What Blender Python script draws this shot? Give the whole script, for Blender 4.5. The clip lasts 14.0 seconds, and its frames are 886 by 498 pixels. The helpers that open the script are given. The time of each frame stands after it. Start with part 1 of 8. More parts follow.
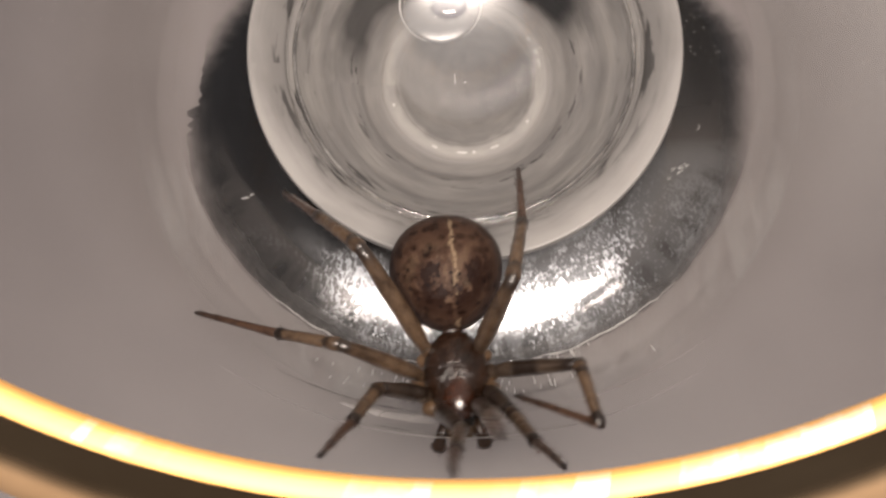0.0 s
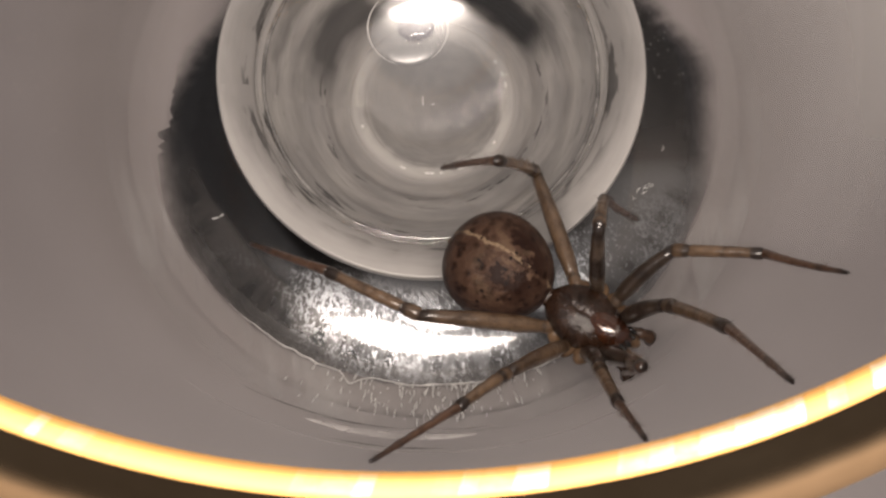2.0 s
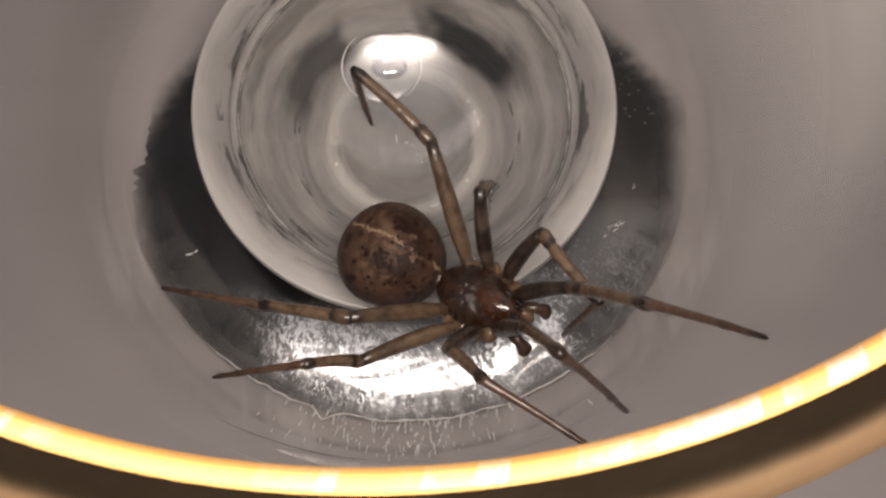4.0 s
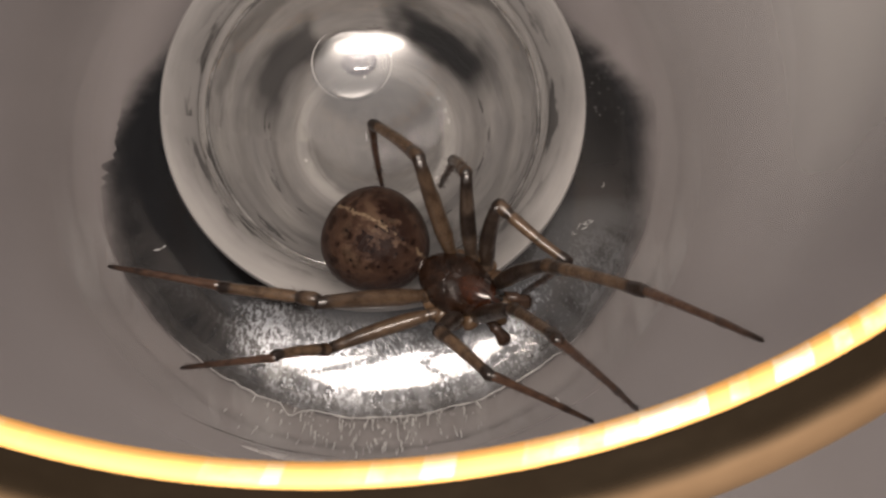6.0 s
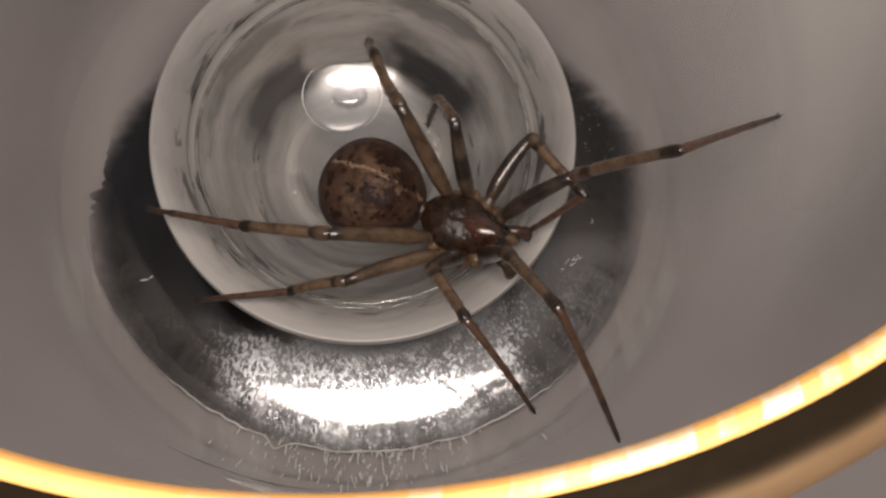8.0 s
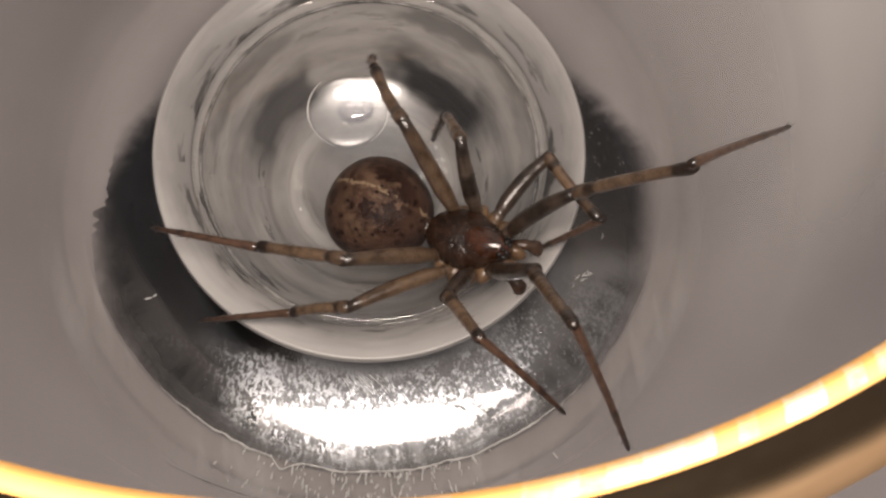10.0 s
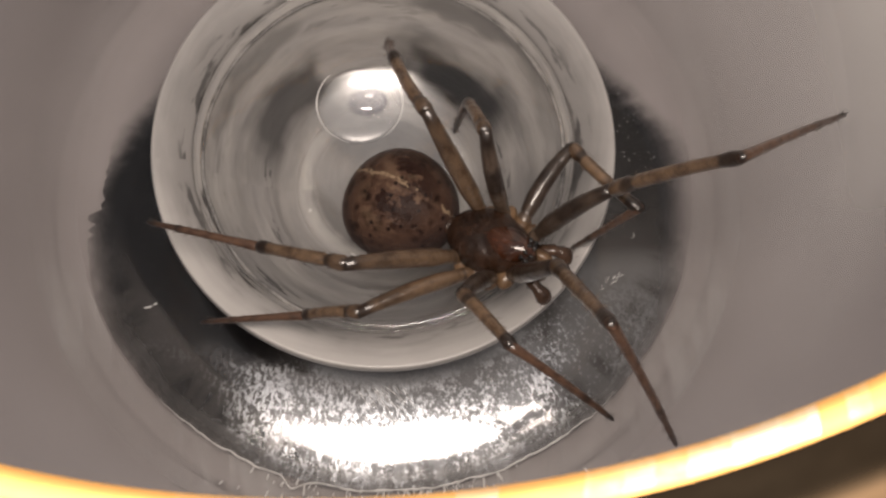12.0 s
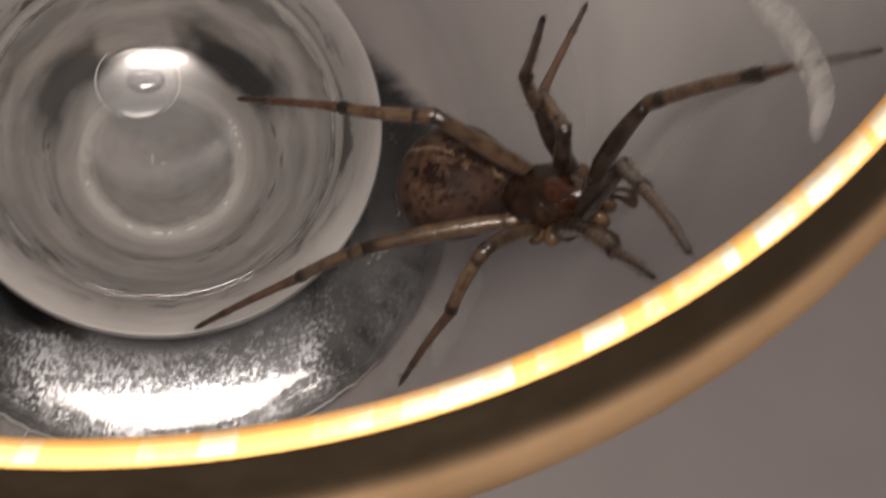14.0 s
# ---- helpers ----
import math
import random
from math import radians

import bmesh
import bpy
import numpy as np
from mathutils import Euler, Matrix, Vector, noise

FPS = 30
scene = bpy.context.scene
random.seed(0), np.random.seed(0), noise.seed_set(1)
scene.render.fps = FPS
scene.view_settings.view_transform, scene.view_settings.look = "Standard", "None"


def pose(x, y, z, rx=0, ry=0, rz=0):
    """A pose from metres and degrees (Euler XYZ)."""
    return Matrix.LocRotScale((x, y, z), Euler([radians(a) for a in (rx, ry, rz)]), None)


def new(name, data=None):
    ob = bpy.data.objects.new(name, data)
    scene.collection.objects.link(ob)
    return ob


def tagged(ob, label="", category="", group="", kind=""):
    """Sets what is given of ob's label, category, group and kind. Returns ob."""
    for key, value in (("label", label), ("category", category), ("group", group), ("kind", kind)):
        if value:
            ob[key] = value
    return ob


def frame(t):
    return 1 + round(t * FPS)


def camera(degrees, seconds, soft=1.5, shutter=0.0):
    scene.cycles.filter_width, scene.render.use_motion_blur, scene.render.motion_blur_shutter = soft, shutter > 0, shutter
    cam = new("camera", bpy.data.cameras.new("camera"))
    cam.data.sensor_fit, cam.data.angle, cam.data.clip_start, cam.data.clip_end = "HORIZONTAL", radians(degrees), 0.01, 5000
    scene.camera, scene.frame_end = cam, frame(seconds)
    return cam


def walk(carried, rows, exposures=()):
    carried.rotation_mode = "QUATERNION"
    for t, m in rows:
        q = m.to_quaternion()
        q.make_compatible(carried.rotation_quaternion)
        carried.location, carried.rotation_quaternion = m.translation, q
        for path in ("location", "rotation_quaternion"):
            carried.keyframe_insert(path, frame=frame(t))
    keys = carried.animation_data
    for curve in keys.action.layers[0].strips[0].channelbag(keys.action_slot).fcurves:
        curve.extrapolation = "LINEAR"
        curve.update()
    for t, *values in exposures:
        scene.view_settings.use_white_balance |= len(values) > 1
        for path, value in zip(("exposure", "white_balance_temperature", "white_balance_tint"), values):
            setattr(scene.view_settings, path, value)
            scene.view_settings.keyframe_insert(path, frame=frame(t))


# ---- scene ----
MM = 0.001


def mm(x, y, z, rx=0, ry=0, rz=0):
    """A pose in millimetres and degrees."""
    return pose(x * MM, y * MM, z * MM, rx, ry, rz)


cam = camera(32, 14.0, soft=2.4, shutter=0.4)
cam.data.dof.use_dof = True
cam.data.dof.focus_distance = 0.052
cam.data.dof.aperture_fstop = 700
walk(cam, [
    (0, mm(-1.130, -16.674, 52.419, 10.146, 1.029, -4.499)),
    (0.5, mm(-0.990, -16.539, 51.944, 8.943, 0.865, -4.031)),
    (1, mm(-0.619, -16.571, 51.326, 9.286, -0.188, -4.060)),
    (1.5, mm(-1.062, -16.822, 52.467, 11.457, -2.342, -4.998)),
    (2, mm(-0.605, -17.327, 52.971, 11.354, 0.423, -4.706)),
    (2.5, mm(-0.816, -17.803, 53.485, 12.130, -0.286, -5.144)),
    (5, mm(-0.100, -18.385, 52.992, 13.721, -0.458, -4.490)),
    (5.5, mm(-0.013, -18.410, 53.049, 13.669, -0.780, -4.637)),
    (6, mm(0.075, -18.435, 53.106, 13.586, -1.077, -4.491)),
    (6.5, mm(0.162, -18.458, 53.159, 13.944, -2.237, -4.477)),
    (7, mm(-0.106, -18.454, 53.062, 14.184, -2.036, -4.377)),
    (7.5, mm(0.000, -18.511, 52.954, 14.532, -1.644, -3.999)),
    (8, mm(0.071, -18.458, 52.977, 14.886, -1.691, -3.867)),
    (10.5, mm(0.109, -18.821, 51.865, 15.987, -1.250, -4.126)),
    (11, mm(-0.072, -19.023, 52.558, 15.517, -1.467, -4.075)),
    (11.5, mm(-0.041, -18.899, 50.952, 15.898, -1.093, -4.141)),
    (12, mm(-0.188, -18.604, 47.985, 17.156, -0.782, -4.649)),
    (12.5, mm(-0.136, -18.619, 47.922, 17.222, -1.341, -4.745)),
    (12.7, mm(0.161, -18.636, 48.741, 17.249, -1.706, -4.272)),
    (13, mm(-0.276, -18.821, 49.744, 16.975, -2.998, -5.101)),
    (13.3, mm(-0.169, -18.957, 49.723, 17.199, -3.451, -5.369)),
    (13.5, mm(-0.109, -19.137, 49.909, 16.207, -5.015, -5.569)),
    (13.8, mm(-0.062, -19.438, 50.769, 15.254, -7.608, -6.374)),
    (14, mm(0.164, -19.516, 50.861, 16.368, -8.604, -5.963)),
], exposures=[(0, 0.85), (0.5, 0.55), (1, 0.28), (1.5, 0.34), (2, 0.57), (2.5, 0.38), (5, 0.6), (6, 0.25), (7.5, 0.2), (8.2, 0.25), (10.5, 0.66), (11.5, 0.5), (12, 0.56), (12.5, 0.74), (13, 0.74), (13.5, 0.62), (14, 0.1)])

# ---- light: a dim room, and the light of the phone that films ----
world = bpy.data.worlds.new("room_light")
scene.world = world
world.use_nodes = True
wn, wl = world.node_tree.nodes, world.node_tree.links
# a dim room, a little brighter towards its ceiling
w_coord = wn.new("ShaderNodeTexCoord")
w_sep = wn.new("ShaderNodeSeparateXYZ")
w_ramp = wn.new("ShaderNodeValToRGB")
w_ramp.color_ramp.interpolation = "EASE"
w_ramp.color_ramp.elements[0].position = 0.0
w_ramp.color_ramp.elements[0].color = (0.11, 0.103, 0.102, 1)
w_ramp.color_ramp.elements[1].position = 1.0
w_ramp.color_ramp.elements[1].color = (0.52, 0.488, 0.483, 1)
wl.new(w_coord.outputs["Generated"], w_sep.inputs[0])
wl.new(w_sep.outputs["Z"], w_ramp.inputs["Fac"])
wl.new(w_ramp.outputs["Color"], wn["Background"].inputs["Color"])
wn["Background"].inputs["Strength"].default_value = 0.44

lamp_data = bpy.data.lights.new("phone_light", "AREA")
lamp_data.shape = "ELLIPSE"
lamp_data.size = 0.042
lamp_data.size_y = 0.0115
lamp_data.energy = 0.0265
lamp_data.color = (1.0, 0.86, 0.76)
lamp = new("phone_light", lamp_data)
lamp.matrix_world = mm(0.3, -15.0, 56.0)


# ---- materials ----
def nodes_of(name):
    m = bpy.data.materials.new(name)
    m.use_nodes = True
    t = m.node_tree
    t.nodes.clear()
    return m, t.nodes, t.links


def noise_node(n, l, coord, scale, detail=4, rough=0.55, stretch=None):
    tex = n.new("ShaderNodeTexNoise")
    tex.inputs["Scale"].default_value = scale
    tex.inputs["Detail"].default_value = detail
    tex.inputs["Roughness"].default_value = rough
    if stretch:
        mp = n.new("ShaderNodeMapping")
        mp.inputs["Scale"].default_value = stretch
        l.new(coord, mp.inputs["Vector"])
        coord = mp.outputs["Vector"]
    l.new(coord, tex.inputs["Vector"])
    return tex


def ramp_node(n, l, fac, stops):
    r = n.new("ShaderNodeValToRGB")
    while len(r.color_ramp.elements) < len(stops):
        r.color_ramp.elements.new(0.5)
    for e, (p, c) in zip(r.color_ramp.elements, stops):
        e.position = p
        e.color = (*c, 1) if len(c) == 3 else c
    l.new(fac, r.inputs["Fac"])
    return r


def bump_node(n, l, height, strength, distance):
    b = n.new("ShaderNodeBump")
    b.inputs["Strength"].default_value = strength
    b.inputs["Distance"].default_value = distance
    l.new(height, b.inputs["Height"])
    return b


def polar_nodes(n, l):
    """Radius, angle and (angle x 10 mm, radius, 0) round the glass's axis, in metres."""
    c = n.new("ShaderNodeTexCoord").outputs["Object"]
    sep = n.new("ShaderNodeSeparateXYZ")
    l.new(c, sep.inputs[0])
    an = math_node(n, l, "ARCTAN2", sep.outputs["Y"], sep.outputs["X"])
    xx = math_node(n, l, "MULTIPLY", sep.outputs["X"], sep.outputs["X"])
    yy = math_node(n, l, "MULTIPLY_ADD", sep.outputs["Y"], sep.outputs["Y"], xx)
    ra = math_node(n, l, "SQRT", yy)
    com = n.new("ShaderNodeCombineXYZ")
    l.new(math_node(n, l, "MULTIPLY", an, 0.010), com.inputs["X"])
    l.new(ra, com.inputs["Y"])
    return ra, an, com.outputs[0], sep


def math_node(n, l, op, a, b=0.0, c=0.0):
    m = n.new("ShaderNodeMath")
    m.operation = op
    for i, v in enumerate((a, b, c)):
        if isinstance(v, (int, float)):
            m.inputs[i].default_value = v
        else:
            l.new(v, m.inputs[i])
    return m.outputs[0]


def range_node(n, l, value, a, b, lo=0.0, hi=1.0):
    m = n.new("ShaderNodeMapRange")
    m.interpolation_type = "SMOOTHSTEP"
    for k, v in (("From Min", a), ("From Max", b), ("To Min", lo), ("To Max", hi)):
        m.inputs[k].default_value = v
    l.new(value, m.inputs["Value"])
    return m.outputs["Result"]


def mix_shader(n, l, fac, a, b):
    m = n.new("ShaderNodeMixShader")
    if isinstance(fac, (int, float)):
        m.inputs["Fac"].default_value = fac
    else:
        l.new(fac, m.inputs["Fac"])
    l.new(a, m.inputs[1])
    l.new(b, m.inputs[2])
    return m.outputs[0]


def mottled(name, dark, light, scale, rough=0.5, metallic=0.0, bump=0.0, specular=0.5, coat=0.0, sheen_scale=None):
    """Two colours in patches, with a finer grain, and slight relief."""
    m, n, l = nodes_of(name)
    c = n.new("ShaderNodeTexCoord").outputs["Object"]
    a = noise_node(n, l, c, scale)
    b = noise_node(n, l, c, scale * 7, 3)
    mx = n.new("ShaderNodeMath")
    mx.operation = "MULTIPLY_ADD"
    mx.inputs[1].default_value = 0.35
    l.new(b.outputs["Fac"], mx.inputs[0])
    l.new(a.outputs["Fac"], mx.inputs[2])
    r = ramp_node(n, l, mx.outputs[0], [(0.45, dark), (0.9, light)])
    p = n.new("ShaderNodeBsdfPrincipled")
    l.new(r.outputs["Color"], p.inputs["Base Color"])
    p.inputs["Roughness"].default_value = rough
    p.inputs["Metallic"].default_value = metallic
    p.inputs["Specular IOR Level"].default_value = specular
    p.inputs["Coat Weight"].default_value = coat
    if bump:
        bm_ = bump_node(n, l, mx.outputs[0], bump, 0.0001)
        l.new(bm_.outputs["Normal"], p.inputs["Normal"])
    o = n.new("ShaderNodeOutputMaterial")
    l.new(p.outputs[0], o.inputs["Surface"])
    return m


def clear_glass(name, gloss, rough=0.03, tint=(0.97, 0.97, 0.97)):
    """Thin clear glass: light goes straight through, with a share of mirror gloss."""
    m, n, l = nodes_of(name)
    c = n.new("ShaderNodeTexCoord").outputs["Object"]
    tr = n.new("ShaderNodeBsdfTransparent")
    tr.inputs["Color"].default_value = (*tint, 1)
    gl = n.new("ShaderNodeBsdfGlossy")
    gl.inputs["Roughness"].default_value = rough
    nz = noise_node(n, l, c, 260, 3)
    bp = bump_node(n, l, nz.outputs["Fac"], 0.15, 0.0002)
    l.new(bp.outputs["Normal"], gl.inputs["Normal"])
    mix = n.new("ShaderNodeMixShader")
    mix.inputs["Fac"].default_value = gloss
    l.new(tr.outputs[0], mix.inputs[1])
    l.new(gl.outputs[0], mix.inputs[2])
    o = n.new("ShaderNodeOutputMaterial")
    l.new(mix.outputs[0], o.inputs["Surface"])
    return m


def side_brightening(n, l):
    """Share of white painted in to brighten the glass: it covers the +x side, stronger higher up."""
    ra, an, pol, sep = polar_nodes(n, l)
    c = n.new("ShaderNodeTexCoord").outputs["Object"]
    patch = noise_node(n, l, c, 90, 2).outputs["Fac"]
    turn = math_node(n, l, "MULTIPLY_ADD", math_node(n, l, "SUBTRACT", patch, 0.5), 0.5, an)
    side = math_node(n, l, "MULTIPLY", range_node(n, l, turn, -0.85, 0.12), range_node(n, l, turn, 1.1, 2.2, 1.0, 0.0))
    side = math_node(n, l, "MULTIPLY", side, range_node(n, l, ra, 0.0096, 0.0112))
    return math_node(n, l, "MULTIPLY", math_node(n, l, "MULTIPLY", side, range_node(n, l, sep.outputs["Z"], 0.0002, 0.009, 0.10, 1.0)), 0.64)


def bowl_glass(name):
    """Thick curved glass of the bowl: clear over the foot, refraction's darkening painted in where it bends up into the
    wall.
    """
    m, n, l = nodes_of(name)
    ra, an, pol, sep = polar_nodes(n, l)
    c = n.new("ShaderNodeTexCoord").outputs["Object"]
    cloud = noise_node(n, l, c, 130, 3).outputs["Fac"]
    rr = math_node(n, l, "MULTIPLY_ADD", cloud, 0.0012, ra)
    # tint by radius stands in for the dark that refraction shows here
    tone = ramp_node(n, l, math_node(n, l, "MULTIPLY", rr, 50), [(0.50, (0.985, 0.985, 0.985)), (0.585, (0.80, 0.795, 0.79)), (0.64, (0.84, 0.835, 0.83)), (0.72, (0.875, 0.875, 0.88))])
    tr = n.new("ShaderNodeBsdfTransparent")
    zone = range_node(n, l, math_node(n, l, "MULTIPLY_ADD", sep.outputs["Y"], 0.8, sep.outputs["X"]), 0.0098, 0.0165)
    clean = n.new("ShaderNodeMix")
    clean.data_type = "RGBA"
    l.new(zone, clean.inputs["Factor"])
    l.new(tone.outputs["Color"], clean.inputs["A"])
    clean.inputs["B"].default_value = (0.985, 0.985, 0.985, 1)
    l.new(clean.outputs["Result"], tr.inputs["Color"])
    # white share stands in for light that the glass focuses on this side
    brightener = n.new("ShaderNodeBsdfDiffuse")
    brightener.inputs["Color"].default_value = (0.82, 0.80, 0.78, 1)
    paleness = side_brightening(n, l)
    gl = n.new("ShaderNodeBsdfGlossy")
    gl.inputs["Roughness"].default_value = 0.2
    o = n.new("ShaderNodeOutputMaterial")
    l.new(mix_shader(n, l, paleness, mix_shader(n, l, 0.004, tr.outputs[0], gl.outputs[0]), brightener.outputs[0]), o.inputs["Surface"])
    return m


def reflected_ring_glass(name):
    """White ring painted in for a bright reflection, smooth outside, thinning out in streaks towards the clear floor.
    """
    m, n, l = nodes_of(name)
    ra, an, pol, sep = polar_nodes(n, l)
    c = n.new("ShaderNodeTexCoord").outputs["Object"]
    big = noise_node(n, l, c, 330, 4).outputs["Fac"]
    lines = noise_node(n, l, pol, 1500, 4, 0.6, (0.22, 2.0, 1)).outputs["Fac"]
    rr = math_node(n, l, "MULTIPLY_ADD", lines, 0.0008, ra)
    rr = math_node(n, l, "MULTIPLY_ADD", big, 0.0005, rr)
    rr = math_node(n, l, "SUBTRACT", rr, range_node(n, l, sep.outputs["Y"], -0.0045, 0.0005, 0.0, 0.0007))
    cover = range_node(n, l, rr, 0.0068, 0.0084)
    streak = math_node(n, l, "MULTIPLY", range_node(n, l, lines, 0.40, 0.50, 1.0, 0.0), range_node(n, l, ra, 0.0066, 0.0071, 1.0, 0.0))
    tone = math_node(n, l, "MULTIPLY_ADD", cover, 0.62, 0.30)
    tone = math_node(n, l, "MULTIPLY_ADD", streak, -0.22, tone)
    tone = math_node(n, l, "MULTIPLY_ADD", math_node(n, l, "SUBTRACT", big, 0.5), 0.22, tone)
    col = ramp_node(n, l, tone, [(0.05, (0.05, 0.048, 0.047)), (0.30, (0.19, 0.183, 0.178)), (0.95, (0.385, 0.372, 0.36))])
    p = n.new("ShaderNodeBsdfPrincipled")
    l.new(col.outputs["Color"], p.inputs["Base Color"])
    p.inputs["Roughness"].default_value = 0.3
    bp = bump_node(n, l, lines, 0.12, 0.0001)
    l.new(bp.outputs["Normal"], p.inputs["Normal"])
    o = n.new("ShaderNodeOutputMaterial")
    l.new(p.outputs[0], o.inputs["Surface"])
    return m


def moulded_base_glass(name):
    """The pressed underside: grey glass in concentric bands, with dark reflections, a caustic ring and refraction lines
    painted in.
    """
    m, n, l = nodes_of(name)
    ra, an, pol, sep = polar_nodes(n, l)
    c = n.new("ShaderNodeTexCoord").outputs["Object"]
    big = noise_node(n, l, c, 260, 3).outputs["Fac"]
    arcs = noise_node(n, l, pol, 1100, 3, 0.55, (0.16, 1.6, 1)).outputs["Fac"]
    fine = noise_node(n, l, pol, 3200, 3, 0.6, (0.10, 1.5, 1)).outputs["Fac"]
    rr = math_node(n, l, "MULTIPLY_ADD", math_node(n, l, "SUBTRACT", arcs, 0.5), 0.0006, ra)
    # the pale band near r 2.9 is a soft caustic put into the colour
    band = ramp_node(n, l, math_node(n, l, "MULTIPLY", rr, 140), [
        (0.00, (0.248, 0.237, 0.230)), (0.34, (0.221, 0.212, 0.205)), (0.385, (0.415, 0.402, 0.386)), (0.42, (0.429, 0.415, 0.399)), (0.47, (0.255, 0.244, 0.236)),
        (0.58, (0.248, 0.237, 0.230)), (0.70, (0.288, 0.276, 0.267)), (0.80, (0.315, 0.302, 0.292)), (0.90, (0.415, 0.402, 0.389))])
    # dark reflections are painted in as two long arcs on the far half
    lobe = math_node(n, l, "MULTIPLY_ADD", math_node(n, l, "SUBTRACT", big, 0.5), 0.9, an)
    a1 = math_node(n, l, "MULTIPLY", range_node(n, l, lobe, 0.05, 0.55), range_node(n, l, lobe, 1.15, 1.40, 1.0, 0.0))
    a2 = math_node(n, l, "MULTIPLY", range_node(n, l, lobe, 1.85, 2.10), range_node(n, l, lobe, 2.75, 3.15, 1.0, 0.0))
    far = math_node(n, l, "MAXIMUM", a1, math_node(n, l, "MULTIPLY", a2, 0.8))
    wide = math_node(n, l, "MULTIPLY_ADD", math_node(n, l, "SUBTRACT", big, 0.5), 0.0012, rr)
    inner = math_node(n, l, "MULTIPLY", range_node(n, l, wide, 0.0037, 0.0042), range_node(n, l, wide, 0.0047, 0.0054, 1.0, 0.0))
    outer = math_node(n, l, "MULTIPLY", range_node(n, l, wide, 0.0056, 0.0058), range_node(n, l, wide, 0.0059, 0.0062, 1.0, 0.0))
    dark_reflection = math_node(n, l, "MULTIPLY", far, math_node(n, l, "MULTIPLY_ADD", outer, 0.55, inner))
    # thin dark refraction lines painted in, broken, in the steep outer part and round the middle
    zone = math_node(n, l, "MULTIPLY", range_node(n, l, ra, 0.0053, 0.0058), range_node(n, l, an, -1.9, -0.9, 1.0, 0.35))
    mid = math_node(n, l, "MULTIPLY", range_node(n, l, ra, 0.0040, 0.0041), range_node(n, l, ra, 0.0043, 0.0045, 0.8, 0.0))
    thin = math_node(n, l, "MULTIPLY", range_node(n, l, fine, 0.565, 0.62), math_node(n, l, "MAXIMUM", zone, mid))
    dark = math_node(n, l, "MAXIMUM", math_node(n, l, "MULTIPLY", dark_reflection, 0.96), math_node(n, l, "MULTIPLY", thin, 0.8))
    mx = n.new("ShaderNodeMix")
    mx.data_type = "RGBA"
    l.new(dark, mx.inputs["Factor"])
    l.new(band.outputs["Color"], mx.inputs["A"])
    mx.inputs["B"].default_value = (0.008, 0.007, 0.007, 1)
    tint = n.new("ShaderNodeMix")
    tint.data_type = "RGBA"
    tint.blend_type = "MULTIPLY"
    tint.inputs["Factor"].default_value = 0.8
    l.new(mx.outputs["Result"], tint.inputs["A"])
    var = ramp_node(n, l, arcs, [(0.34, (0.80, 0.80, 0.81)), (0.66, (1.12, 1.12, 1.10))])
    l.new(var.outputs["Color"], tint.inputs["B"])
    p = n.new("ShaderNodeBsdfPrincipled")
    l.new(tint.outputs["Result"], p.inputs["Base Color"])
    p.inputs["Roughness"].default_value = 0.6
    p.inputs["Specular IOR Level"].default_value = 0.12
    bp = bump_node(n, l, math_node(n, l, "MULTIPLY_ADD", fine, 0.4, arcs), 0.35, 0.0003)
    l.new(bp.outputs["Normal"], p.inputs["Normal"])
    o = n.new("ShaderNodeOutputMaterial")
    l.new(p.outputs[0], o.inputs["Surface"])
    return m


def hollow_glass(name):
    """Clear glass with a bright gloss and a wide, faint one."""
    m, n, l = nodes_of(name)
    tr = n.new("ShaderNodeBsdfTransparent")
    tr.inputs["Color"].default_value = (0.97, 0.97, 0.97, 1)
    gl = n.new("ShaderNodeBsdfGlossy")
    gl.inputs["Roughness"].default_value = 0.15
    wide = n.new("ShaderNodeBsdfGlossy")
    wide.inputs["Roughness"].default_value = 0.33
    ra, an, pol, sep = polar_nodes(n, l)
    fade = range_node(n, l, ra, 0.0024, 0.0029, 1.0, 0.04)
    out = mix_shader(n, l, math_node(n, l, "MULTIPLY", fade, 0.24), tr.outputs[0], gl.outputs[0])
    out = mix_shader(n, l, math_node(n, l, "MULTIPLY", fade, 0.12), out, wide.outputs[0])
    o = n.new("ShaderNodeOutputMaterial")
    l.new(out, o.inputs["Surface"])
    return m


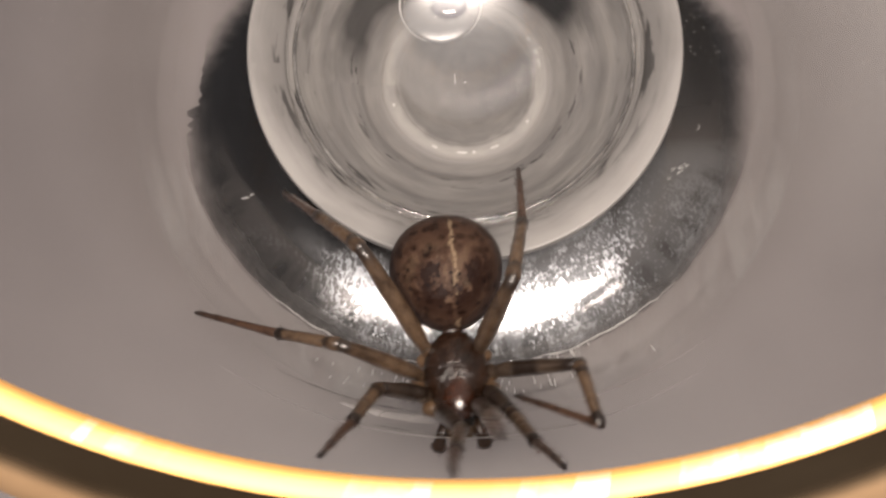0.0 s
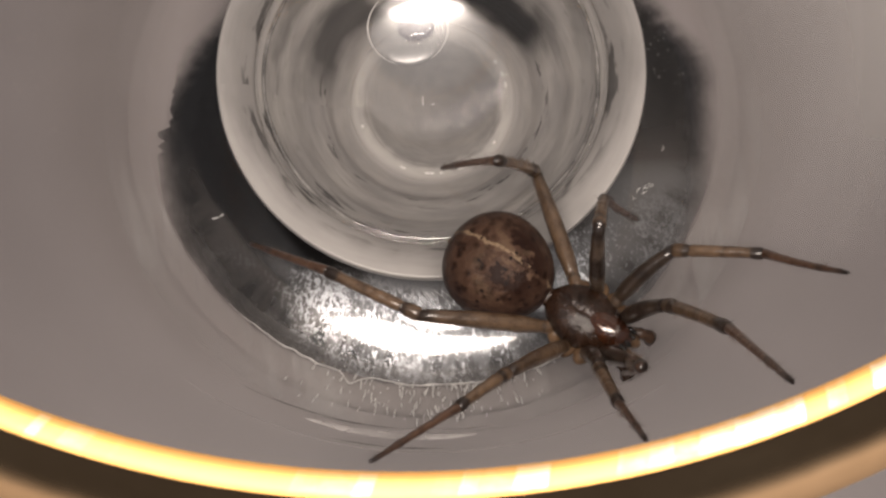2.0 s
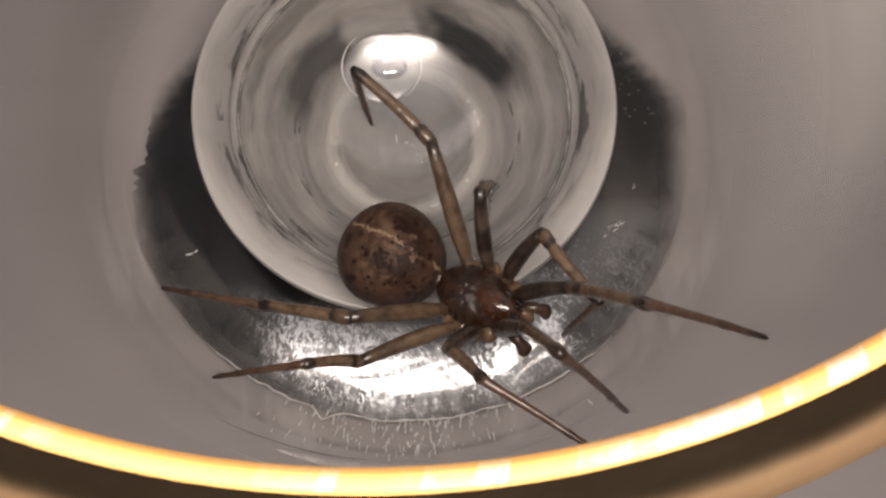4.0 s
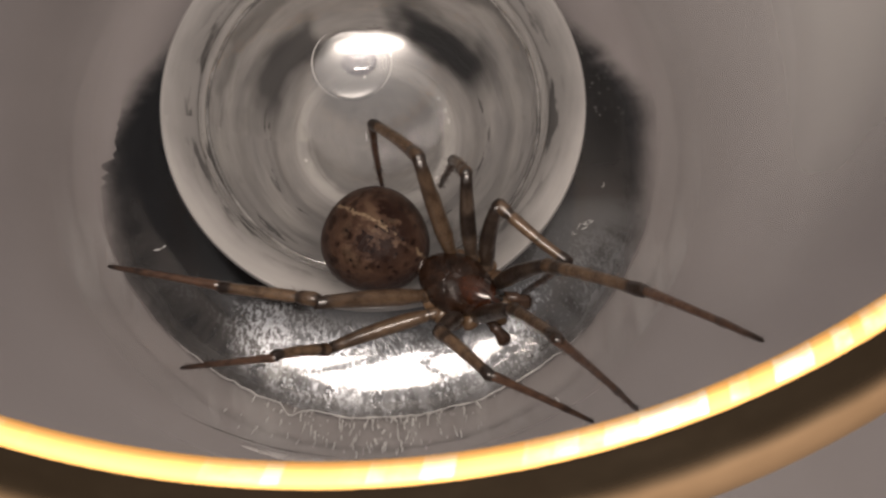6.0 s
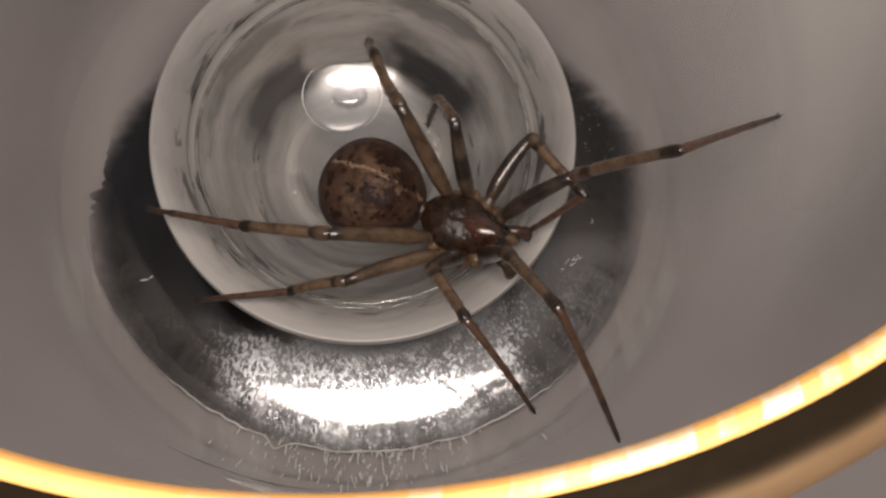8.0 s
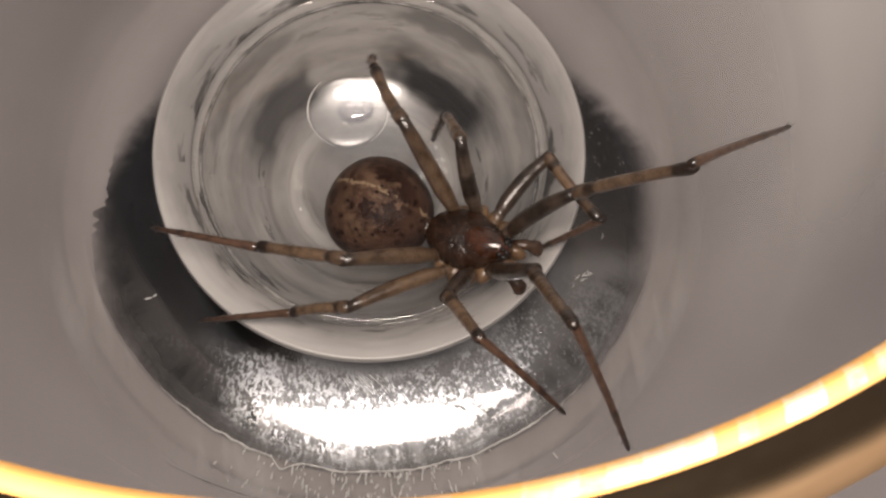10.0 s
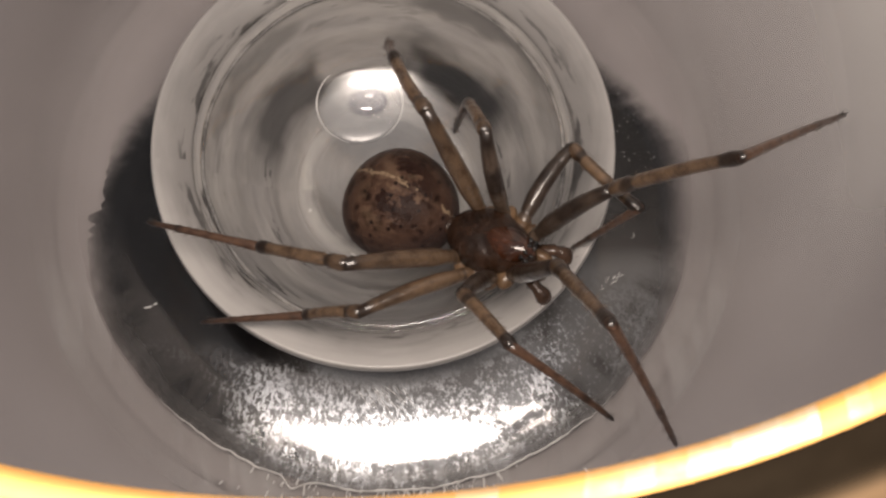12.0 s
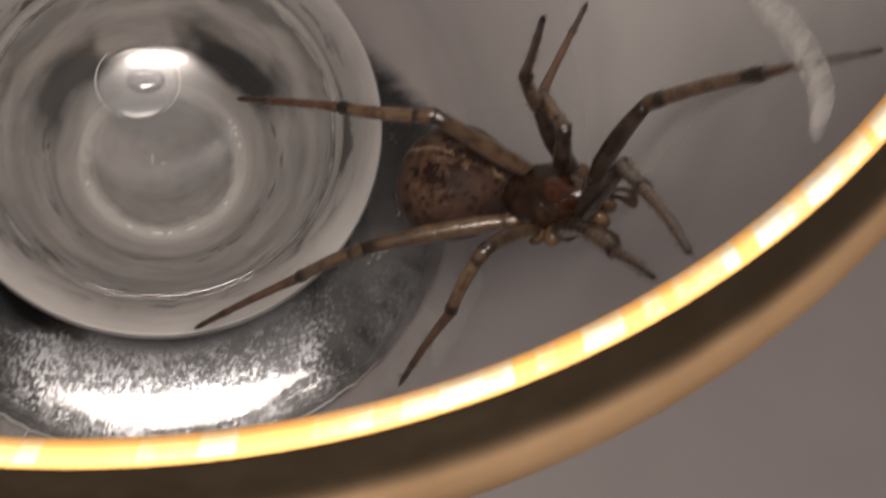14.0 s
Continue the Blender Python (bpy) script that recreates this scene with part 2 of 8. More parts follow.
def brightened_glass(name, gloss, paleness):
    """Clear glass with a faint share of white painted in for brighter light, heavier on the +x side."""
    m, n, l = nodes_of(name)
    c = n.new("ShaderNodeTexCoord").outputs["Object"]
    tr = n.new("ShaderNodeBsdfTransparent")
    tr.inputs["Color"].default_value = (0.875, 0.875, 0.88, 1)
    gl = n.new("ShaderNodeBsdfGlossy")
    gl.inputs["Roughness"].default_value = 0.06
    mix = n.new("ShaderNodeMixShader")
    mix.inputs["Fac"].default_value = gloss
    l.new(tr.outputs[0], mix.inputs[1])
    l.new(gl.outputs[0], mix.inputs[2])
    df = n.new("ShaderNodeBsdfDiffuse")
    df.inputs["Color"].default_value = (0.82, 0.80, 0.78, 1)
    sep = n.new("ShaderNodeSeparateXYZ")
    l.new(c, sep.inputs[0])
    ax = n.new("ShaderNodeMath")
    ax.operation = "MULTIPLY_ADD"
    ax.inputs[1].default_value = 30
    l.new(math_node(n, l, "MULTIPLY_ADD", sep.outputs["Y"], 30, 0.18), ax.inputs[2])
    l.new(sep.outputs["X"], ax.inputs[0])
    nz = noise_node(n, l, c, 120, 3, 0.5, (1, 1, 0.4))
    fine = noise_node(n, l, c, 1500, 4, 0.7)
    ad = n.new("ShaderNodeMath")
    ad.operation = "MULTIPLY_ADD"
    ad.inputs[1].default_value = 0.15
    l.new(nz.outputs["Fac"], ad.inputs[0])
    l.new(ax.outputs[0], ad.inputs[2])
    sm = n.new("ShaderNodeMath")
    sm.operation = "MULTIPLY_ADD"
    sm.inputs[1].default_value = 0.12
    l.new(fine.outputs["Fac"], sm.inputs[0])
    l.new(ad.outputs[0], sm.inputs[2])
    rise = n.new("ShaderNodeMapRange")
    rise.inputs["From Min"].default_value = 0.004
    rise.inputs["From Max"].default_value = 0.012
    l.new(math_node(n, l, "ADD", sep.outputs["Z"], math_node(n, l, "ADD", sep.outputs["Y"], 0.004)), rise.inputs["Value"])
    both = n.new("ShaderNodeMath")
    both.operation = "MULTIPLY"
    l.new(sm.outputs[0], both.inputs[0])
    l.new(rise.outputs["Result"], both.inputs[1])
    f = ramp_node(n, l, both.outputs[0], [(0.30, (0.0, 0.0, 0.0)), (0.85, (0.6 * paleness, 0.6 * paleness, 0.6 * paleness))])
    zone = side_brightening(n, l)
    m2 = n.new("ShaderNodeMixShader")
    risen = math_node(n, l, "MULTIPLY", f.outputs["Color"], range_node(n, l, sep.outputs["Z"], 0.0052, 0.0115))
    l.new(math_node(n, l, "MAXIMUM", risen, zone), m2.inputs["Fac"])
    l.new(mix.outputs[0], m2.inputs[1])
    l.new(df.outputs[0], m2.inputs[2])
    o = n.new("ShaderNodeOutputMaterial")
    l.new(m2.outputs[0], o.inputs["Surface"])
    return m


def scratched_mirror(name):
    """The thick glass foot: dark reflections painted in, scuffed in short strokes, its outer edge faded to clear glass.
    """
    m, n, l = nodes_of(name)
    ra, an, pol, sep = polar_nodes(n, l)
    c = n.new("ShaderNodeTexCoord").outputs["Object"]
    strokes = noise_node(n, l, pol, 8200, 4, 0.75, (1.0, 0.62, 1)).outputs["Fac"]
    slant = noise_node(n, l, c, 5600, 4, 0.75, (1.3, 0.6, 1)).outputs["Fac"]
    grain = noise_node(n, l, c, 9000, 3, 0.7).outputs["Fac"]
    patch = noise_node(n, l, c, 420, 3, 0.6).outputs["Fac"]
    cloud = noise_node(n, l, c, 150, 2).outputs["Fac"]
    mk = math_node(n, l, "MULTIPLY", strokes, slant)
    mk = math_node(n, l, "MULTIPLY_ADD", grain, 0.25, mk)
    mk = math_node(n, l, "MULTIPLY_ADD", patch, 0.42, mk)
    # smooth strip painted black for a dark reflection; outside it a brownish tone, and short scuffs kept near the
    # highlight
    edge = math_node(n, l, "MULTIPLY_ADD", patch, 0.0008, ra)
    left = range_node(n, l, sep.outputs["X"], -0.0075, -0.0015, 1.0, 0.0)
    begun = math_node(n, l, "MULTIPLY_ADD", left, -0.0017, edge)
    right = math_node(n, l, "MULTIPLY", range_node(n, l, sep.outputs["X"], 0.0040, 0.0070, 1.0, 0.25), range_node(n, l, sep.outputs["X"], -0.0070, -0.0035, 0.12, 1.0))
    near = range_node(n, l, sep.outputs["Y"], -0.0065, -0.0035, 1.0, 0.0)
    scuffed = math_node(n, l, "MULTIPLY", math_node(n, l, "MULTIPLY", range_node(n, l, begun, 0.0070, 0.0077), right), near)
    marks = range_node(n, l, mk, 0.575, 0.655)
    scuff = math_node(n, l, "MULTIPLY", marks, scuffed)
    # the brownish tone starts at a clean curved line, and fades towards the far side
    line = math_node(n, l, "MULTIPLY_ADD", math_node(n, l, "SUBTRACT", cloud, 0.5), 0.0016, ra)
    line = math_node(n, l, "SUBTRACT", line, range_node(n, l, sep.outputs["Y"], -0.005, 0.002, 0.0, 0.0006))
    paleness = range_node(n, l, line, 0.0088, 0.0092)
    paleness = math_node(n, l, "MULTIPLY", paleness, range_node(n, l, cloud, 0.25, 0.6, 0.55, 1.0))
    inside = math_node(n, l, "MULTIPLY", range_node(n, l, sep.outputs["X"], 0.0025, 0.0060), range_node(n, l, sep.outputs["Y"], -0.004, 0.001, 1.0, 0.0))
    paleness = math_node(n, l, "MAXIMUM", paleness, math_node(n, l, "MULTIPLY", inside, 1.3))
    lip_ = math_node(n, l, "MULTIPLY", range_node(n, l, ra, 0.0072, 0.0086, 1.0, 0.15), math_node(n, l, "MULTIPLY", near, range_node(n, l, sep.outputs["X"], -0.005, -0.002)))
    paleness = math_node(n, l, "MAXIMUM", paleness, math_node(n, l, "MULTIPLY", lip_, 1.8))
    # grey put into the scuffed zone for the glow round the highlight
    paleness = math_node(n, l, "MAXIMUM", paleness, math_node(n, l, "MULTIPLY", scuffed, 1.5))
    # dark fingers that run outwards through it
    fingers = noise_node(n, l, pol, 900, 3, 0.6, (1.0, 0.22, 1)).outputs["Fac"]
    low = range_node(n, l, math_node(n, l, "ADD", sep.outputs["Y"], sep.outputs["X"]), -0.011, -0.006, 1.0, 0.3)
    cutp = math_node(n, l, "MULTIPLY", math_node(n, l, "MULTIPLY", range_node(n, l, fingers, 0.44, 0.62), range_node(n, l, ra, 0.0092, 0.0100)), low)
    paleness = math_node(n, l, "MULTIPLY", paleness, math_node(n, l, "MULTIPLY_ADD", cutp, -0.65, 1.0))
    paleness = math_node(n, l, "MULTIPLY", paleness, range_node(n, l, sep.outputs["Y"], -0.0040, -0.0005, 1.0, 0.22))
    p = n.new("ShaderNodeBsdfPrincipled")
    tone = math_node(n, l, "MULTIPLY_ADD", paleness, 0.42, math_node(n, l, "MULTIPLY", scuff, 0.75))
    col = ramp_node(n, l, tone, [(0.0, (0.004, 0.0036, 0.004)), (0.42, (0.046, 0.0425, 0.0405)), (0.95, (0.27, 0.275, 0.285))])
    l.new(col.outputs["Color"], p.inputs["Base Color"])
    p.inputs["IOR"].default_value = 1.6
    l.new(math_node(n, l, "MULTIPLY_ADD", scuff, 0.10, math_node(n, l, "ADD", math_node(n, l, "MULTIPLY_ADD", left, 0.14, range_node(n, l, patch, 0.35, 0.7, 0.025, 0.06)), range_node(n, l, edge, 0.0105, 0.0110, 0.0, 0.25))), p.inputs["Roughness"])
    bq = bump_node(n, l, mk, 0.006, 0.00006)
    l.new(bq.outputs["Normal"], p.inputs["Normal"])
    dull = n.new("ShaderNodeBsdfGlossy")
    dull.inputs["Color"].default_value = (0.80, 0.85, 0.92, 1)
    dull.inputs["Roughness"].default_value = 0.2
    bp = bump_node(n, l, mk, 0.12, 0.00004)
    l.new(bp.outputs["Normal"], dull.inputs["Normal"])
    out = mix_shader(n, l, math_node(n, l, "MULTIPLY_ADD", scuff, 0.30, math_node(n, l, "MULTIPLY", scuffed, 0.045)), p.outputs[0], dull.outputs[0])
    # edge faded to fit the camera's view: feathered away from -y, crisp towards -y
    clear = n.new("ShaderNodeBsdfTransparent")
    side = range_node(n, l, sep.outputs["Y"], -0.0062, -0.001)
    inner = math_node(n, l, "MULTIPLY_ADD", side, -0.0006, 0.0112)
    # the dark foot narrows in ragged steps towards the far side
    inner = math_node(n, l, "SUBTRACT", inner, range_node(n, l, math_node(n, l, "MULTIPLY_ADD", fingers, 0.003, sep.outputs["Y"]), 0.0015, 0.0062, 0.0, 0.0019))
    rag = math_node(n, l, "MULTIPLY_ADD", strokes, 0.0005, ra)
    rag = math_node(n, l, "MULTIPLY_ADD", patch, 0.0011, rag)
    past = math_node(n, l, "SUBTRACT", rag, inner)
    gone = range_node(n, l, past, -0.0003, 0.0014)
    out = mix_shader(n, l, gone, out, clear.outputs[0])
    o = n.new("ShaderNodeOutputMaterial")
    l.new(out, o.inputs["Surface"])
    return m


def gold_paint(name):
    """Gold on the outside of the rim: polished along the edge, matt below."""
    m, n, l = nodes_of(name)
    c = n.new("ShaderNodeTexCoord").outputs["Object"]
    ra, an, pol, sep = polar_nodes(n, l)
    p = n.new("ShaderNodeBsdfPrincipled")
    p.inputs["Metallic"].default_value = 1.0
    big = noise_node(n, l, c, 420, 3).outputs["Fac"]
    col = ramp_node(n, l, big, [(0.3, (0.60, 0.405, 0.235)), (0.7, (0.74, 0.52, 0.315))])
    l.new(col.outputs["Color"], p.inputs["Base Color"])
    worn = math_node(n, l, "MULTIPLY_ADD", big, 0.0001, ra)
    l.new(range_node(n, l, worn, 0.01690, 0.01735, 0.10, 0.62), p.inputs["Roughness"])
    bp = bump_node(n, l, big, 0.2, 0.0003)
    l.new(bp.outputs["Normal"], p.inputs["Normal"])
    o = n.new("ShaderNodeOutputMaterial")
    l.new(p.outputs[0], o.inputs["Surface"])
    return m


def satin_gold(name):
    """Worn gold on top of the rim: satin, with small polished facets set side by side, painted paler as white glints.
    """
    m, n, l = nodes_of(name)
    ra, an, pol, sep = polar_nodes(n, l)
    p = n.new("ShaderNodeBsdfPrincipled")
    p.inputs["Metallic"].default_value = 1.0
    # facets lie side by side along the lip, their ends cut slantwise
    sx = n.new("ShaderNodeSeparateXYZ")
    l.new(pol, sx.inputs[0])
    long = noise_node(n, l, pol, 330, 2, 0.5).outputs["Fac"]
    fine = noise_node(n, l, pol, 5200, 3, 0.6).outputs["Fac"]
    along = math_node(n, l, "MULTIPLY_ADD", sx.outputs["Y"], 0.22, sx.outputs["X"])
    shares = []
    for scale in (1300, 4200):
        cells = n.new("ShaderNodeTexVoronoi")
        cells.voronoi_dimensions = "1D"
        cells.inputs["Scale"].default_value = scale
        cells.inputs["Randomness"].default_value = 1.0
        l.new(along, cells.inputs["W"])
        sp = n.new("ShaderNodeSeparateXYZ")
        l.new(cells.outputs["Color"], sp.inputs[0])
        shares.append(sp.outputs["X"])
    mk = math_node(n, l, "MULTIPLY_ADD", shares[0], 0.55, math_node(n, l, "MULTIPLY", shares[1], 0.45))
    mk = math_node(n, l, "MULTIPLY_ADD", long, 0.6, mk)
    mk = math_node(n, l, "MULTIPLY_ADD", fine, 0.4, math_node(n, l, "SUBTRACT", mk, 0.07))
    # white glints are put into the colour on the +x side, duller and more golden elsewhere
    glint_side = range_node(n, l, sep.outputs["X"], -0.001, 0.008, 0.30, 1.0)
    pol_ = math_node(n, l, "MULTIPLY", range_node(n, l, mk, 0.74, 1.20), glint_side)
    lip_radius = math_node(n, l, "MULTIPLY_ADD", fine, 0.00010, ra)
    pol_ = math_node(n, l, "MULTIPLY", pol_, math_node(n, l, "MULTIPLY", range_node(n, l, lip_radius, 0.01612, 0.01618), range_node(n, l, lip_radius, 0.01646, 0.01652, 1.0, 0.0)))
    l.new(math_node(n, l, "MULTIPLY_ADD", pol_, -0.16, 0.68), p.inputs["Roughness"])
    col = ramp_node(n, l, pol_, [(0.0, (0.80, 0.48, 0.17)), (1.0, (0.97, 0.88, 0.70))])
    l.new(col.outputs["Color"], p.inputs["Base Color"])
    bp = bump_node(n, l, fine, 0.10, 0.0001)
    l.new(bp.outputs["Normal"], p.inputs["Normal"])
    o = n.new("ShaderNodeOutputMaterial")
    l.new(p.outputs[0], o.inputs["Surface"])
    return m


def hazy_glass(name):
    """Clear glass with a share of white in streaks, fainter towards +y."""
    m, n, l = nodes_of(name)
    c = n.new("ShaderNodeTexCoord").outputs["Object"]
    tr = n.new("ShaderNodeBsdfTransparent")
    p = n.new("ShaderNodeBsdfPrincipled")
    p.inputs["Base Color"].default_value = (0.75, 0.74, 0.72, 1)
    p.inputs["Roughness"].default_value = 0.3
    nz = noise_node(n, l, c, 900, 4, 0.6, (2.2, 0.35, 1))
    big = noise_node(n, l, c, 160, 2)
    mu = n.new("ShaderNodeMath")
    mu.operation = "MULTIPLY"
    l.new(nz.outputs["Fac"], mu.inputs[0])
    l.new(big.outputs["Fac"], mu.inputs[1])
    f = ramp_node(n, l, mu.outputs[0], [(0.18, (0.03, 0.03, 0.03)), (0.42, (0.34, 0.34, 0.34))])
    sep = n.new("ShaderNodeSeparateXYZ")
    l.new(c, sep.inputs[0])
    mix = n.new("ShaderNodeMixShader")
    l.new(math_node(n, l, "MULTIPLY", f.outputs["Color"], range_node(n, l, sep.outputs["Y"], -0.006, 0.001, 1.0, 0.12)), mix.inputs["Fac"])
    l.new(tr.outputs[0], mix.inputs[1])
    l.new(p.outputs[0], mix.inputs[2])
    o = n.new("ShaderNodeOutputMaterial")
    l.new(mix.outputs[0], o.inputs["Surface"])
    return m


def light_streak_glass(name):
    """A thin share of white, patchy, on clear glass, painted in for streaks of light."""
    m, n, l = nodes_of(name)
    c = n.new("ShaderNodeTexCoord").outputs["Object"]
    nz = noise_node(n, l, c, 700, 4, 0.6).outputs["Fac"]
    tr = n.new("ShaderNodeBsdfTransparent")
    df = n.new("ShaderNodeBsdfDiffuse")
    df.inputs["Color"].default_value = (0.85, 0.83, 0.80, 1)
    o = n.new("ShaderNodeOutputMaterial")
    l.new(mix_shader(n, l, range_node(n, l, nz, 0.25, 0.75, 0.09, 0.46), tr.outputs[0], df.outputs[0]), o.inputs["Surface"])
    return m


def banded_leg(name, pale, dark, bands):
    """Amber leg with dark rings; bands are stops along the segment, 0 dark to 1 pale."""
    m, n, l = nodes_of(name)
    tc = n.new("ShaderNodeTexCoord")
    sep = n.new("ShaderNodeSeparateXYZ")
    l.new(tc.outputs["Generated"], sep.inputs[0])
    nz = noise_node(n, l, tc.outputs["Object"], 2200, 4)
    wob = n.new("ShaderNodeMath")
    wob.operation = "MULTIPLY_ADD"
    wob.inputs[1].default_value = 0.10
    l.new(nz.outputs["Fac"], wob.inputs[0])
    l.new(sep.outputs["X"], wob.inputs[2])
    r = ramp_node(n, l, wob.outputs[0], [(q + 0.05, tuple(d + (p_ - d) * k for d, p_ in zip(dark, pale))) for q, k in bands])
    mul = n.new("ShaderNodeMix")
    mul.data_type = "RGBA"
    mul.blend_type = "MULTIPLY"
    mul.inputs["Factor"].default_value = 0.75
    fleck = noise_node(n, l, tc.outputs["Object"], 6500, 3, 0.7, (0.5, 1, 1)).outputs["Fac"]
    g = ramp_node(n, l, math_node(n, l, "MULTIPLY_ADD", fleck, 0.6, math_node(n, l, "MULTIPLY", nz.outputs["Fac"], 0.4)), [(0.38, (0.34, 0.27, 0.23)), (0.52, (1, 1, 1)), (0.66, (1.3, 1.25, 1.2))])
    l.new(r.outputs["Color"], mul.inputs["A"])
    l.new(g.outputs["Color"], mul.inputs["B"])
    p = n.new("ShaderNodeBsdfPrincipled")
    l.new(mul.outputs["Result"], p.inputs["Base Color"])
    p.inputs["Roughness"].default_value = 0.30
    p.inputs["Coat Weight"].default_value = 0.55
    p.inputs["Coat Roughness"].default_value = 0.16
    bp = bump_node(n, l, nz.outputs["Fac"], 0.7, 0.0001)
    l.new(bp.outputs["Normal"], p.inputs["Normal"])
    o = n.new("ShaderNodeOutputMaterial")
    l.new(p.outputs[0], o.inputs["Surface"])
    return m


def abdomen_skin(name):
    m, n, l = nodes_of(name)
    c = n.new("ShaderNodeTexCoord").outputs["Object"]
    a = noise_node(n, l, c, 1700, 6, 0.7)
    base = ramp_node(n, l, a.outputs["Fac"], [(0.34, (0.010, 0.005, 0.004)), (0.41, (0.044, 0.024, 0.0165)), (0.58, (0.064, 0.036, 0.0245)), (0.72, (0.094, 0.059, 0.043))])
    v = n.new("ShaderNodeTexVoronoi")
    v.inputs["Scale"].default_value = 2500
    l.new(c, v.inputs["Vector"])
    dots = ramp_node(n, l, v.outputs["Distance"], [(0.2, (0.18, 0.14, 0.12)), (0.42, (1, 1, 1))])
    mul = n.new("ShaderNodeMix")
    mul.data_type = "RGBA"
    mul.blend_type = "MULTIPLY"
    mul.inputs["Factor"].default_value = 0.7
    l.new(base.outputs["Color"], mul.inputs["A"])
    l.new(dots.outputs["Color"], mul.inputs["B"])
    # dark blotches and pale flecks towards the front of the back
    fx = n.new("ShaderNodeSeparateXYZ")
    l.new(c, fx.inputs[0])
    front = range_node(n, l, fx.outputs["X"], -0.0047, -0.0034)
    top_ = range_node(n, l, fx.outputs["Z"], 0.0006, 0.0014)
    zone = math_node(n, l, "MULTIPLY", front, top_)
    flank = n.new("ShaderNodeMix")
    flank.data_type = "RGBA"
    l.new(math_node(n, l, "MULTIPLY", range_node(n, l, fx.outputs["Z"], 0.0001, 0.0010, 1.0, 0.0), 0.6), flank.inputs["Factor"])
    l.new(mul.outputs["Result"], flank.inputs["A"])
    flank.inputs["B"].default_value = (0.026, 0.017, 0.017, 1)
    bl = noise_node(n, l, c, 1050, 5, 0.65, (0.9, 1.2, 1)).outputs["Fac"]
    # blotches thicken at the front, taking in the shade near the thorax
    most = range_node(n, l, fx.outputs["X"], -0.0034, -0.0022, 0.0, 0.07)
    blot = math_node(n, l, "MULTIPLY", range_node(n, l, math_node(n, l, "ADD", bl, most), 0.505, 0.530), zone)
    fleck = math_node(n, l, "MULTIPLY", range_node(n, l, bl, 0.46, 0.40), zone)
    dk = n.new("ShaderNodeMix")
    dk.data_type = "RGBA"
    l.new(math_node(n, l, "MULTIPLY", blot, 0.9), dk.inputs["Factor"])
    l.new(flank.outputs["Result"], dk.inputs["A"])
    dk.inputs["B"].default_value = (0.012, 0.0045, 0.0033, 1)
    pf = n.new("ShaderNodeMix")
    pf.data_type = "RGBA"
    l.new(math_node(n, l, "MULTIPLY", fleck, 0.28), pf.inputs["Factor"])
    l.new(dk.outputs["Result"], pf.inputs["A"])
    pf.inputs["B"].default_value = (0.19, 0.128, 0.082, 1)
    # pale broken stripe down the middle of the back
    sep = n.new("ShaderNodeSeparateXYZ")
    l.new(c, sep.inputs[0])
    wv = noise_node(n, l, c, 2100, 4)
    off = n.new("ShaderNodeMath")
    off.operation = "MULTIPLY_ADD"
    off.inputs[1].default_value = 0.0005
    l.new(wv.outputs["Fac"], off.inputs[0])
    l.new(sep.outputs["Y"], off.inputs[2])
    sub = n.new("ShaderNodeMath")
    sub.operation = "SUBTRACT"
    sub.inputs[1].default_value = 0.00045
    l.new(off.outputs[0], sub.inputs[0])
    ab = n.new("ShaderNodeMath")
    ab.operation = "ABSOLUTE"
    l.new(sub.outputs[0], ab.inputs[0])
    sc = n.new("ShaderNodeMath")
    sc.operation = "MULTIPLY"
    sc.inputs[1].default_value = 11500
    l.new(ab.outputs[0], sc.inputs[0])
    line = ramp_node(n, l, sc.outputs[0], [(0.3, (1, 1, 1)), (0.75, (0, 0, 0))])
    brk = ramp_node(n, l, a.outputs["Fac"], [(0.50, (0, 0, 0)), (0.54, (0.8, 0.8, 0.8))])
    both = n.new("ShaderNodeMath")
    both.operation = "MULTIPLY"
    l.new(line.outputs["Color"], both.inputs[0])
    l.new(brk.outputs["Color"], both.inputs[1])
    mix = n.new("ShaderNodeMix")
    mix.data_type = "RGBA"
    l.new(both.outputs[0], mix.inputs["Factor"])
    l.new(pf.outputs["Result"], mix.inputs["A"])
    mix.inputs["B"].default_value = (0.24, 0.175, 0.115, 1)
    p = n.new("ShaderNodeBsdfPrincipled")
    # tiny black pores, here and there
    pv = n.new("ShaderNodeTexVoronoi")
    pv.inputs["Scale"].default_value = 3300
    l.new(c, pv.inputs["Vector"])
    some = n.new("ShaderNodeSeparateXYZ")
    l.new(pv.outputs["Color"], some.inputs[0])
    pore = math_node(n, l, "MULTIPLY", range_node(n, l, pv.outputs["Distance"], 0.16, 0.26, 0.9, 0.0), range_node(n, l, some.outputs["X"], 0.55, 0.60))
    pm = n.new("ShaderNodeMix")
    pm.data_type = "RGBA"
    l.new(pore, pm.inputs["Factor"])
    l.new(mix.outputs["Result"], pm.inputs["A"])
    pm.inputs["B"].default_value = (0.007, 0.004, 0.004, 1)
    l.new(pm.outputs["Result"], p.inputs["Base Color"])
    p.inputs["Roughness"].default_value = 0.36
    p.inputs["Specular IOR Level"].default_value = 0.14
    bp = bump_node(n, l, a.outputs["Fac"], 0.9, 0.00012)
    l.new(bp.outputs["Normal"], p.inputs["Normal"])
    o = n.new("ShaderNodeOutputMaterial")
    l.new(p.outputs[0], o.inputs["Surface"])
    return m


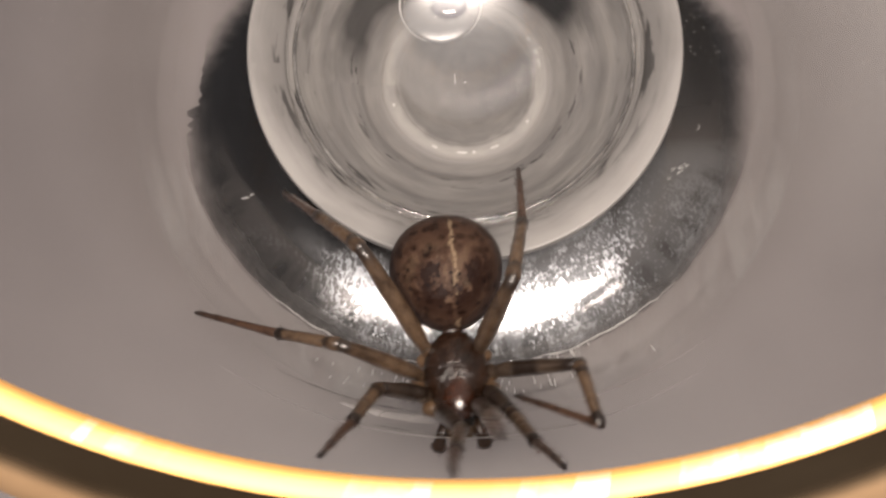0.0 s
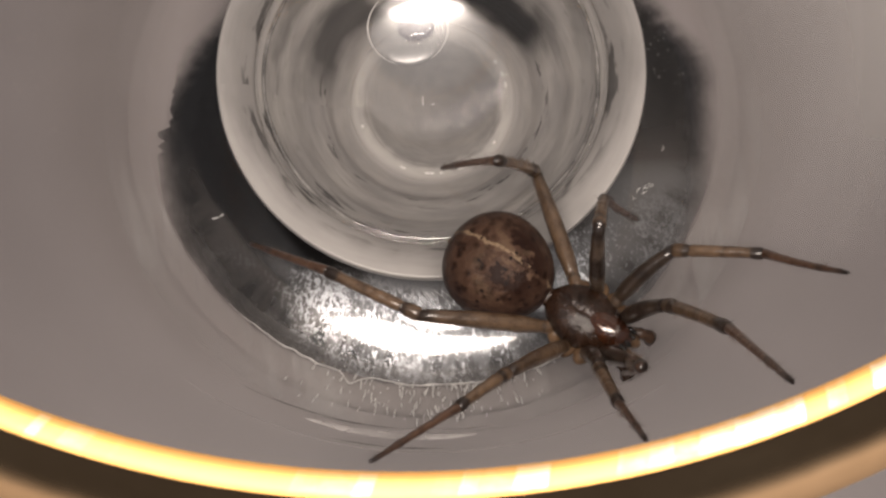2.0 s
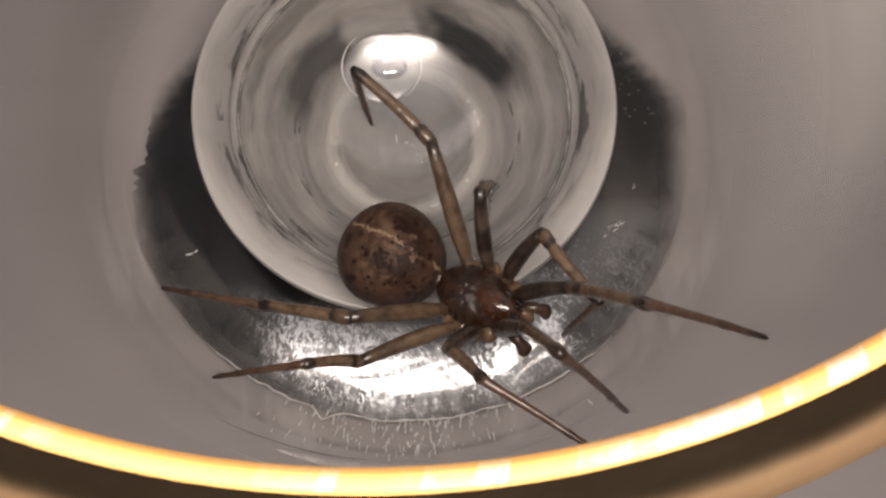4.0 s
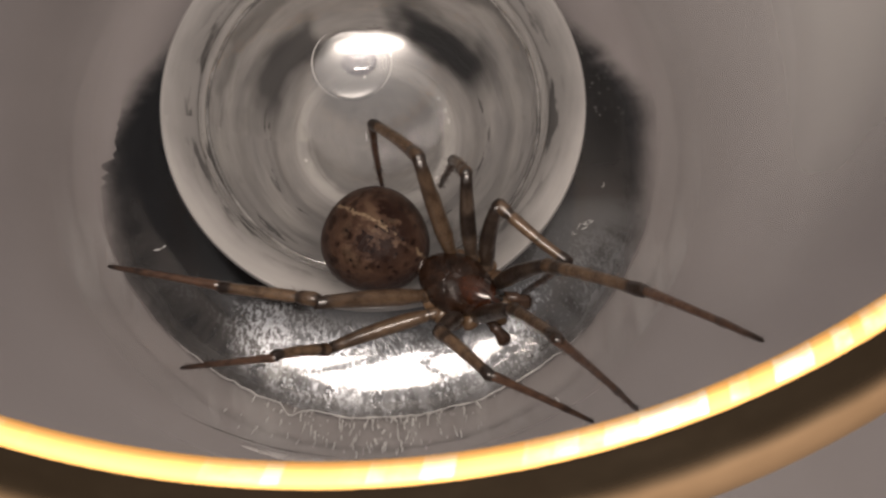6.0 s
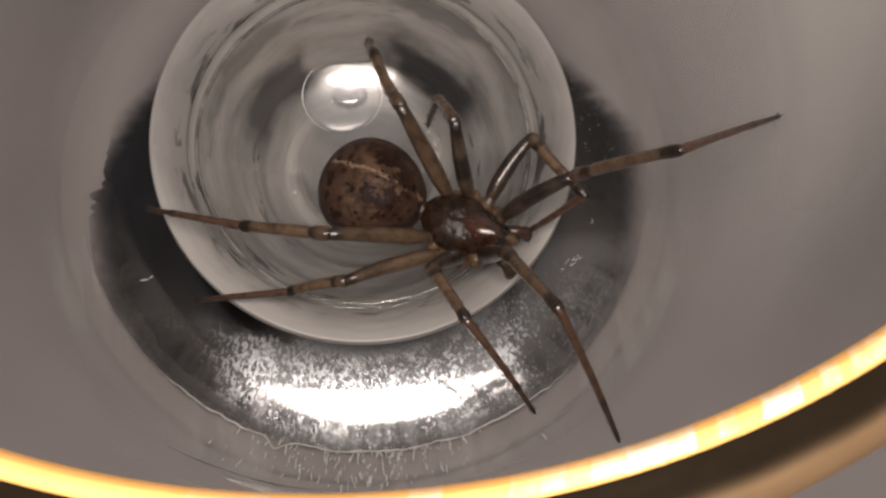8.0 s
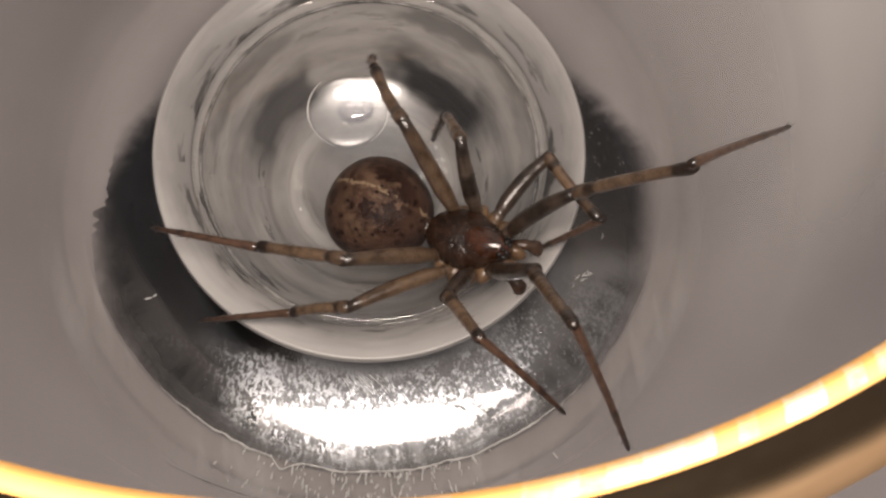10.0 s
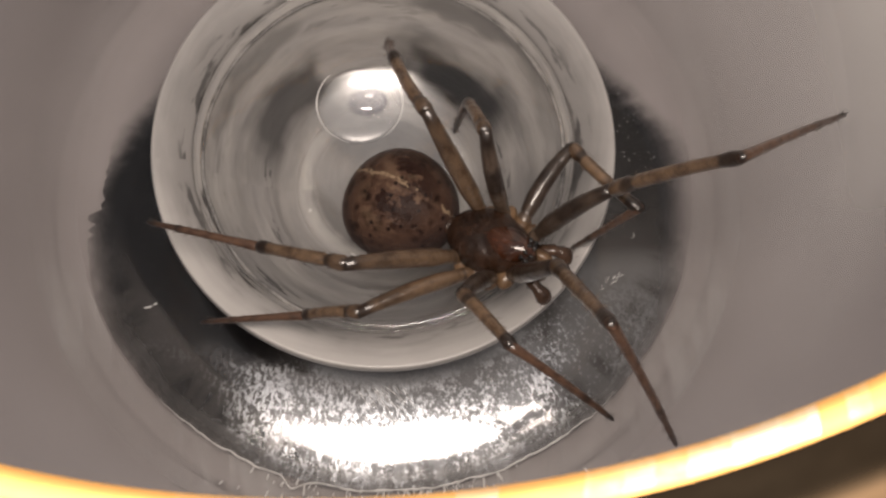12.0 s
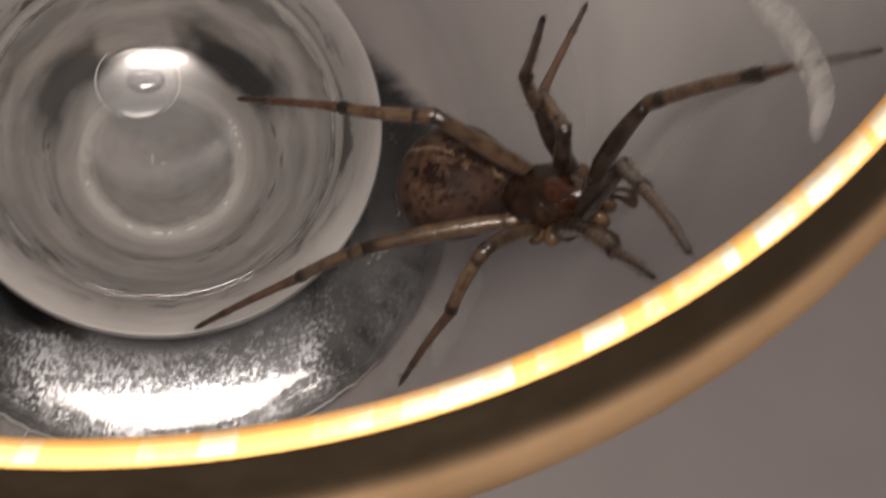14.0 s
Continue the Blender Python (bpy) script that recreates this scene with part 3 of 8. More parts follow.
M_TABLE = mottled("table_laminate", (0.226, 0.204, 0.202), (0.274, 0.249, 0.246), 45, 0.45)
M_WALL = clear_glass("clear_glass", 0.025, 0.05, (0.985, 0.985, 0.985))
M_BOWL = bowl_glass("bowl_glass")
M_BRIGHTENED = brightened_glass("brightened_glass", 0.02, 0.46)
M_LIGHT_STREAK = light_streak_glass("painted_light_streak")
M_FLOOR = clear_glass("floor_glass", 0.06, 0.03)
M_HOLLOW = hollow_glass("hollow_glass")
M_RING = reflected_ring_glass("painted_ring_reflection")
M_BUBBLE = clear_glass("bubble_glass", 0.12, 0.05, (0.93, 0.93, 0.95))
M_REFLECTION_GLOW = clear_glass("reflection_glow_glass", 0.22, 0.30)
M_HAZE = hazy_glass("hazy_glass")
M_DARK_LINE = mottled("painted_dark_line", (0.02, 0.019, 0.018), (0.30, 0.29, 0.28), 900, 0.38, 0.0, 0.3, 0.3)
M_RIM_TOP = satin_gold("worn_gold_with_glints")
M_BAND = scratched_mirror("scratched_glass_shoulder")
M_GOLD = gold_paint("gold_paint")
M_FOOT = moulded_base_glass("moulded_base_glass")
M_FROST = mottled("frosted_glass", (0.24, 0.23, 0.222), (0.36, 0.348, 0.336), 330, 0.3)
M_GLINT_SCRATCH = mottled("pale_glint_and_scratch", (0.70, 0.69, 0.67), (0.85, 0.84, 0.82), 900, 0.2, 0, 0, 1.0)
M_CARAPACE = mottled("red_brown_carapace", (0.006, 0.003, 0.002), (0.034, 0.017, 0.010), 1500, 0.20, 0, 0.9, 0.45)
M_HEAD = mottled("glossy_rust_head", (0.007, 0.003, 0.002), (0.066, 0.022, 0.009), 1300, 0.15, 0, 0.35, 0.6, 0.4)
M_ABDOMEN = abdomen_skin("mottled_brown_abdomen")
M_JAW = mottled("amber_jaw", (0.055, 0.032, 0.018), (0.17, 0.105, 0.058), 1500, 0.3)
M_EYE = mottled("black_eye", (0.004, 0.004, 0.004), (0.01, 0.01, 0.01), 900, 0.05)
PALE, OLIVE, RUST, DARK = (0.120, 0.078, 0.048), (0.078, 0.056, 0.041), (0.104, 0.057, 0.036), (0.013, 0.008, 0.006)
M_FEMUR_PALE = banded_leg("pale_femur", PALE, DARK, [(0.0, 1), (0.11, 1), (0.125, 0.25), (0.15, 0.8), (0.55, 0.85), (0.78, 0.45), (0.86, 0.65), (0.95, 0.1)])
M_FEMUR_BANDED = banded_leg("banded_femur", OLIVE, DARK, [(0.0, 1), (0.14, 1), (0.20, 0.9), (0.34, 0.85), (0.42, 0.12), (0.58, 0.12), (0.66, 0.85), (0.80, 0.7), (0.90, 0.05)])
M_FEMUR_DARK = banded_leg("dusky_femur", OLIVE, DARK, [(0.0, 1), (0.12, 1), (0.16, 0.35), (0.45, 0.30), (0.52, 0.12), (0.74, 0.28), (0.80, 0.5), (0.94, 0.05)])
M_TIBIA = banded_leg("banded_tibia", PALE, DARK, [(0.0, 0), (0.04, 0.5), (0.12, 0.8), (0.17, 0.15), (0.21, 0.1), (0.24, 0.9), (0.52, 1), (0.57, 0.6), (0.62, 0.95), (0.82, 0.85), (0.86, 0.05), (0.97, 0.05)])
M_META = banded_leg("rusty_metatarsus", RUST, DARK, [(0.0, 0), (0.03, 0.7), (0.40, 0.8), (0.64, 0.7), (0.69, 0.15), (0.74, 0.6), (0.88, 0.35), (1.0, 0)])
M_PALP = mottled("dark_feeler", (0.012, 0.007, 0.005), (0.075, 0.042, 0.026), 1300, 0.24, 0, 0.4, 0.5)


# ---- mesh helpers ----
def mesh_from(name, bm, material, smooth=True):
    me = bpy.data.meshes.new(name)
    bm.normal_update()
    bm.to_mesh(me)
    bm.free()
    me.materials.append(material)
    if smooth:
        for f in me.polygons:
            f.use_smooth = True
    return me


def part(name, bm, material, parent, label="", smooth=True):
    ob = new(name, mesh_from(name, bm, material, smooth))
    ob.parent = parent
    if label:
        tagged(ob, label)
    return ob


def lathe(profile, n=160, closed=False):
    """Turns (radius, height) pairs in millimetres round the z axis."""
    bm = bmesh.new()
    rings = []
    for r, z in profile:
        if r < 1e-6:
            rings.append([bm.verts.new((0, 0, z * MM))])
        else:
            rings.append([bm.verts.new((r * MM * math.cos(2 * math.pi * i / n), r * MM * math.sin(2 * math.pi * i / n), z * MM)) for i in range(n)])
    pairs = list(zip(rings, rings[1:]))
    if closed:
        pairs.append((rings[-1], rings[0]))
    for a, b in pairs:
        for i in range(n):
            j = (i + 1) % n
            if len(a) == 1:
                bm.faces.new((a[0], b[i], b[j]))
            elif len(b) == 1:
                bm.faces.new((a[i], b[0], a[j]))
            else:
                bm.faces.new((a[i], b[i], b[j], a[j]))
    bmesh.ops.recalc_face_normals(bm, faces=bm.faces)
    return bm


def smooth_line(pts, k=6):
    """Catmull-Rom through the points."""
    out = []
    p = [pts[0], *pts, pts[-1]]
    for i in range(1, len(p) - 2):
        for s in range(k):
            t = s / k
            out.append(tuple(0.5 * (2 * p[i][a] + (p[i + 1][a] - p[i - 1][a]) * t
                                    + (2 * p[i - 1][a] - 5 * p[i][a] + 4 * p[i + 1][a] - p[i + 2][a]) * t * t
                                    + (3 * p[i][a] - p[i - 1][a] - 3 * p[i + 1][a] + p[i + 2][a]) * t ** 3) for a in (0, 1)))
    out.append(pts[-1])
    return out


def ellipsoid(sx, sy, sz, at=(0, 0, 0), u=32, v=20, shape=None):
    bm = bmesh.new()
    bmesh.ops.create_uvsphere(bm, u_segments=u, v_segments=v, radius=1)
    for w in bm.verts:
        x, y, z = w.co
        if shape:
            x, y, z = shape(x, y, z)
        w.co = ((x * sx + at[0]) * MM, (y * sy + at[1]) * MM, (z * sz + at[2]) * MM)
    return bm


def tube(length, stations, n=12, arch=0.0, hairs=0, seed=1):
    """A leg segment along x: stations are (place along it 0..1, radius in mm); arch lifts its middle; hairs stand out from it."""
    bm = bmesh.new()
    rings = []

    def rise(s):
        return arch * 4 * s * (1 - s)

    line = []
    for (s0, r0), (s1, r1) in zip(stations, stations[1:]):
        k = max(1, int((s1 - s0) / 0.08))
        line += [(s0 + (s1 - s0) * i / k, r0 + (r1 - r0) * i / k) for i in range(k)]
    line.append(stations[-1])
    for s, r in line:
        x = s * length * MM
        rings.append([bm.verts.new((x, r * MM * math.cos(2 * math.pi * i / n), (rise(s) + r * math.sin(2 * math.pi * i / n)) * MM)) for i in range(n)])
    for a, b in zip(rings, rings[1:]):
        for i in range(n):
            j = (i + 1) % n
            bm.faces.new((a[i], a[j], b[j], b[i]))
    bm.faces.new(rings[0][::-1])
    bm.faces.new(rings[-1])
    rnd = random.Random(seed)
    for i in range(hairs):
        s = rnd.uniform(0.05, 0.97)
        r = max(q for p, q in line if abs(p - s) < 0.09)
        a = rnd.uniform(0, 2 * math.pi)
        h = rnd.uniform(0.12, 0.26)
        foot_ = Vector((s * length, r * 0.9 * math.cos(a), rise(s) + r * 0.9 * math.sin(a)))
        tip = foot_ + Vector((h * 0.8, h * math.cos(a) * 0.7, h * math.sin(a) * 0.7))
        side = Vector((0, -math.sin(a), math.cos(a))) * 0.011
        fwd = Vector((0.011, 0, 0))
        v = [bm.verts.new(p * MM) for p in (foot_ - side, foot_ + side, foot_ + fwd, tip)]
        for q in ((0, 1, 3), (1, 2, 3), (2, 0, 3)):
            bm.faces.new([v[w] for w in q])
    return bm


# ---- table ----
def build_table():
    bm = bmesh.new()
    bmesh.ops.create_cube(bm, size=1, matrix=Matrix.Translation((0, 0, -0.005 - 0.015)) @ Matrix.Diagonal((1.4, 0.8, 0.03, 1)))
    bmesh.ops.bevel(bm, geom=bm.edges[:], offset=0.003, segments=2, affect="EDGES")
    ob = new("table", mesh_from("table", bm, M_TABLE, False))
    tagged(ob, "pale grey laminate table top under the glass", "table", kind="structure")


build_table()


# ---- the glass ----
glass = new("shot_glass")
tagged(glass, "small clear shot glass with a painted gold rim", "glass")

INNER = [(7.7, -0.02), (8.6, 0.06), (9.5, 0.2), (10.2, 0.38), (10.8, 0.65), (11.5, 1.3), (12.6, 2.1), (13.6, 3.4), (14.5, 5.6), (15.2, 9), (15.7, 16), (15.95, 24), (16.06, 30.08)]
OUTER = [(11.9, -4.99), (12.2, -4.4), (12.3, -2.0), (12.9, 0.2), (13.9, 1.6), (14.9, 3.1), (15.7, 5.4), (16.3, 8.8), (16.7, 15.6), (16.85, 23), (16.9, 28.45)]


def ragged_foot(bm):
    """The foot is narrowed towards the far side, and its edge made ragged there, to fit the camera's view."""
    for v in bm.verts:
        r = math.hypot(v.co.x, v.co.y) / MM
        if r > 8.6:
            a = math.degrees(math.atan2(v.co.y, v.co.x)) % 360
            wave = noise.noise((math.cos(math.radians(a)) * 9, math.sin(math.radians(a)) * 9, 0.3))
            fine = noise.noise((math.cos(math.radians(a)) * 34, math.sin(math.radians(a)) * 34, 2.3))
            left = min(1.0, max(0.0, (186 + 5 * fine - a) / 6)) * 0.75 + 0.25 * min(1.0, max(0.0, (196 + 6 * wave - a) / 3))
            right = min(1.0, max(0.0, (a - 6) / 24))
            cut = 0.06 * wave + 0.05 * fine
            if a < 205:
                cut += (0.95 + 0.12 * fine) * left * right
            k = 1 - cut * (r - 8.6) / 2.4 / r
            v.co.x *= k
            v.co.y *= k
    return bm


def sliver(bm, x, y, z, length, width, turn):
    """A low, pointed ridge of glass."""
    c, s = math.cos(math.radians(turn)), math.sin(math.radians(turn))
    ring = [(-length / 2, 0, 0), (-length / 5, -width / 2, 0), (length / 4, -width / 2, 0), (length / 2, 0, 0), (length / 4, width / 2, 0), (-length / 5, width / 2, 0)]
    base = [bm.verts.new(((x + c * p - s * q) * MM, (y + s * p + c * q) * MM, z * MM)) for p, q, _ in ring]
    top = bm.verts.new((x * MM, y * MM, (z + width * 0.6) * MM))
    for i in range(6):
        bm.faces.new((base[i], base[(i + 1) % 6], top))


def foot_height(r):
    return -4.0 - 0.136 * (r - 9.55) - 0.028 * (r - 9.55) ** 2


def build_glass():
    inner = smooth_line(INNER)
    cut = next(i for i, p in enumerate(inner) if p[0] > 14.2)
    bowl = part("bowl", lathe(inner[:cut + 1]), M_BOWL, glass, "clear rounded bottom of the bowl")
    wall = part("wall", lathe(inner[cut:]), M_BRIGHTENED, glass, "thin clear glass wall, painted paler on one side for brighter light")
    part("outer_wall", lathe(smooth_line(OUTER)), M_WALL, glass)
    # thick foot seen through the bowl: a dark mirror that falls away outwards
    foot = [(6.6 + 0.1 * i, foot_height(6.6 + 0.1 * i)) for i in range(45)]
    foot_ = part("foot", ragged_foot(lathe(foot, 360)), M_BAND, glass, "scratched foot of thick glass, painted dark for its reflections")
    # wavy edge painted white for the bright line of a reflection
    bm = bmesh.new()
    for i in range(150):
        a0, a1 = (math.radians(-140 + 92 * k / 150) for k in (i, i + 1))
        quad = []
        for a in (a0, a1):
            dip = 0.35 * math.exp(-((math.degrees(a) + 110.4) / 1.6) ** 2)
            rr = 10.98 + 0.07 * noise.noise((a * 9, 0.2, 0)) + 0.05 * noise.noise((a * 31, 3.2, 0)) + dip
            w = (0.032 + 0.026 * noise.noise((a * 22, 7.1, 0))) * min(1.0, 0.1 + 4 * abs(math.sin((math.degrees(a) + 140) / 92 * math.pi)) * 0.5)
            quad.append([((rr + dr) * MM * math.cos(a), (rr + dr) * MM * math.sin(a), z * MM) for dr, z in ((-w, foot_height(rr) + 0.01), (0, foot_height(rr) + 0.07), (w, foot_height(rr) - 0.02))])
        p = [[bm.verts.new(q) for q in side] for side in quad]
        for j in (0, 1):
            bm.faces.new((p[0][j], p[0][j + 1], p[1][j + 1], p[1][j]))
    bmesh.ops.remove_doubles(bm, verts=bm.verts, dist=1e-7)
    part("foot_edge", bm, M_GLINT_SCRATCH, foot_, "thin wavy edge of the foot, painted bright for a reflection")
    base_rim = part("base_rim", lathe(smooth_line([(11.05, -4.3), (11.6, -4.36), (12.1, -4.4), (12.5, -4.45), (12.8, -4.6)]), 200), M_HAZE, glass, "hazy glass round the foot")
    part("reflected_ring", lathe(smooth_line([(6.40, -0.62), (6.5, -0.48), (7.0, -0.22), (7.5, -0.06), (7.7, -0.06), (7.75, -0.35)])), M_RING, glass, "pale ring round the floor, a bright reflection painted white")
    # clear floor, hollow in the middle
    floor_pane = part("floor_pane", lathe([(2.9, -0.492), (3.05, -0.47), (3.3, -0.465), (5.9, -0.465), (6.16, -0.465), (6.2, -0.466), (6.3, -0.5), (6.40, -0.62)]), M_FLOOR, glass, "clear floor of the glass")
    part("hollow", lathe([(0, -1.05)] + [(r, -1.05 + 0.0667 * r * r) for r in (0.4, 0.8, 1.2, 1.6, 2, 2.3, 2.6, 2.9)], 200), M_HOLLOW, floor_pane, "shallow hollow in the middle of the floor")
    # arcs, disc and bubble added for the outline, glow and sparkle of a reflection
    bm = bmesh.new()
    for a0, a1 in ((128, 252), (-62, 52)):
        rings = []
        for i in range(41):
            k = i / 40
            a = math.radians(a0 + (a1 - a0) * k)
            w = 0.030 * math.sin(math.pi * k) ** 0.7 + 0.003
            rings.append([bm.verts.new(((1.5 + w * math.cos(q * math.pi / 3)) * MM * math.cos(a), (1.5 + w * math.cos(q * math.pi / 3)) * MM * math.sin(a), w * MM * math.sin(q * math.pi / 3))) for q in range(6)])
        for p, q in zip(rings, rings[1:]):
            for j in range(6):
                bm.faces.new((p[j], p[(j + 1) % 6], q[(j + 1) % 6], q[j]))
    ob = part("reflection_outline", bm, M_GLINT_SCRATCH, floor_pane, "thin bright arcs painted for the outline of a reflection")
    ob.matrix_basis = mm(-0.72, 2.25, -2.0)
    ob = part("reflection_glow", ellipsoid(1.46, 1.46, 0.22, u=40, v=16), M_REFLECTION_GLOW, floor_pane, "glossy disc added for the glow of a reflection")
    ob.matrix_basis = mm(-0.72, 2.25, -2.25)
    ob = part("bubble", ellipsoid(0.66, 0.5, 0.22, u=28, v=16), M_BUBBLE, floor_pane, "small bubble added for a sparkle in the floor")
    ob.matrix_basis = mm(-0.42, 1.72, -0.7)
    # moulded underside, seen through the floor
    under = [(0, -4.42), (0.8, -4.41), (1.6, -4.37), (2.3, -4.31), (2.6, -4.29), (3.3, -4.3), (3.8, -4.15), (4.1, -3.8), (4.9, -3.2), (5.3, -2.6), (5.6, -2.2), (5.9, -1.7), (6.1, -1.2), (6.25, -0.9), (6.40, -0.64)]
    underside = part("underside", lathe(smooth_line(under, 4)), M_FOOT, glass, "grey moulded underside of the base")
    for r, z, w, h, mat, label in ((2.88, -4.33, 0.34, 0.10, M_FOOT, "low moulded ring, painted pale for a soft caustic"), (6.12, -1.0, 0.07, 0.07, M_DARK_LINE, "thin dark refraction line painted on the underside"), (6.33, -0.55, 0.06, 0.06, M_FLOOR, "thin bright line of moulded glass")):
        ring = [(r + w * math.cos(i * math.pi / 6), z + h * math.sin(i * math.pi / 6)) for i in range(12)]
        bm = lathe(ring, 240, True)
        for v in bm.verts:
            k = 1 + 0.012 * noise.noise((v.co.x * 260, v.co.y * 260, r)) + 0.006 * noise.noise((v.co.x * 900, v.co.y * 900, r))
            v.co.x *= k
            v.co.y *= k
        part("moulded_ring", bm, mat, underside, label)
    bm = bmesh.new()
    # pale slivers stand in for small glints in the middle and on the ring
    sliver(bm, -0.38, 0.05, -4.39, 0.5, 0.05, 88)
    sliver(bm, 0.0, -0.1, -4.39, 0.18, 0.05, 10)
    for a, length in ((-118, 0.3), (-97, 0.55), (-88, 0.2), (-72, 0.45), (-40, 0.2), (8, 0.34), (17, 0.28), (28, 0.2), (196, 0.2)):
        sliver(bm, 2.88 * math.cos(math.radians(a)), 2.88 * math.sin(math.radians(a)), -4.24, length, 0.11, a + 90)
    part("scratch_glint", bm, M_GLINT_SCRATCH, underside, "pale slivers painted for small glints on the underside", False)
    # polished outside of the rim and its worn top
    top = [(16.06, 30.10), (16.09, 30.28), (16.18, 30.37), (16.30, 30.41), (16.42, 30.42), (16.50, 30.40)]
    side = [(16.50, 30.40), (16.56, 30.34), (16.75, 30.16), (16.95, 29.97), (17.15, 29.78), (17.35, 29.58), (17.52, 29.36), (17.6, 29.1), (17.55, 28.8), (17.3, 28.5), (16.88, 28.4)]
    rim = part("rim", lathe(smooth_line(side, 5), 300), M_GOLD, glass, "polished gold band round the rim")
    part("lip", lathe(smooth_line(top, 5), 300), M_RIM_TOP, rim, "worn gold on the lip, white glints painted into its colour")
    # highlight arcs low in the bowl, painted as fine pale and dark ridges, and the pale strip between them
    def bowl_arc(bm, r, a0, a1, w):
        z = next(q + (z1 - q) * (r - p) / (r1 - p) for (p, q), (r1, z1) in zip(inner, inner[1:]) if p <= r <= r1) + 0.05
        rows_ = []
        for i in range(61):
            k = i / 60
            a = math.radians(a0 + (a1 - a0) * k)
            h = w * math.sin(math.pi * k) ** 0.6 + 0.002
            rr = r + 0.05 * noise.noise((a * 5, r, 0))
            rows_.append([bm.verts.new(((rr + d) * MM * math.cos(a), (rr + d) * MM * math.sin(a), (z + e + d * 1.6) * MM)) for d, e in ((-h, 0), (0, h), (h, 0))])
        for p, q in zip(rows_, rows_[1:]):
            for j in (0, 1):
                bm.faces.new((p[j], p[j + 1], q[j + 1], q[j]))

    for label, mat, arcs in (("fine highlight arc painted pale in the bowl", M_FROST, ((14.05, -128, -62, 0.022), (13.22, -101, -86, 0.018), (13.28, -82, -58, 0.014))),
                             ("fine dark arc painted beside a highlight in the bowl", M_DARK_LINE, ((13.2, -122, -99, 0.020), (13.9, -108, -92, 0.018))),
                             ("pale strip painted between two highlight arcs", M_LIGHT_STREAK, ((13.45, -112, -88, 0.13),))):
        bm = bmesh.new()
        for arc in arcs:
            bowl_arc(bm, *arc)
        part("highlight_arc", bm, mat, bowl, label)
    # marks in the glass of the foot
    rnd = random.Random(5)
    bm = bmesh.new()
    for i in range(26):
        u = rnd.uniform(-0.75, 0.75)
        sliver(bm, 7.21 + u * 0.95 + rnd.uniform(-0.1, 0.1), -4.46 + u * 0.5 + rnd.uniform(-0.12, 0.12), foot_height(8.6), rnd.uniform(0.08, 0.24), 0.02, rnd.uniform(10, 60))
    for i in range(46):
        a = math.radians(-94 + rnd.gauss(0, 3.2))
        r = rnd.uniform(7.6, 9.0)
        sliver(bm, r * math.cos(a), r * math.sin(a), foot_height(r) + 0.004, rnd.uniform(0.25, 0.7), rnd.uniform(0.010, 0.022), 128 + rnd.uniform(-9, 9))
    part("scratch_glint", bm, M_GLINT_SCRATCH, foot_, "cluster of fine pale scratches", False)
    bm = bmesh.new()
    sliver(bm, -8.54, -3.99, foot_height(9.4), 0.4, 0.06, 8)
    sliver(bm, -8.3, -3.9, foot_height(9.15), 0.22, 0.05, 30)
    part("scratch_glint", bm, M_GLINT_SCRATCH, foot_, "short pale scratch", False)
    ring = [(0.13 + 0.035 * math.cos(i * math.pi / 4), 0.035 * math.sin(i * math.pi / 4)) for i in range(8)]
    ob = part("bubble", lathe(ring, 24, True), M_FROST, foot_, "tiny air bubble in the glass")
    ob.matrix_basis = mm(8.46, -2.67, -3.96)
    part("drip", ellipsoid(0.14, 0.12, 0.08, at=(-3.86, -10.36, -4.06), u=14, v=8), M_HOLLOW, foot_, "dried drop on the edge of the foot")
    bm = bmesh.new()
    for i in range(44):
        a = math.radians(rnd.uniform(-2, 50))
        r = rnd.uniform(8.5, 10.0)
        sliver(bm, r * math.cos(a), r * math.sin(a), foot_height(r) + 0.005, rnd.uniform(0.04, 0.11), 0.022, rnd.uniform(0, 180))
    part("speck", bm, M_FROST, foot_, "pale specks in the glass", False)
    bm = bmesh.new()
    for i in range(190):
        a = math.radians(rnd.gauss(-93, 12))
        r = 10.9 + 1.5 * rnd.random() ** 1.6
        sliver(bm, r * math.cos(a), r * math.sin(a), -4.28, rnd.uniform(0.10, 0.42), rnd.uniform(0.025, 0.075), math.degrees(a) + rnd.uniform(-22, 14))
    part("streak", bm, M_GLINT_SCRATCH, base_rim, "fine pale streaks round the foot", False)
    # streak of light painted as pale strips on the inside of the wall, thinner towards its sides
    for w, inset in ((1.0, 0.06), (0.55, 0.10), (0.25, 0.14)):
        bm = bmesh.new()
        rows_ = []
        for i in range(31):
            k = i / 30
            z = 15.5 + 11.5 * k
            a = math.radians(-12 - 33 * k ** 1.1)
            half = 0.5 * w / 15.6 * (1 + 0.35 * noise.noise((k * 7, w, 0))) * min(1, 6 * k + 0.2, 6 * (1 - k) + 0.2)
            rr = 15.66 + 0.031 * (z - 16) - inset
            rows_.append([bm.verts.new((rr * MM * math.cos(a + q * half), rr * MM * math.sin(a + q * half), z * MM)) for q in (-1, 0, 1)])
        for p, q in zip(rows_, rows_[1:]):
            for j in (0, 1):
                bm.faces.new((p[j], p[j + 1], q[j + 1], q[j]))
        part("light_streak", bm, M_LIGHT_STREAK, wall, "streak of light painted pale on the inside of the wall")


build_glass()


# ---- the spider ----
spider = new("spider")
tagged(spider, "mottled brown house spider with banded amber legs", "spider")
SEGMENTS = {1: (3.7, 5.6, 6.0), 2: (2.9, 3.0, 4.4), 3: (4.0, 2.5, 3.8), 4: (4.8, 3.5, 4.1)}

legs = {}


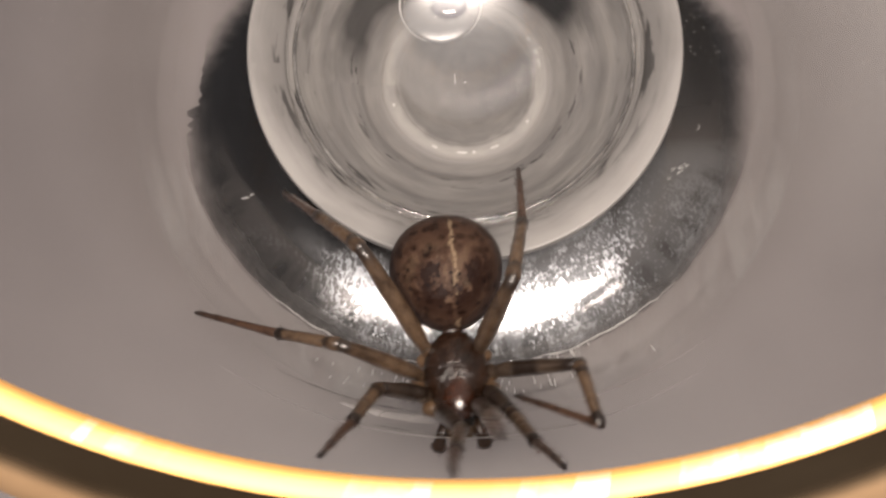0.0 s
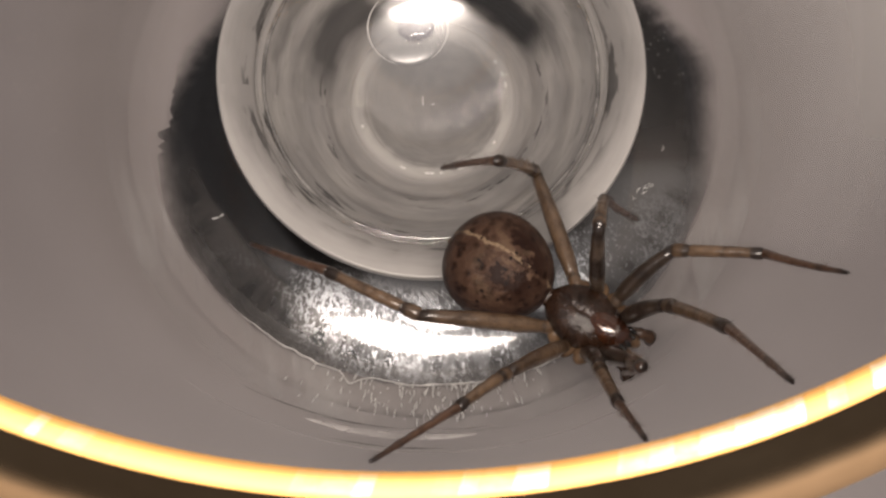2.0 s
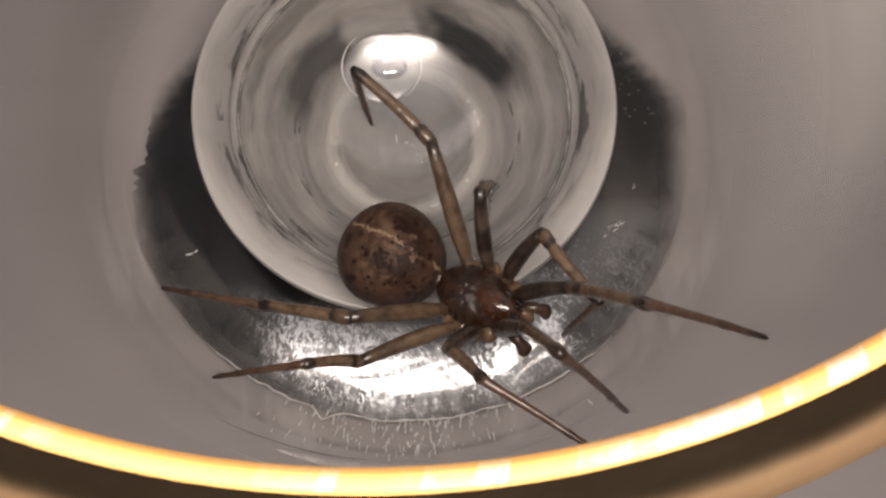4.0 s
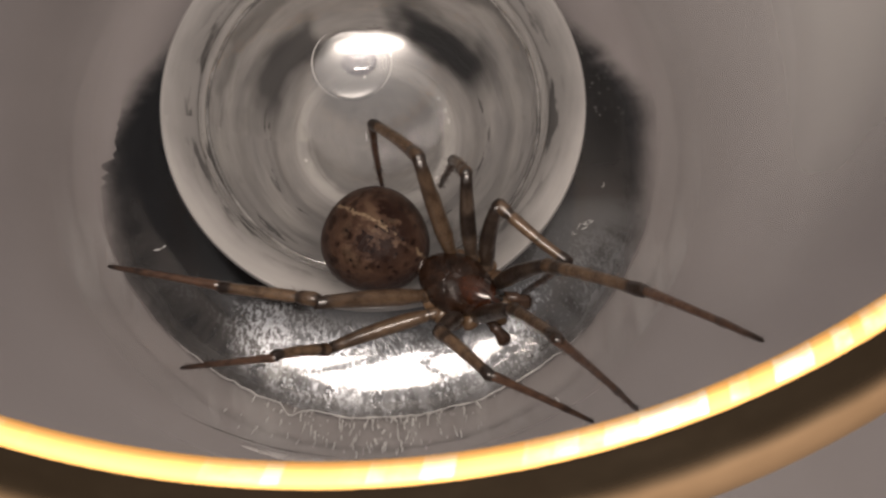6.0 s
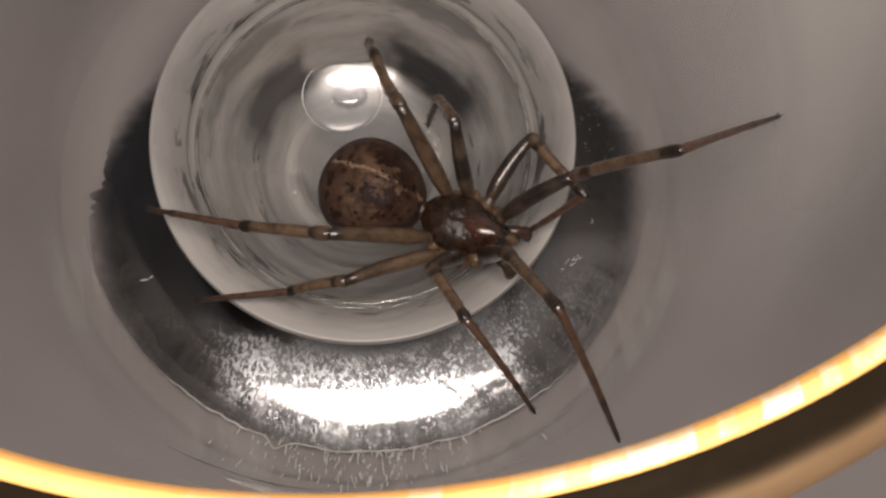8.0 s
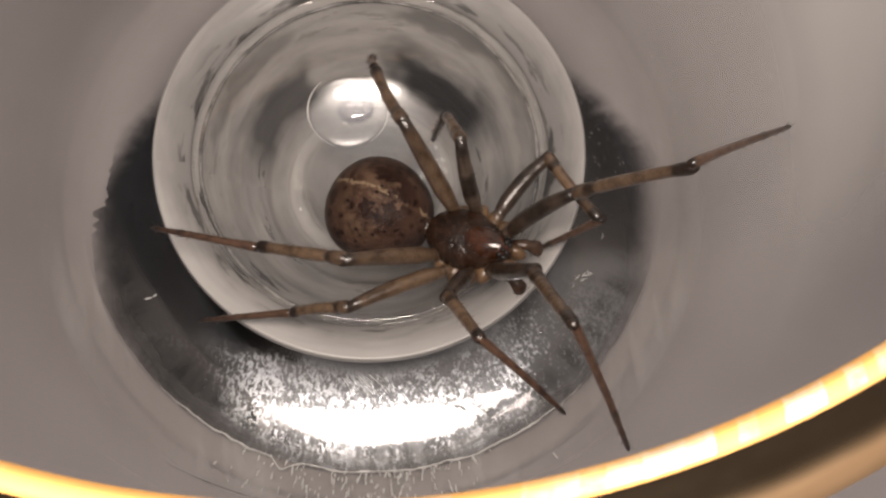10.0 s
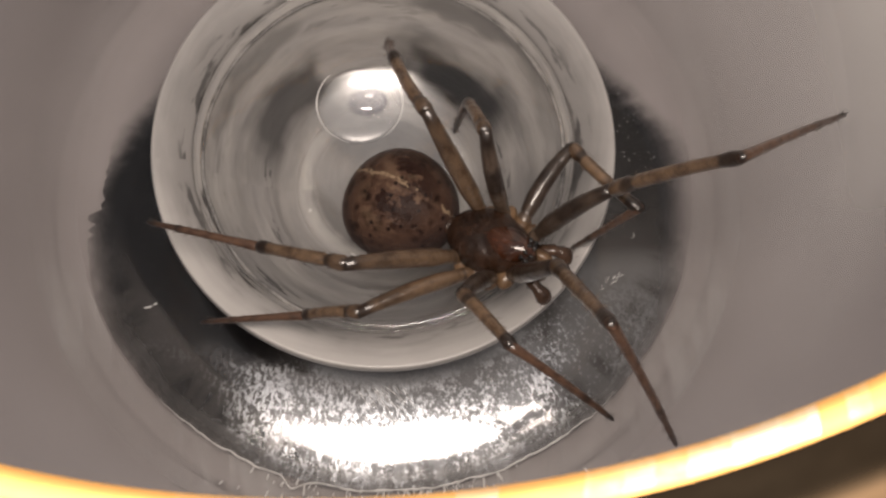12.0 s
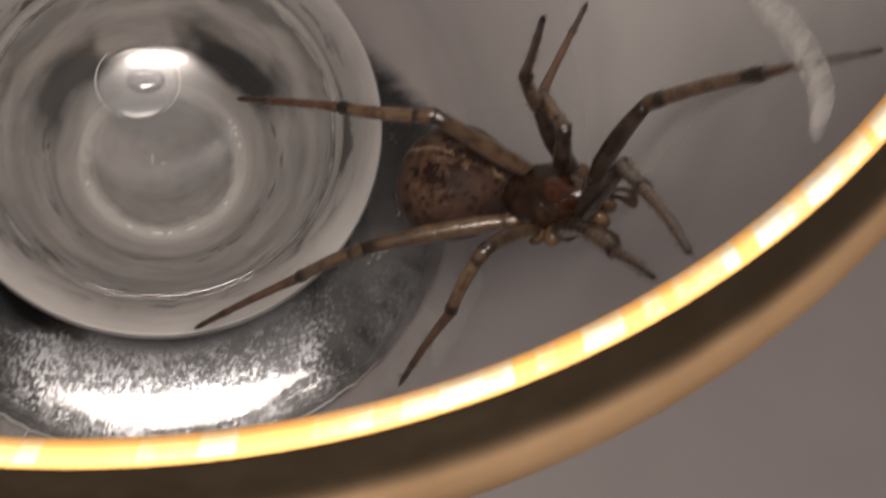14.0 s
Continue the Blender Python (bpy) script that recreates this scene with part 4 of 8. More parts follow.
def build_spider():
    def head(x, y, z):
        w = 1 - 0.40 * max(0.0, x) ** 1.2 - 0.06 * math.exp(-((x - 0.25) / 0.12) ** 2)
        fan = math.atan2(y, x + 0.25)
        out_ = math.hypot(y, x + 0.25)
        groove = (0.06 * math.exp(-(y / 0.12) ** 2) * math.exp(-((x + 0.25) / 0.3) ** 2) + 0.035 * math.cos(fan * 7) ** 8 * math.exp(-((out_ - 0.45) / 0.3) ** 2)) if z > 0 else 0
        return x, y * w, z * (1 + 0.22 * math.exp(-((x - 0.55) / 0.3) ** 2)) - groove

    def belly(x, y, z):
        return x, y * (1 - 0.10 * x), z * (1 + 0.05 * x)

    def brow(x, y, z):
        return x, y * (1 - 0.22 * max(0.0, x) ** 2) * (1 - 0.25 * max(0.0, -x) ** 1.5), z * (1 + 0.18 * x)

    thorax = part("cephalothorax", ellipsoid(1.54, 1.06, 0.78, at=(0.0, 0, 0), shape=head, u=64, v=40), M_CARAPACE, spider, "red-brown head and thorax with fine grooves")
    part("head_hump", ellipsoid(0.92, 0.54, 0.42, at=(0.66, 0, 0.50), shape=brow, u=40, v=24), M_HEAD, thorax, "glossy rust-brown hump of the head")
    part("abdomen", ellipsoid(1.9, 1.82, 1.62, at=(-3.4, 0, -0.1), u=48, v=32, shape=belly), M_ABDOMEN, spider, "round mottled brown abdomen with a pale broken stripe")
    part("waist", ellipsoid(0.62, 0.34, 0.32, at=(-1.6, 0, -0.05), u=16, v=10), M_CARAPACE, spider)
    part("spinneret", ellipsoid(0.3, 0.2, 0.2, at=(-5.1, 0, -0.5), u=12, v=8), M_JAW, spider)
    for s in (1, -1):
        part("jaw", ellipsoid(0.42, 0.24, 0.4, at=(1.5, 0.25 * s, -0.35), u=16, v=10), M_JAW, spider, "amber brown jaw")
        for x, y, z in ((1.56, 0.14, 0.62), (1.43, 0.13, 0.78), (1.50, 0.32, 0.60), (1.36, 0.31, 0.73)):
            part("eye", ellipsoid(0.085, 0.085, 0.085, at=(x, y * s, z), u=10, v=8), M_EYE, spider, "tiny glossy black eye")
        ob = part("pedipalp", tube(1.2, [(0, 0.15), (0.3, 0.20), (0.38, 0.17), (0.55, 0.22), (0.74, 0.27), (0.88, 0.22), (0.97, 0.13), (1, 0.06)], arch=0.32, hairs=26, seed=4), M_PALP, spider, "short feeler with a swollen dark tip")
        ob.matrix_basis = mm(1.3, 0.46 * s, -0.25, 0, 42, 20 * s)
    for side, s in (("L", 1), ("R", -1)):
        for k, (x, y) in enumerate(((0.85, 0.72), (0.42, 0.95), (-0.12, 1.0), (-0.68, 0.76)), 1):
            a, b, c = SEGMENTS[k]
            w = (1.18, 1.15, 1.1, 1.18)[k - 1]
            leg = part("leg", ellipsoid(0.30, 0.46, 0.28, at=(x, y * s, -0.28), u=18, v=12), M_JAW, spider, "pale amber hip of a banded leg")
            f = part("femur", tube(a, [(-0.02, 0.12 * w), (0.04, 0.19 * w), (0.11, 0.2 * w), (0.125, 0.17 * w), (0.15, 0.2 * w), (0.3, 0.25 * w), (0.6, 0.24 * w), (0.9, 0.19 * w), (1.02, 0.17 * w)], arch=0.14, hairs=60, seed=k),
                     (M_FEMUR_DARK, M_FEMUR_DARK, M_FEMUR_BANDED, M_FEMUR_PALE)[k - 1] if side == "L" else (M_FEMUR_DARK, M_FEMUR_DARK, M_FEMUR_PALE, M_FEMUR_PALE)[k - 1], leg)
            t = part("tibia", tube(b, [(-0.03, 0.14 * w), (0.03, 0.21 * w), (0.15, 0.20 * w), (0.195, 0.15 * w), (0.23, 0.18 * w), (0.6, 0.165 * w), (0.84, 0.155 * w), (0.93, 0.185 * w), (0.98, 0.17 * w), (1.02, 0.11 * w)],
                                  arch=0.08, hairs=80, seed=k + 9), M_TIBIA, leg)
            e = part("metatarsus", tube(c, [(-0.03, 0.12 * w), (0.03, 0.14 * w), (0.2, 0.115 * w), (0.64, 0.092 * w), (0.69, 0.108 * w), (0.74, 0.085 * w), (0.93, 0.07 * w), (0.98, 0.055 * w), (1, 0.02)],
                                       arch=0.06, hairs=80, seed=k + 17), M_META, leg)
            legs[side + str(k)] = (f, t, e)


build_spider()


def motions():
    walk(spider, [
        (0, mm(-1.22, -12.07, 3.56, -2.2, -0.4, -89.2)), (0.5, mm(2.12, -10.89, 2.56, -3.0, 3.2, -58.0)),
        (1, mm(4.08, -8.58, 2.13, 0.0, -1.5, -23.5)), (1.5, mm(1.74, -9.67, 2.22, 0.0, -2.7, -41.7)),
        (2, mm(4.42, -9.98, 2.48, -3.3, 0.3, -36.5)), (2.5, mm(1.35, -9.38, 2.04, 0.0, 1.4, -23.5)),
        (4.8, mm(2.19, -7.80, 2.78, 0.0, -13.9, -37.4)), (5, mm(2.19, -7.80, 2.78, 0.0, -13.9, -37.4)),
        (6.5, mm(2.57, -7.26, 2.42, -0.0, -8.1, -35.1)), (7, mm(2.07, -3.65, 2.71, 0.0, -17.1, -39.3)),
        (7.5, mm(2.83, -4.17, 1.51, -0.0, 3.8, -24.8)), (8, mm(3.24, -4.25, 1.98, -0.0, -3.8, -26.8)),
        (10.5, mm(3.09, -4.50, 2.61, 0.0, -14.2, -29.1)), (11, mm(3.08, -4.54, 2.65, 0.0, -15.0, -31.6)),
        (11.5, mm(3.18, -4.56, 2.72, 0.0, -16.0, -30.6)), (12, mm(3.09, -4.67, 2.80, 0.0, -17.3, -33.7)),
        (12.5, mm(3.28, -4.51, 2.04, 0.0, -4.3, -30.2)), (12.7, mm(3.45, -5.30, 2.25, 0.0, -7.4, -30.1)),
        (13, mm(4.95, -6.74, 1.81, -0.0, 4.6, -41.6)), (13.3, mm(7.18, -7.10, 3.78, -0.1, -15.7, -35.6)),
        (13.5, mm(7.87, -7.67, 5.42, -1.6, -24.1, -31.8)), (13.8, mm(10.46, -5.96, 5.36, -2.6, -6.3, -21.2)),
        (13.967, mm(11.04, -6.51, 9.23, -0.6, -37.0, -29.1)), (14, mm(11.04, -6.51, 9.23, -0.6, -37.0, -29.1)),
    ])
    walk(legs["L1"][0], [
        (0, mm(0.95, 0.62, -0.25, -0.0, -81.2, 10.1)), (0.167, mm(0.95, 0.62, -0.25, -35.3, -66.7, 46.5)),
        (0.333, mm(0.95, 0.62, -0.25, -42.4, -50.2, 54.7)), (0.5, mm(0.95, 0.62, -0.25, -45.0, -33.4, 58.6)),
        (1, mm(0.95, 0.62, -0.25, -53.7, -45.3, 72.2)), (1.167, mm(0.95, 0.62, -0.25, -48.9, -29.2, 64.4)),
        (1.333, mm(0.95, 0.62, -0.25, -46.9, -12.7, 58.9)), (1.5, mm(0.95, 0.62, -0.25, -46.5, 3.8, 54.0)),
        (1.625, mm(0.95, 0.62, -0.25, -46.2, -16.4, 50.9)), (1.750, mm(0.95, 0.62, -0.25, -44.5, -36.5, 47.1)),
        (1.875, mm(0.95, 0.62, -0.25, -39.6, -56.5, 40.5)), (2, mm(0.95, 0.62, -0.25, -19.9, -75.2, 19.2)),
        (2.5, mm(0.95, 0.62, -0.25, 5.9, -56.1, -8.6)), (3.650, mm(0.95, 0.62, -0.25, -5.7, -54.8, 5.4)),
        (4.8, mm(0.95, 0.62, -0.25, -15.9, -52.1, 18.2)), (5, mm(0.95, 0.62, -0.25, -15.9, -52.1, 18.2)),
        (6.5, mm(0.95, 0.62, -0.25, -19.1, -61.5, 21.9)), (6.6, mm(0.95, 0.62, -0.25, -23.8, -60.0, 27.4)),
        (6.7, mm(0.95, 0.62, -0.25, -28.1, -58.3, 32.3)), (6.8, mm(0.95, 0.62, -0.25, -31.8, -56.4, 36.7)),
        (6.9, mm(0.95, 0.62, -0.25, -35.1, -54.4, 40.8)), (7, mm(0.95, 0.62, -0.25, -38.0, -52.2, 44.4)),
        (7.250, mm(0.95, 0.62, -0.25, -32.9, -46.5, 37.6)), (7.5, mm(0.95, 0.62, -0.25, -29.1, -40.6, 32.2)),
        (8, mm(0.95, 0.62, -0.25, -34.1, -43.4, 39.6)), (10.5, mm(0.95, 0.62, -0.25, -27.1, -41.9, 29.4)),
        (11, mm(0.95, 0.62, -0.25, -30.1, -39.9, 33.8)), (11.5, mm(0.95, 0.62, -0.25, -26.7, -41.3, 28.7)),
        (12, mm(0.95, 0.62, -0.25, -30.5, -38.1, 34.6)), (12.5, mm(0.95, 0.62, -0.25, -38.8, -50.2, 46.5)),
        (12.7, mm(0.95, 0.62, -0.25, -41.3, -37.2, 50.1)), (12.8, mm(0.95, 0.62, -0.25, -44.4, -43.9, 54.8)),
        (12.9, mm(0.95, 0.62, -0.25, -48.8, -50.4, 60.7)), (13, mm(0.95, 0.62, -0.25, -55.0, -56.5, 68.5)),
        (13.150, mm(0.95, 0.62, -0.25, -25.1, -54.8, 32.6)), (13.3, mm(0.95, 0.62, -0.25, -4.2, -44.6, 5.5)),
        (13.4, mm(0.95, 0.62, -0.25, -15.5, -42.5, 21.9)), (13.5, mm(0.95, 0.62, -0.25, -25.2, -38.3, 36.7)),
        (13.650, mm(0.95, 0.62, -0.25, -33.8, -49.7, 49.1)), (13.8, mm(0.95, 0.62, -0.25, -49.4, -59.0, 68.2)),
        (13.967, mm(0.95, 0.62, -0.25, -23.2, -43.8, 35.3)), (14, mm(0.95, 0.62, -0.25, -23.2, -43.8, 35.3)),
    ])
    walk(legs["L1"][1], [
        (0, mm(1.51, 0.72, 3.41, 0.0, -82.3, -15.5)), (0.167, mm(1.96, 1.68, 3.15, -26.1, -78.6, 10.9)),
        (0.333, mm(2.32, 2.55, 2.59, -38.0, -73.8, 23.2)), (0.5, mm(2.56, 3.26, 1.79, -44.2, -68.5, 29.7)),
        (1, mm(1.75, 3.10, 2.38, -21.7, -54.0, 4.4)), (1.167, mm(2.34, 3.53, 1.55, -25.2, -55.4, 8.6)),
        (1.333, mm(2.82, 3.71, 0.57, -29.0, -56.7, 13.2)), (1.5, mm(3.12, 3.61, -0.50, -33.1, -57.8, 18.1)),
        (1.625, mm(3.19, 3.38, 0.79, -25.5, -62.3, 9.3)), (1.750, mm(2.97, 2.80, 1.95, -15.0, -66.1, -2.3)),
        (1.875, mm(2.51, 1.95, 2.83, -1.2, -68.8, -17.3)), (2, mm(1.84, 0.93, 3.33, 15.4, -69.9, -35.0)),
        (2.5, mm(2.99, 0.31, 2.82, 19.9, -71.9, -39.7)), (3.650, mm(3.07, 0.82, 2.77, -2.2, -60.6, -15.8)),
        (4.8, mm(3.11, 1.33, 2.67, -10.9, -47.3, -5.1)), (5, mm(3.11, 1.33, 2.67, -10.9, -47.3, -5.1)),
        (6.5, mm(2.59, 1.28, 3.00, -11.5, -47.4, -4.2)), (6.6, mm(2.60, 1.47, 2.95, -14.3, -44.4, -0.4)),
        (6.7, mm(2.60, 1.66, 2.90, -16.7, -41.2, 3.1)), (6.8, mm(2.59, 1.85, 2.83, -18.7, -38.0, 6.3)),
        (6.9, mm(2.58, 2.03, 2.76, -20.4, -34.7, 9.2)), (7, mm(2.57, 2.21, 2.67, -21.9, -31.4, 11.9)),
        (7.250, mm(2.97, 2.17, 2.44, -21.0, -47.9, 10.5)), (7.5, mm(3.33, 2.12, 2.16, -18.6, -64.5, 7.6)),
        (8, mm(3.02, 2.33, 2.29, -18.5, -56.8, 7.5)), (10.5, mm(3.35, 1.97, 2.22, -19.6, -44.1, 9.0)),
        (11, mm(3.31, 2.20, 2.12, -21.4, -42.9, 11.5)), (11.5, mm(3.39, 1.96, 2.19, -20.9, -40.7, 10.8)),
        (12, mm(3.35, 2.27, 2.03, -19.9, -41.8, 9.3)), (12.5, mm(2.58, 2.34, 2.59, -21.4, -51.2, 11.3)),
        (12.7, mm(2.84, 2.88, 1.99, -27.3, -47.5, 19.1)), (12.8, mm(2.49, 2.80, 2.32, -23.2, -53.9, 13.8)),
        (12.9, mm(2.10, 2.68, 2.60, -17.2, -60.0, 6.7)), (13, mm(1.70, 2.52, 2.83, -8.1, -65.5, -3.5)),
        (13.150, mm(2.74, 1.77, 2.78, 1.5, -56.7, -14.4)), (13.3, mm(3.57, 0.87, 2.35, 6.8, -47.3, -21.1)),
        (13.4, mm(3.48, 1.64, 2.25, -1.6, -45.2, -9.5)), (13.5, mm(3.28, 2.36, 2.04, -9.0, -42.0, 1.1)),
        (13.650, mm(2.52, 2.43, 2.57, -7.5, -52.6, -0.9)), (13.8, mm(1.66, 2.39, 2.92, -4.8, -63.2, -4.1)),
        (13.967, mm(3.13, 2.16, 2.31, -2.0, -34.6, -7.7)), (14, mm(3.13, 2.16, 2.31, -2.0, -34.6, -7.7)),
    ])
    walk(legs["L1"][2], [
        (0, mm(2.23, 0.52, 8.96, -0.0, -83.1, -20.4)), (0.167, mm(3.04, 1.89, 8.64, 7.4, -82.7, -27.9)),
        (0.333, mm(3.76, 3.17, 7.97, 14.0, -82.3, -34.6)), (0.5, mm(4.34, 4.27, 7.00, 19.8, -81.7, -40.4)),
        (1, mm(5.03, 3.35, 6.91, 37.6, -70.5, -58.6)), (1.167, mm(5.49, 4.01, 6.16, 25.0, -74.0, -45.5)),
        (1.333, mm(5.81, 4.41, 5.25, 6.8, -76.4, -26.7)), (1.5, mm(5.96, 4.53, 4.24, -15.6, -76.9, -3.6)),
        (1.625, mm(5.76, 3.80, 5.75, 1.4, -75.5, -21.1)), (1.750, mm(5.24, 2.71, 7.07, 14.4, -73.0, -34.6)),
        (1.875, mm(4.44, 1.35, 8.06, 23.7, -69.9, -44.4)), (2, mm(3.42, -0.17, 8.59, 30.3, -66.4, -51.5)),
        (2.5, mm(4.33, -0.80, 8.14, -2.0, -61.7, -15.9)), (3.650, mm(5.72, 0.07, 7.65, -5.5, -54.2, -11.7)),
        (4.8, mm(6.89, 0.99, 6.79, -7.8, -46.5, -8.8)), (5, mm(6.89, 0.99, 6.79, -7.8, -46.5, -8.8)),
        (6.5, mm(6.37, 1.00, 7.12, -3.0, -49.9, -15.2)), (6.6, mm(6.60, 1.45, 6.87, -14.8, -30.1, 2.8)),
        (6.7, mm(6.80, 1.89, 6.59, -18.8, -8.7, 14.4)), (6.8, mm(6.98, 2.33, 6.28, -18.4, 13.0, 24.7)),
        (6.9, mm(7.13, 2.77, 5.95, -13.3, 34.3, 37.1)), (7, mm(7.25, 3.19, 5.59, 1.2, 53.5, 57.6)),
        (7.250, mm(6.65, 2.85, 6.59, -0.3, 44.4, 55.6)), (7.5, mm(5.72, 2.43, 7.21, -1.2, 35.2, 54.2)),
        (8, mm(6.06, 2.73, 6.98, 0.4, 40.3, 56.7)), (10.5, mm(7.32, 2.60, 6.12, 10.5, 45.4, 71.7)),
        (11, mm(7.33, 3.02, 5.93, 12.3, 43.5, 74.1)), (11.5, mm(7.56, 2.75, 5.84, 13.1, 44.5, 75.3)),
        (12, mm(7.47, 2.95, 5.77, 15.3, 43.7, 78.5)), (12.5, mm(6.02, 3.02, 6.96, 4.4, 40.0, 62.2)),
        (12.7, mm(6.41, 4.12, 6.12, 8.8, 43.4, 68.8)), (12.8, mm(5.69, 3.59, 6.84, 0.3, 4.8, 49.4)),
        (12.9, mm(4.89, 3.00, 7.45, 4.9, -34.3, 32.4)), (13, mm(4.02, 2.38, 7.93, 43.6, -66.6, -14.8)),
        (13.150, mm(5.72, 1.00, 7.46, 61.0, -66.5, -33.7)), (13.3, mm(7.11, -0.49, 6.47, 76.7, -64.3, -51.0)),
        (13.4, mm(7.37, 0.99, 6.22, 64.3, -61.1, -37.0)), (13.5, mm(7.44, 2.44, 5.79, 54.9, -56.7, -26.0)),
        (13.650, mm(5.92, 2.38, 7.02, 62.3, -63.3, -34.6)), (13.8, mm(4.18, 2.21, 7.92, 74.6, -69.1, -48.0)),
        (13.967, mm(7.70, 1.54, 5.49, 52.0, -41.1, -21.4)), (14, mm(7.70, 1.54, 5.49, 52.0, -41.1, -21.4)),
    ])
    walk(legs["L2"][0], [
        (0, mm(0.45, 0.95, -0.25, -0.0, -68.1, 27.6)), (0.250, mm(0.45, 0.95, -0.25, -1.2, -77.8, 28.9)),
        (0.5, mm(0.45, 0.95, -0.25, -11.7, -87.5, 39.5)), (0.6, mm(0.45, 0.95, -0.25, -43.3, -83.3, 71.1)),
        (0.7, mm(0.45, 0.95, -0.25, -50.1, -78.8, 78.0)), (0.8, mm(0.45, 0.95, -0.25, -52.9, -74.1, 80.9)),
        (0.9, mm(0.45, 0.95, -0.25, -54.4, -69.5, 82.5)), (1, mm(0.45, 0.95, -0.25, -55.4, -64.8, 83.5)),
        (1.5, mm(0.45, 0.95, -0.25, -41.1, -46.8, 66.5)), (1.6, mm(0.45, 0.95, -0.25, -41.8, -45.2, 67.5)),
        (1.7, mm(0.45, 0.95, -0.25, -42.5, -43.5, 68.5)), (1.8, mm(0.45, 0.95, -0.25, -43.1, -41.9, 69.4)),
        (1.9, mm(0.45, 0.95, -0.25, -43.7, -40.3, 70.3)), (2, mm(0.45, 0.95, -0.25, -44.3, -38.7, 71.1)),
        (2.1, mm(0.45, 0.95, -0.25, -39.5, -41.0, 63.7)), (2.2, mm(0.45, 0.95, -0.25, -34.2, -42.9, 55.8)),
        (2.3, mm(0.45, 0.95, -0.25, -28.4, -44.2, 47.4)), (2.4, mm(0.45, 0.95, -0.25, -22.4, -44.9, 38.8)),
        (2.5, mm(0.45, 0.95, -0.25, -16.2, -44.9, 30.1)), (2.960, mm(0.45, 0.95, -0.25, -22.0, -48.6, 38.0)),
        (3.420, mm(0.45, 0.95, -0.25, -29.0, -51.8, 47.1)), (3.880, mm(0.45, 0.95, -0.25, -37.2, -54.1, 57.4)),
        (4.340, mm(0.45, 0.95, -0.25, -46.4, -55.5, 68.6)), (4.8, mm(0.45, 0.95, -0.25, -56.1, -55.9, 80.3)),
        (5, mm(0.45, 0.95, -0.25, -56.1, -55.9, 80.3)), (6.5, mm(0.45, 0.95, -0.25, -78.6, -54.5, 107.6)),
        (6.667, mm(0.45, 0.95, -0.25, -72.4, -39.6, 99.2)), (6.833, mm(0.45, 0.95, -0.25, -69.6, -24.3, 93.9)),
        (7, mm(0.45, 0.95, -0.25, -68.4, -8.9, 89.8)), (7.250, mm(0.45, 0.95, -0.25, -68.1, -20.8, 88.4)),
        (7.5, mm(0.45, 0.95, -0.25, -67.3, -32.7, 86.9)), (8, mm(0.45, 0.95, -0.25, -63.6, -16.8, 78.1)),
        (10.5, mm(0.45, 0.95, -0.25, -62.8, -4.6, 73.5)), (10.750, mm(0.45, 0.95, -0.25, -63.8, -3.0, 89.0)),
        (11, mm(0.45, 0.95, -0.25, -64.3, -1.1, 104.4)), (11.167, mm(0.45, 0.95, -0.25, -63.6, -19.7, 100.6)),
        (11.333, mm(0.45, 0.95, -0.25, -61.3, -38.2, 95.7)), (11.5, mm(0.45, 0.95, -0.25, -55.1, -56.4, 87.5)),
        (11.667, mm(0.45, 0.95, -0.25, -53.5, -40.5, 85.3)), (11.833, mm(0.45, 0.95, -0.25, -52.8, -24.6, 84.0)),
        (12, mm(0.45, 0.95, -0.25, -52.5, -8.6, 83.0)), (12.167, mm(0.45, 0.95, -0.25, -54.9, -20.3, 92.6)),
        (12.333, mm(0.45, 0.95, -0.25, -59.8, -31.4, 103.7)), (12.5, mm(0.45, 0.95, -0.25, -68.1, -41.3, 117.6)),
        (12.6, mm(0.45, 0.95, -0.25, -59.7, -24.7, 102.4)), (12.7, mm(0.45, 0.95, -0.25, -56.5, -7.0, 91.0)),
        (12.8, mm(0.45, 0.95, -0.25, -56.7, -19.1, 91.8)), (12.9, mm(0.45, 0.95, -0.25, -57.1, -31.1, 92.8)),
        (13, mm(0.45, 0.95, -0.25, -57.9, -43.1, 94.1)), (13.150, mm(0.45, 0.95, -0.25, -59.6, -30.5, 96.9)),
        (13.3, mm(0.45, 0.95, -0.25, -60.5, -17.9, 99.0)), (13.4, mm(0.45, 0.95, -0.25, -60.5, -33.5, 99.0)),
        (13.5, mm(0.45, 0.95, -0.25, -60.5, -49.1, 99.0)), (13.6, mm(0.45, 0.95, -0.25, -66.7, -45.1, 107.5)),
        (13.7, mm(0.45, 0.95, -0.25, -71.7, -40.5, 114.8)), (13.8, mm(0.45, 0.95, -0.25, -75.6, -35.5, 121.1)),
        (13.967, mm(0.45, 0.95, -0.25, -78.0, -77.7, 123.8)), (14, mm(0.45, 0.95, -0.25, -78.0, -77.7, 123.8)),
    ])
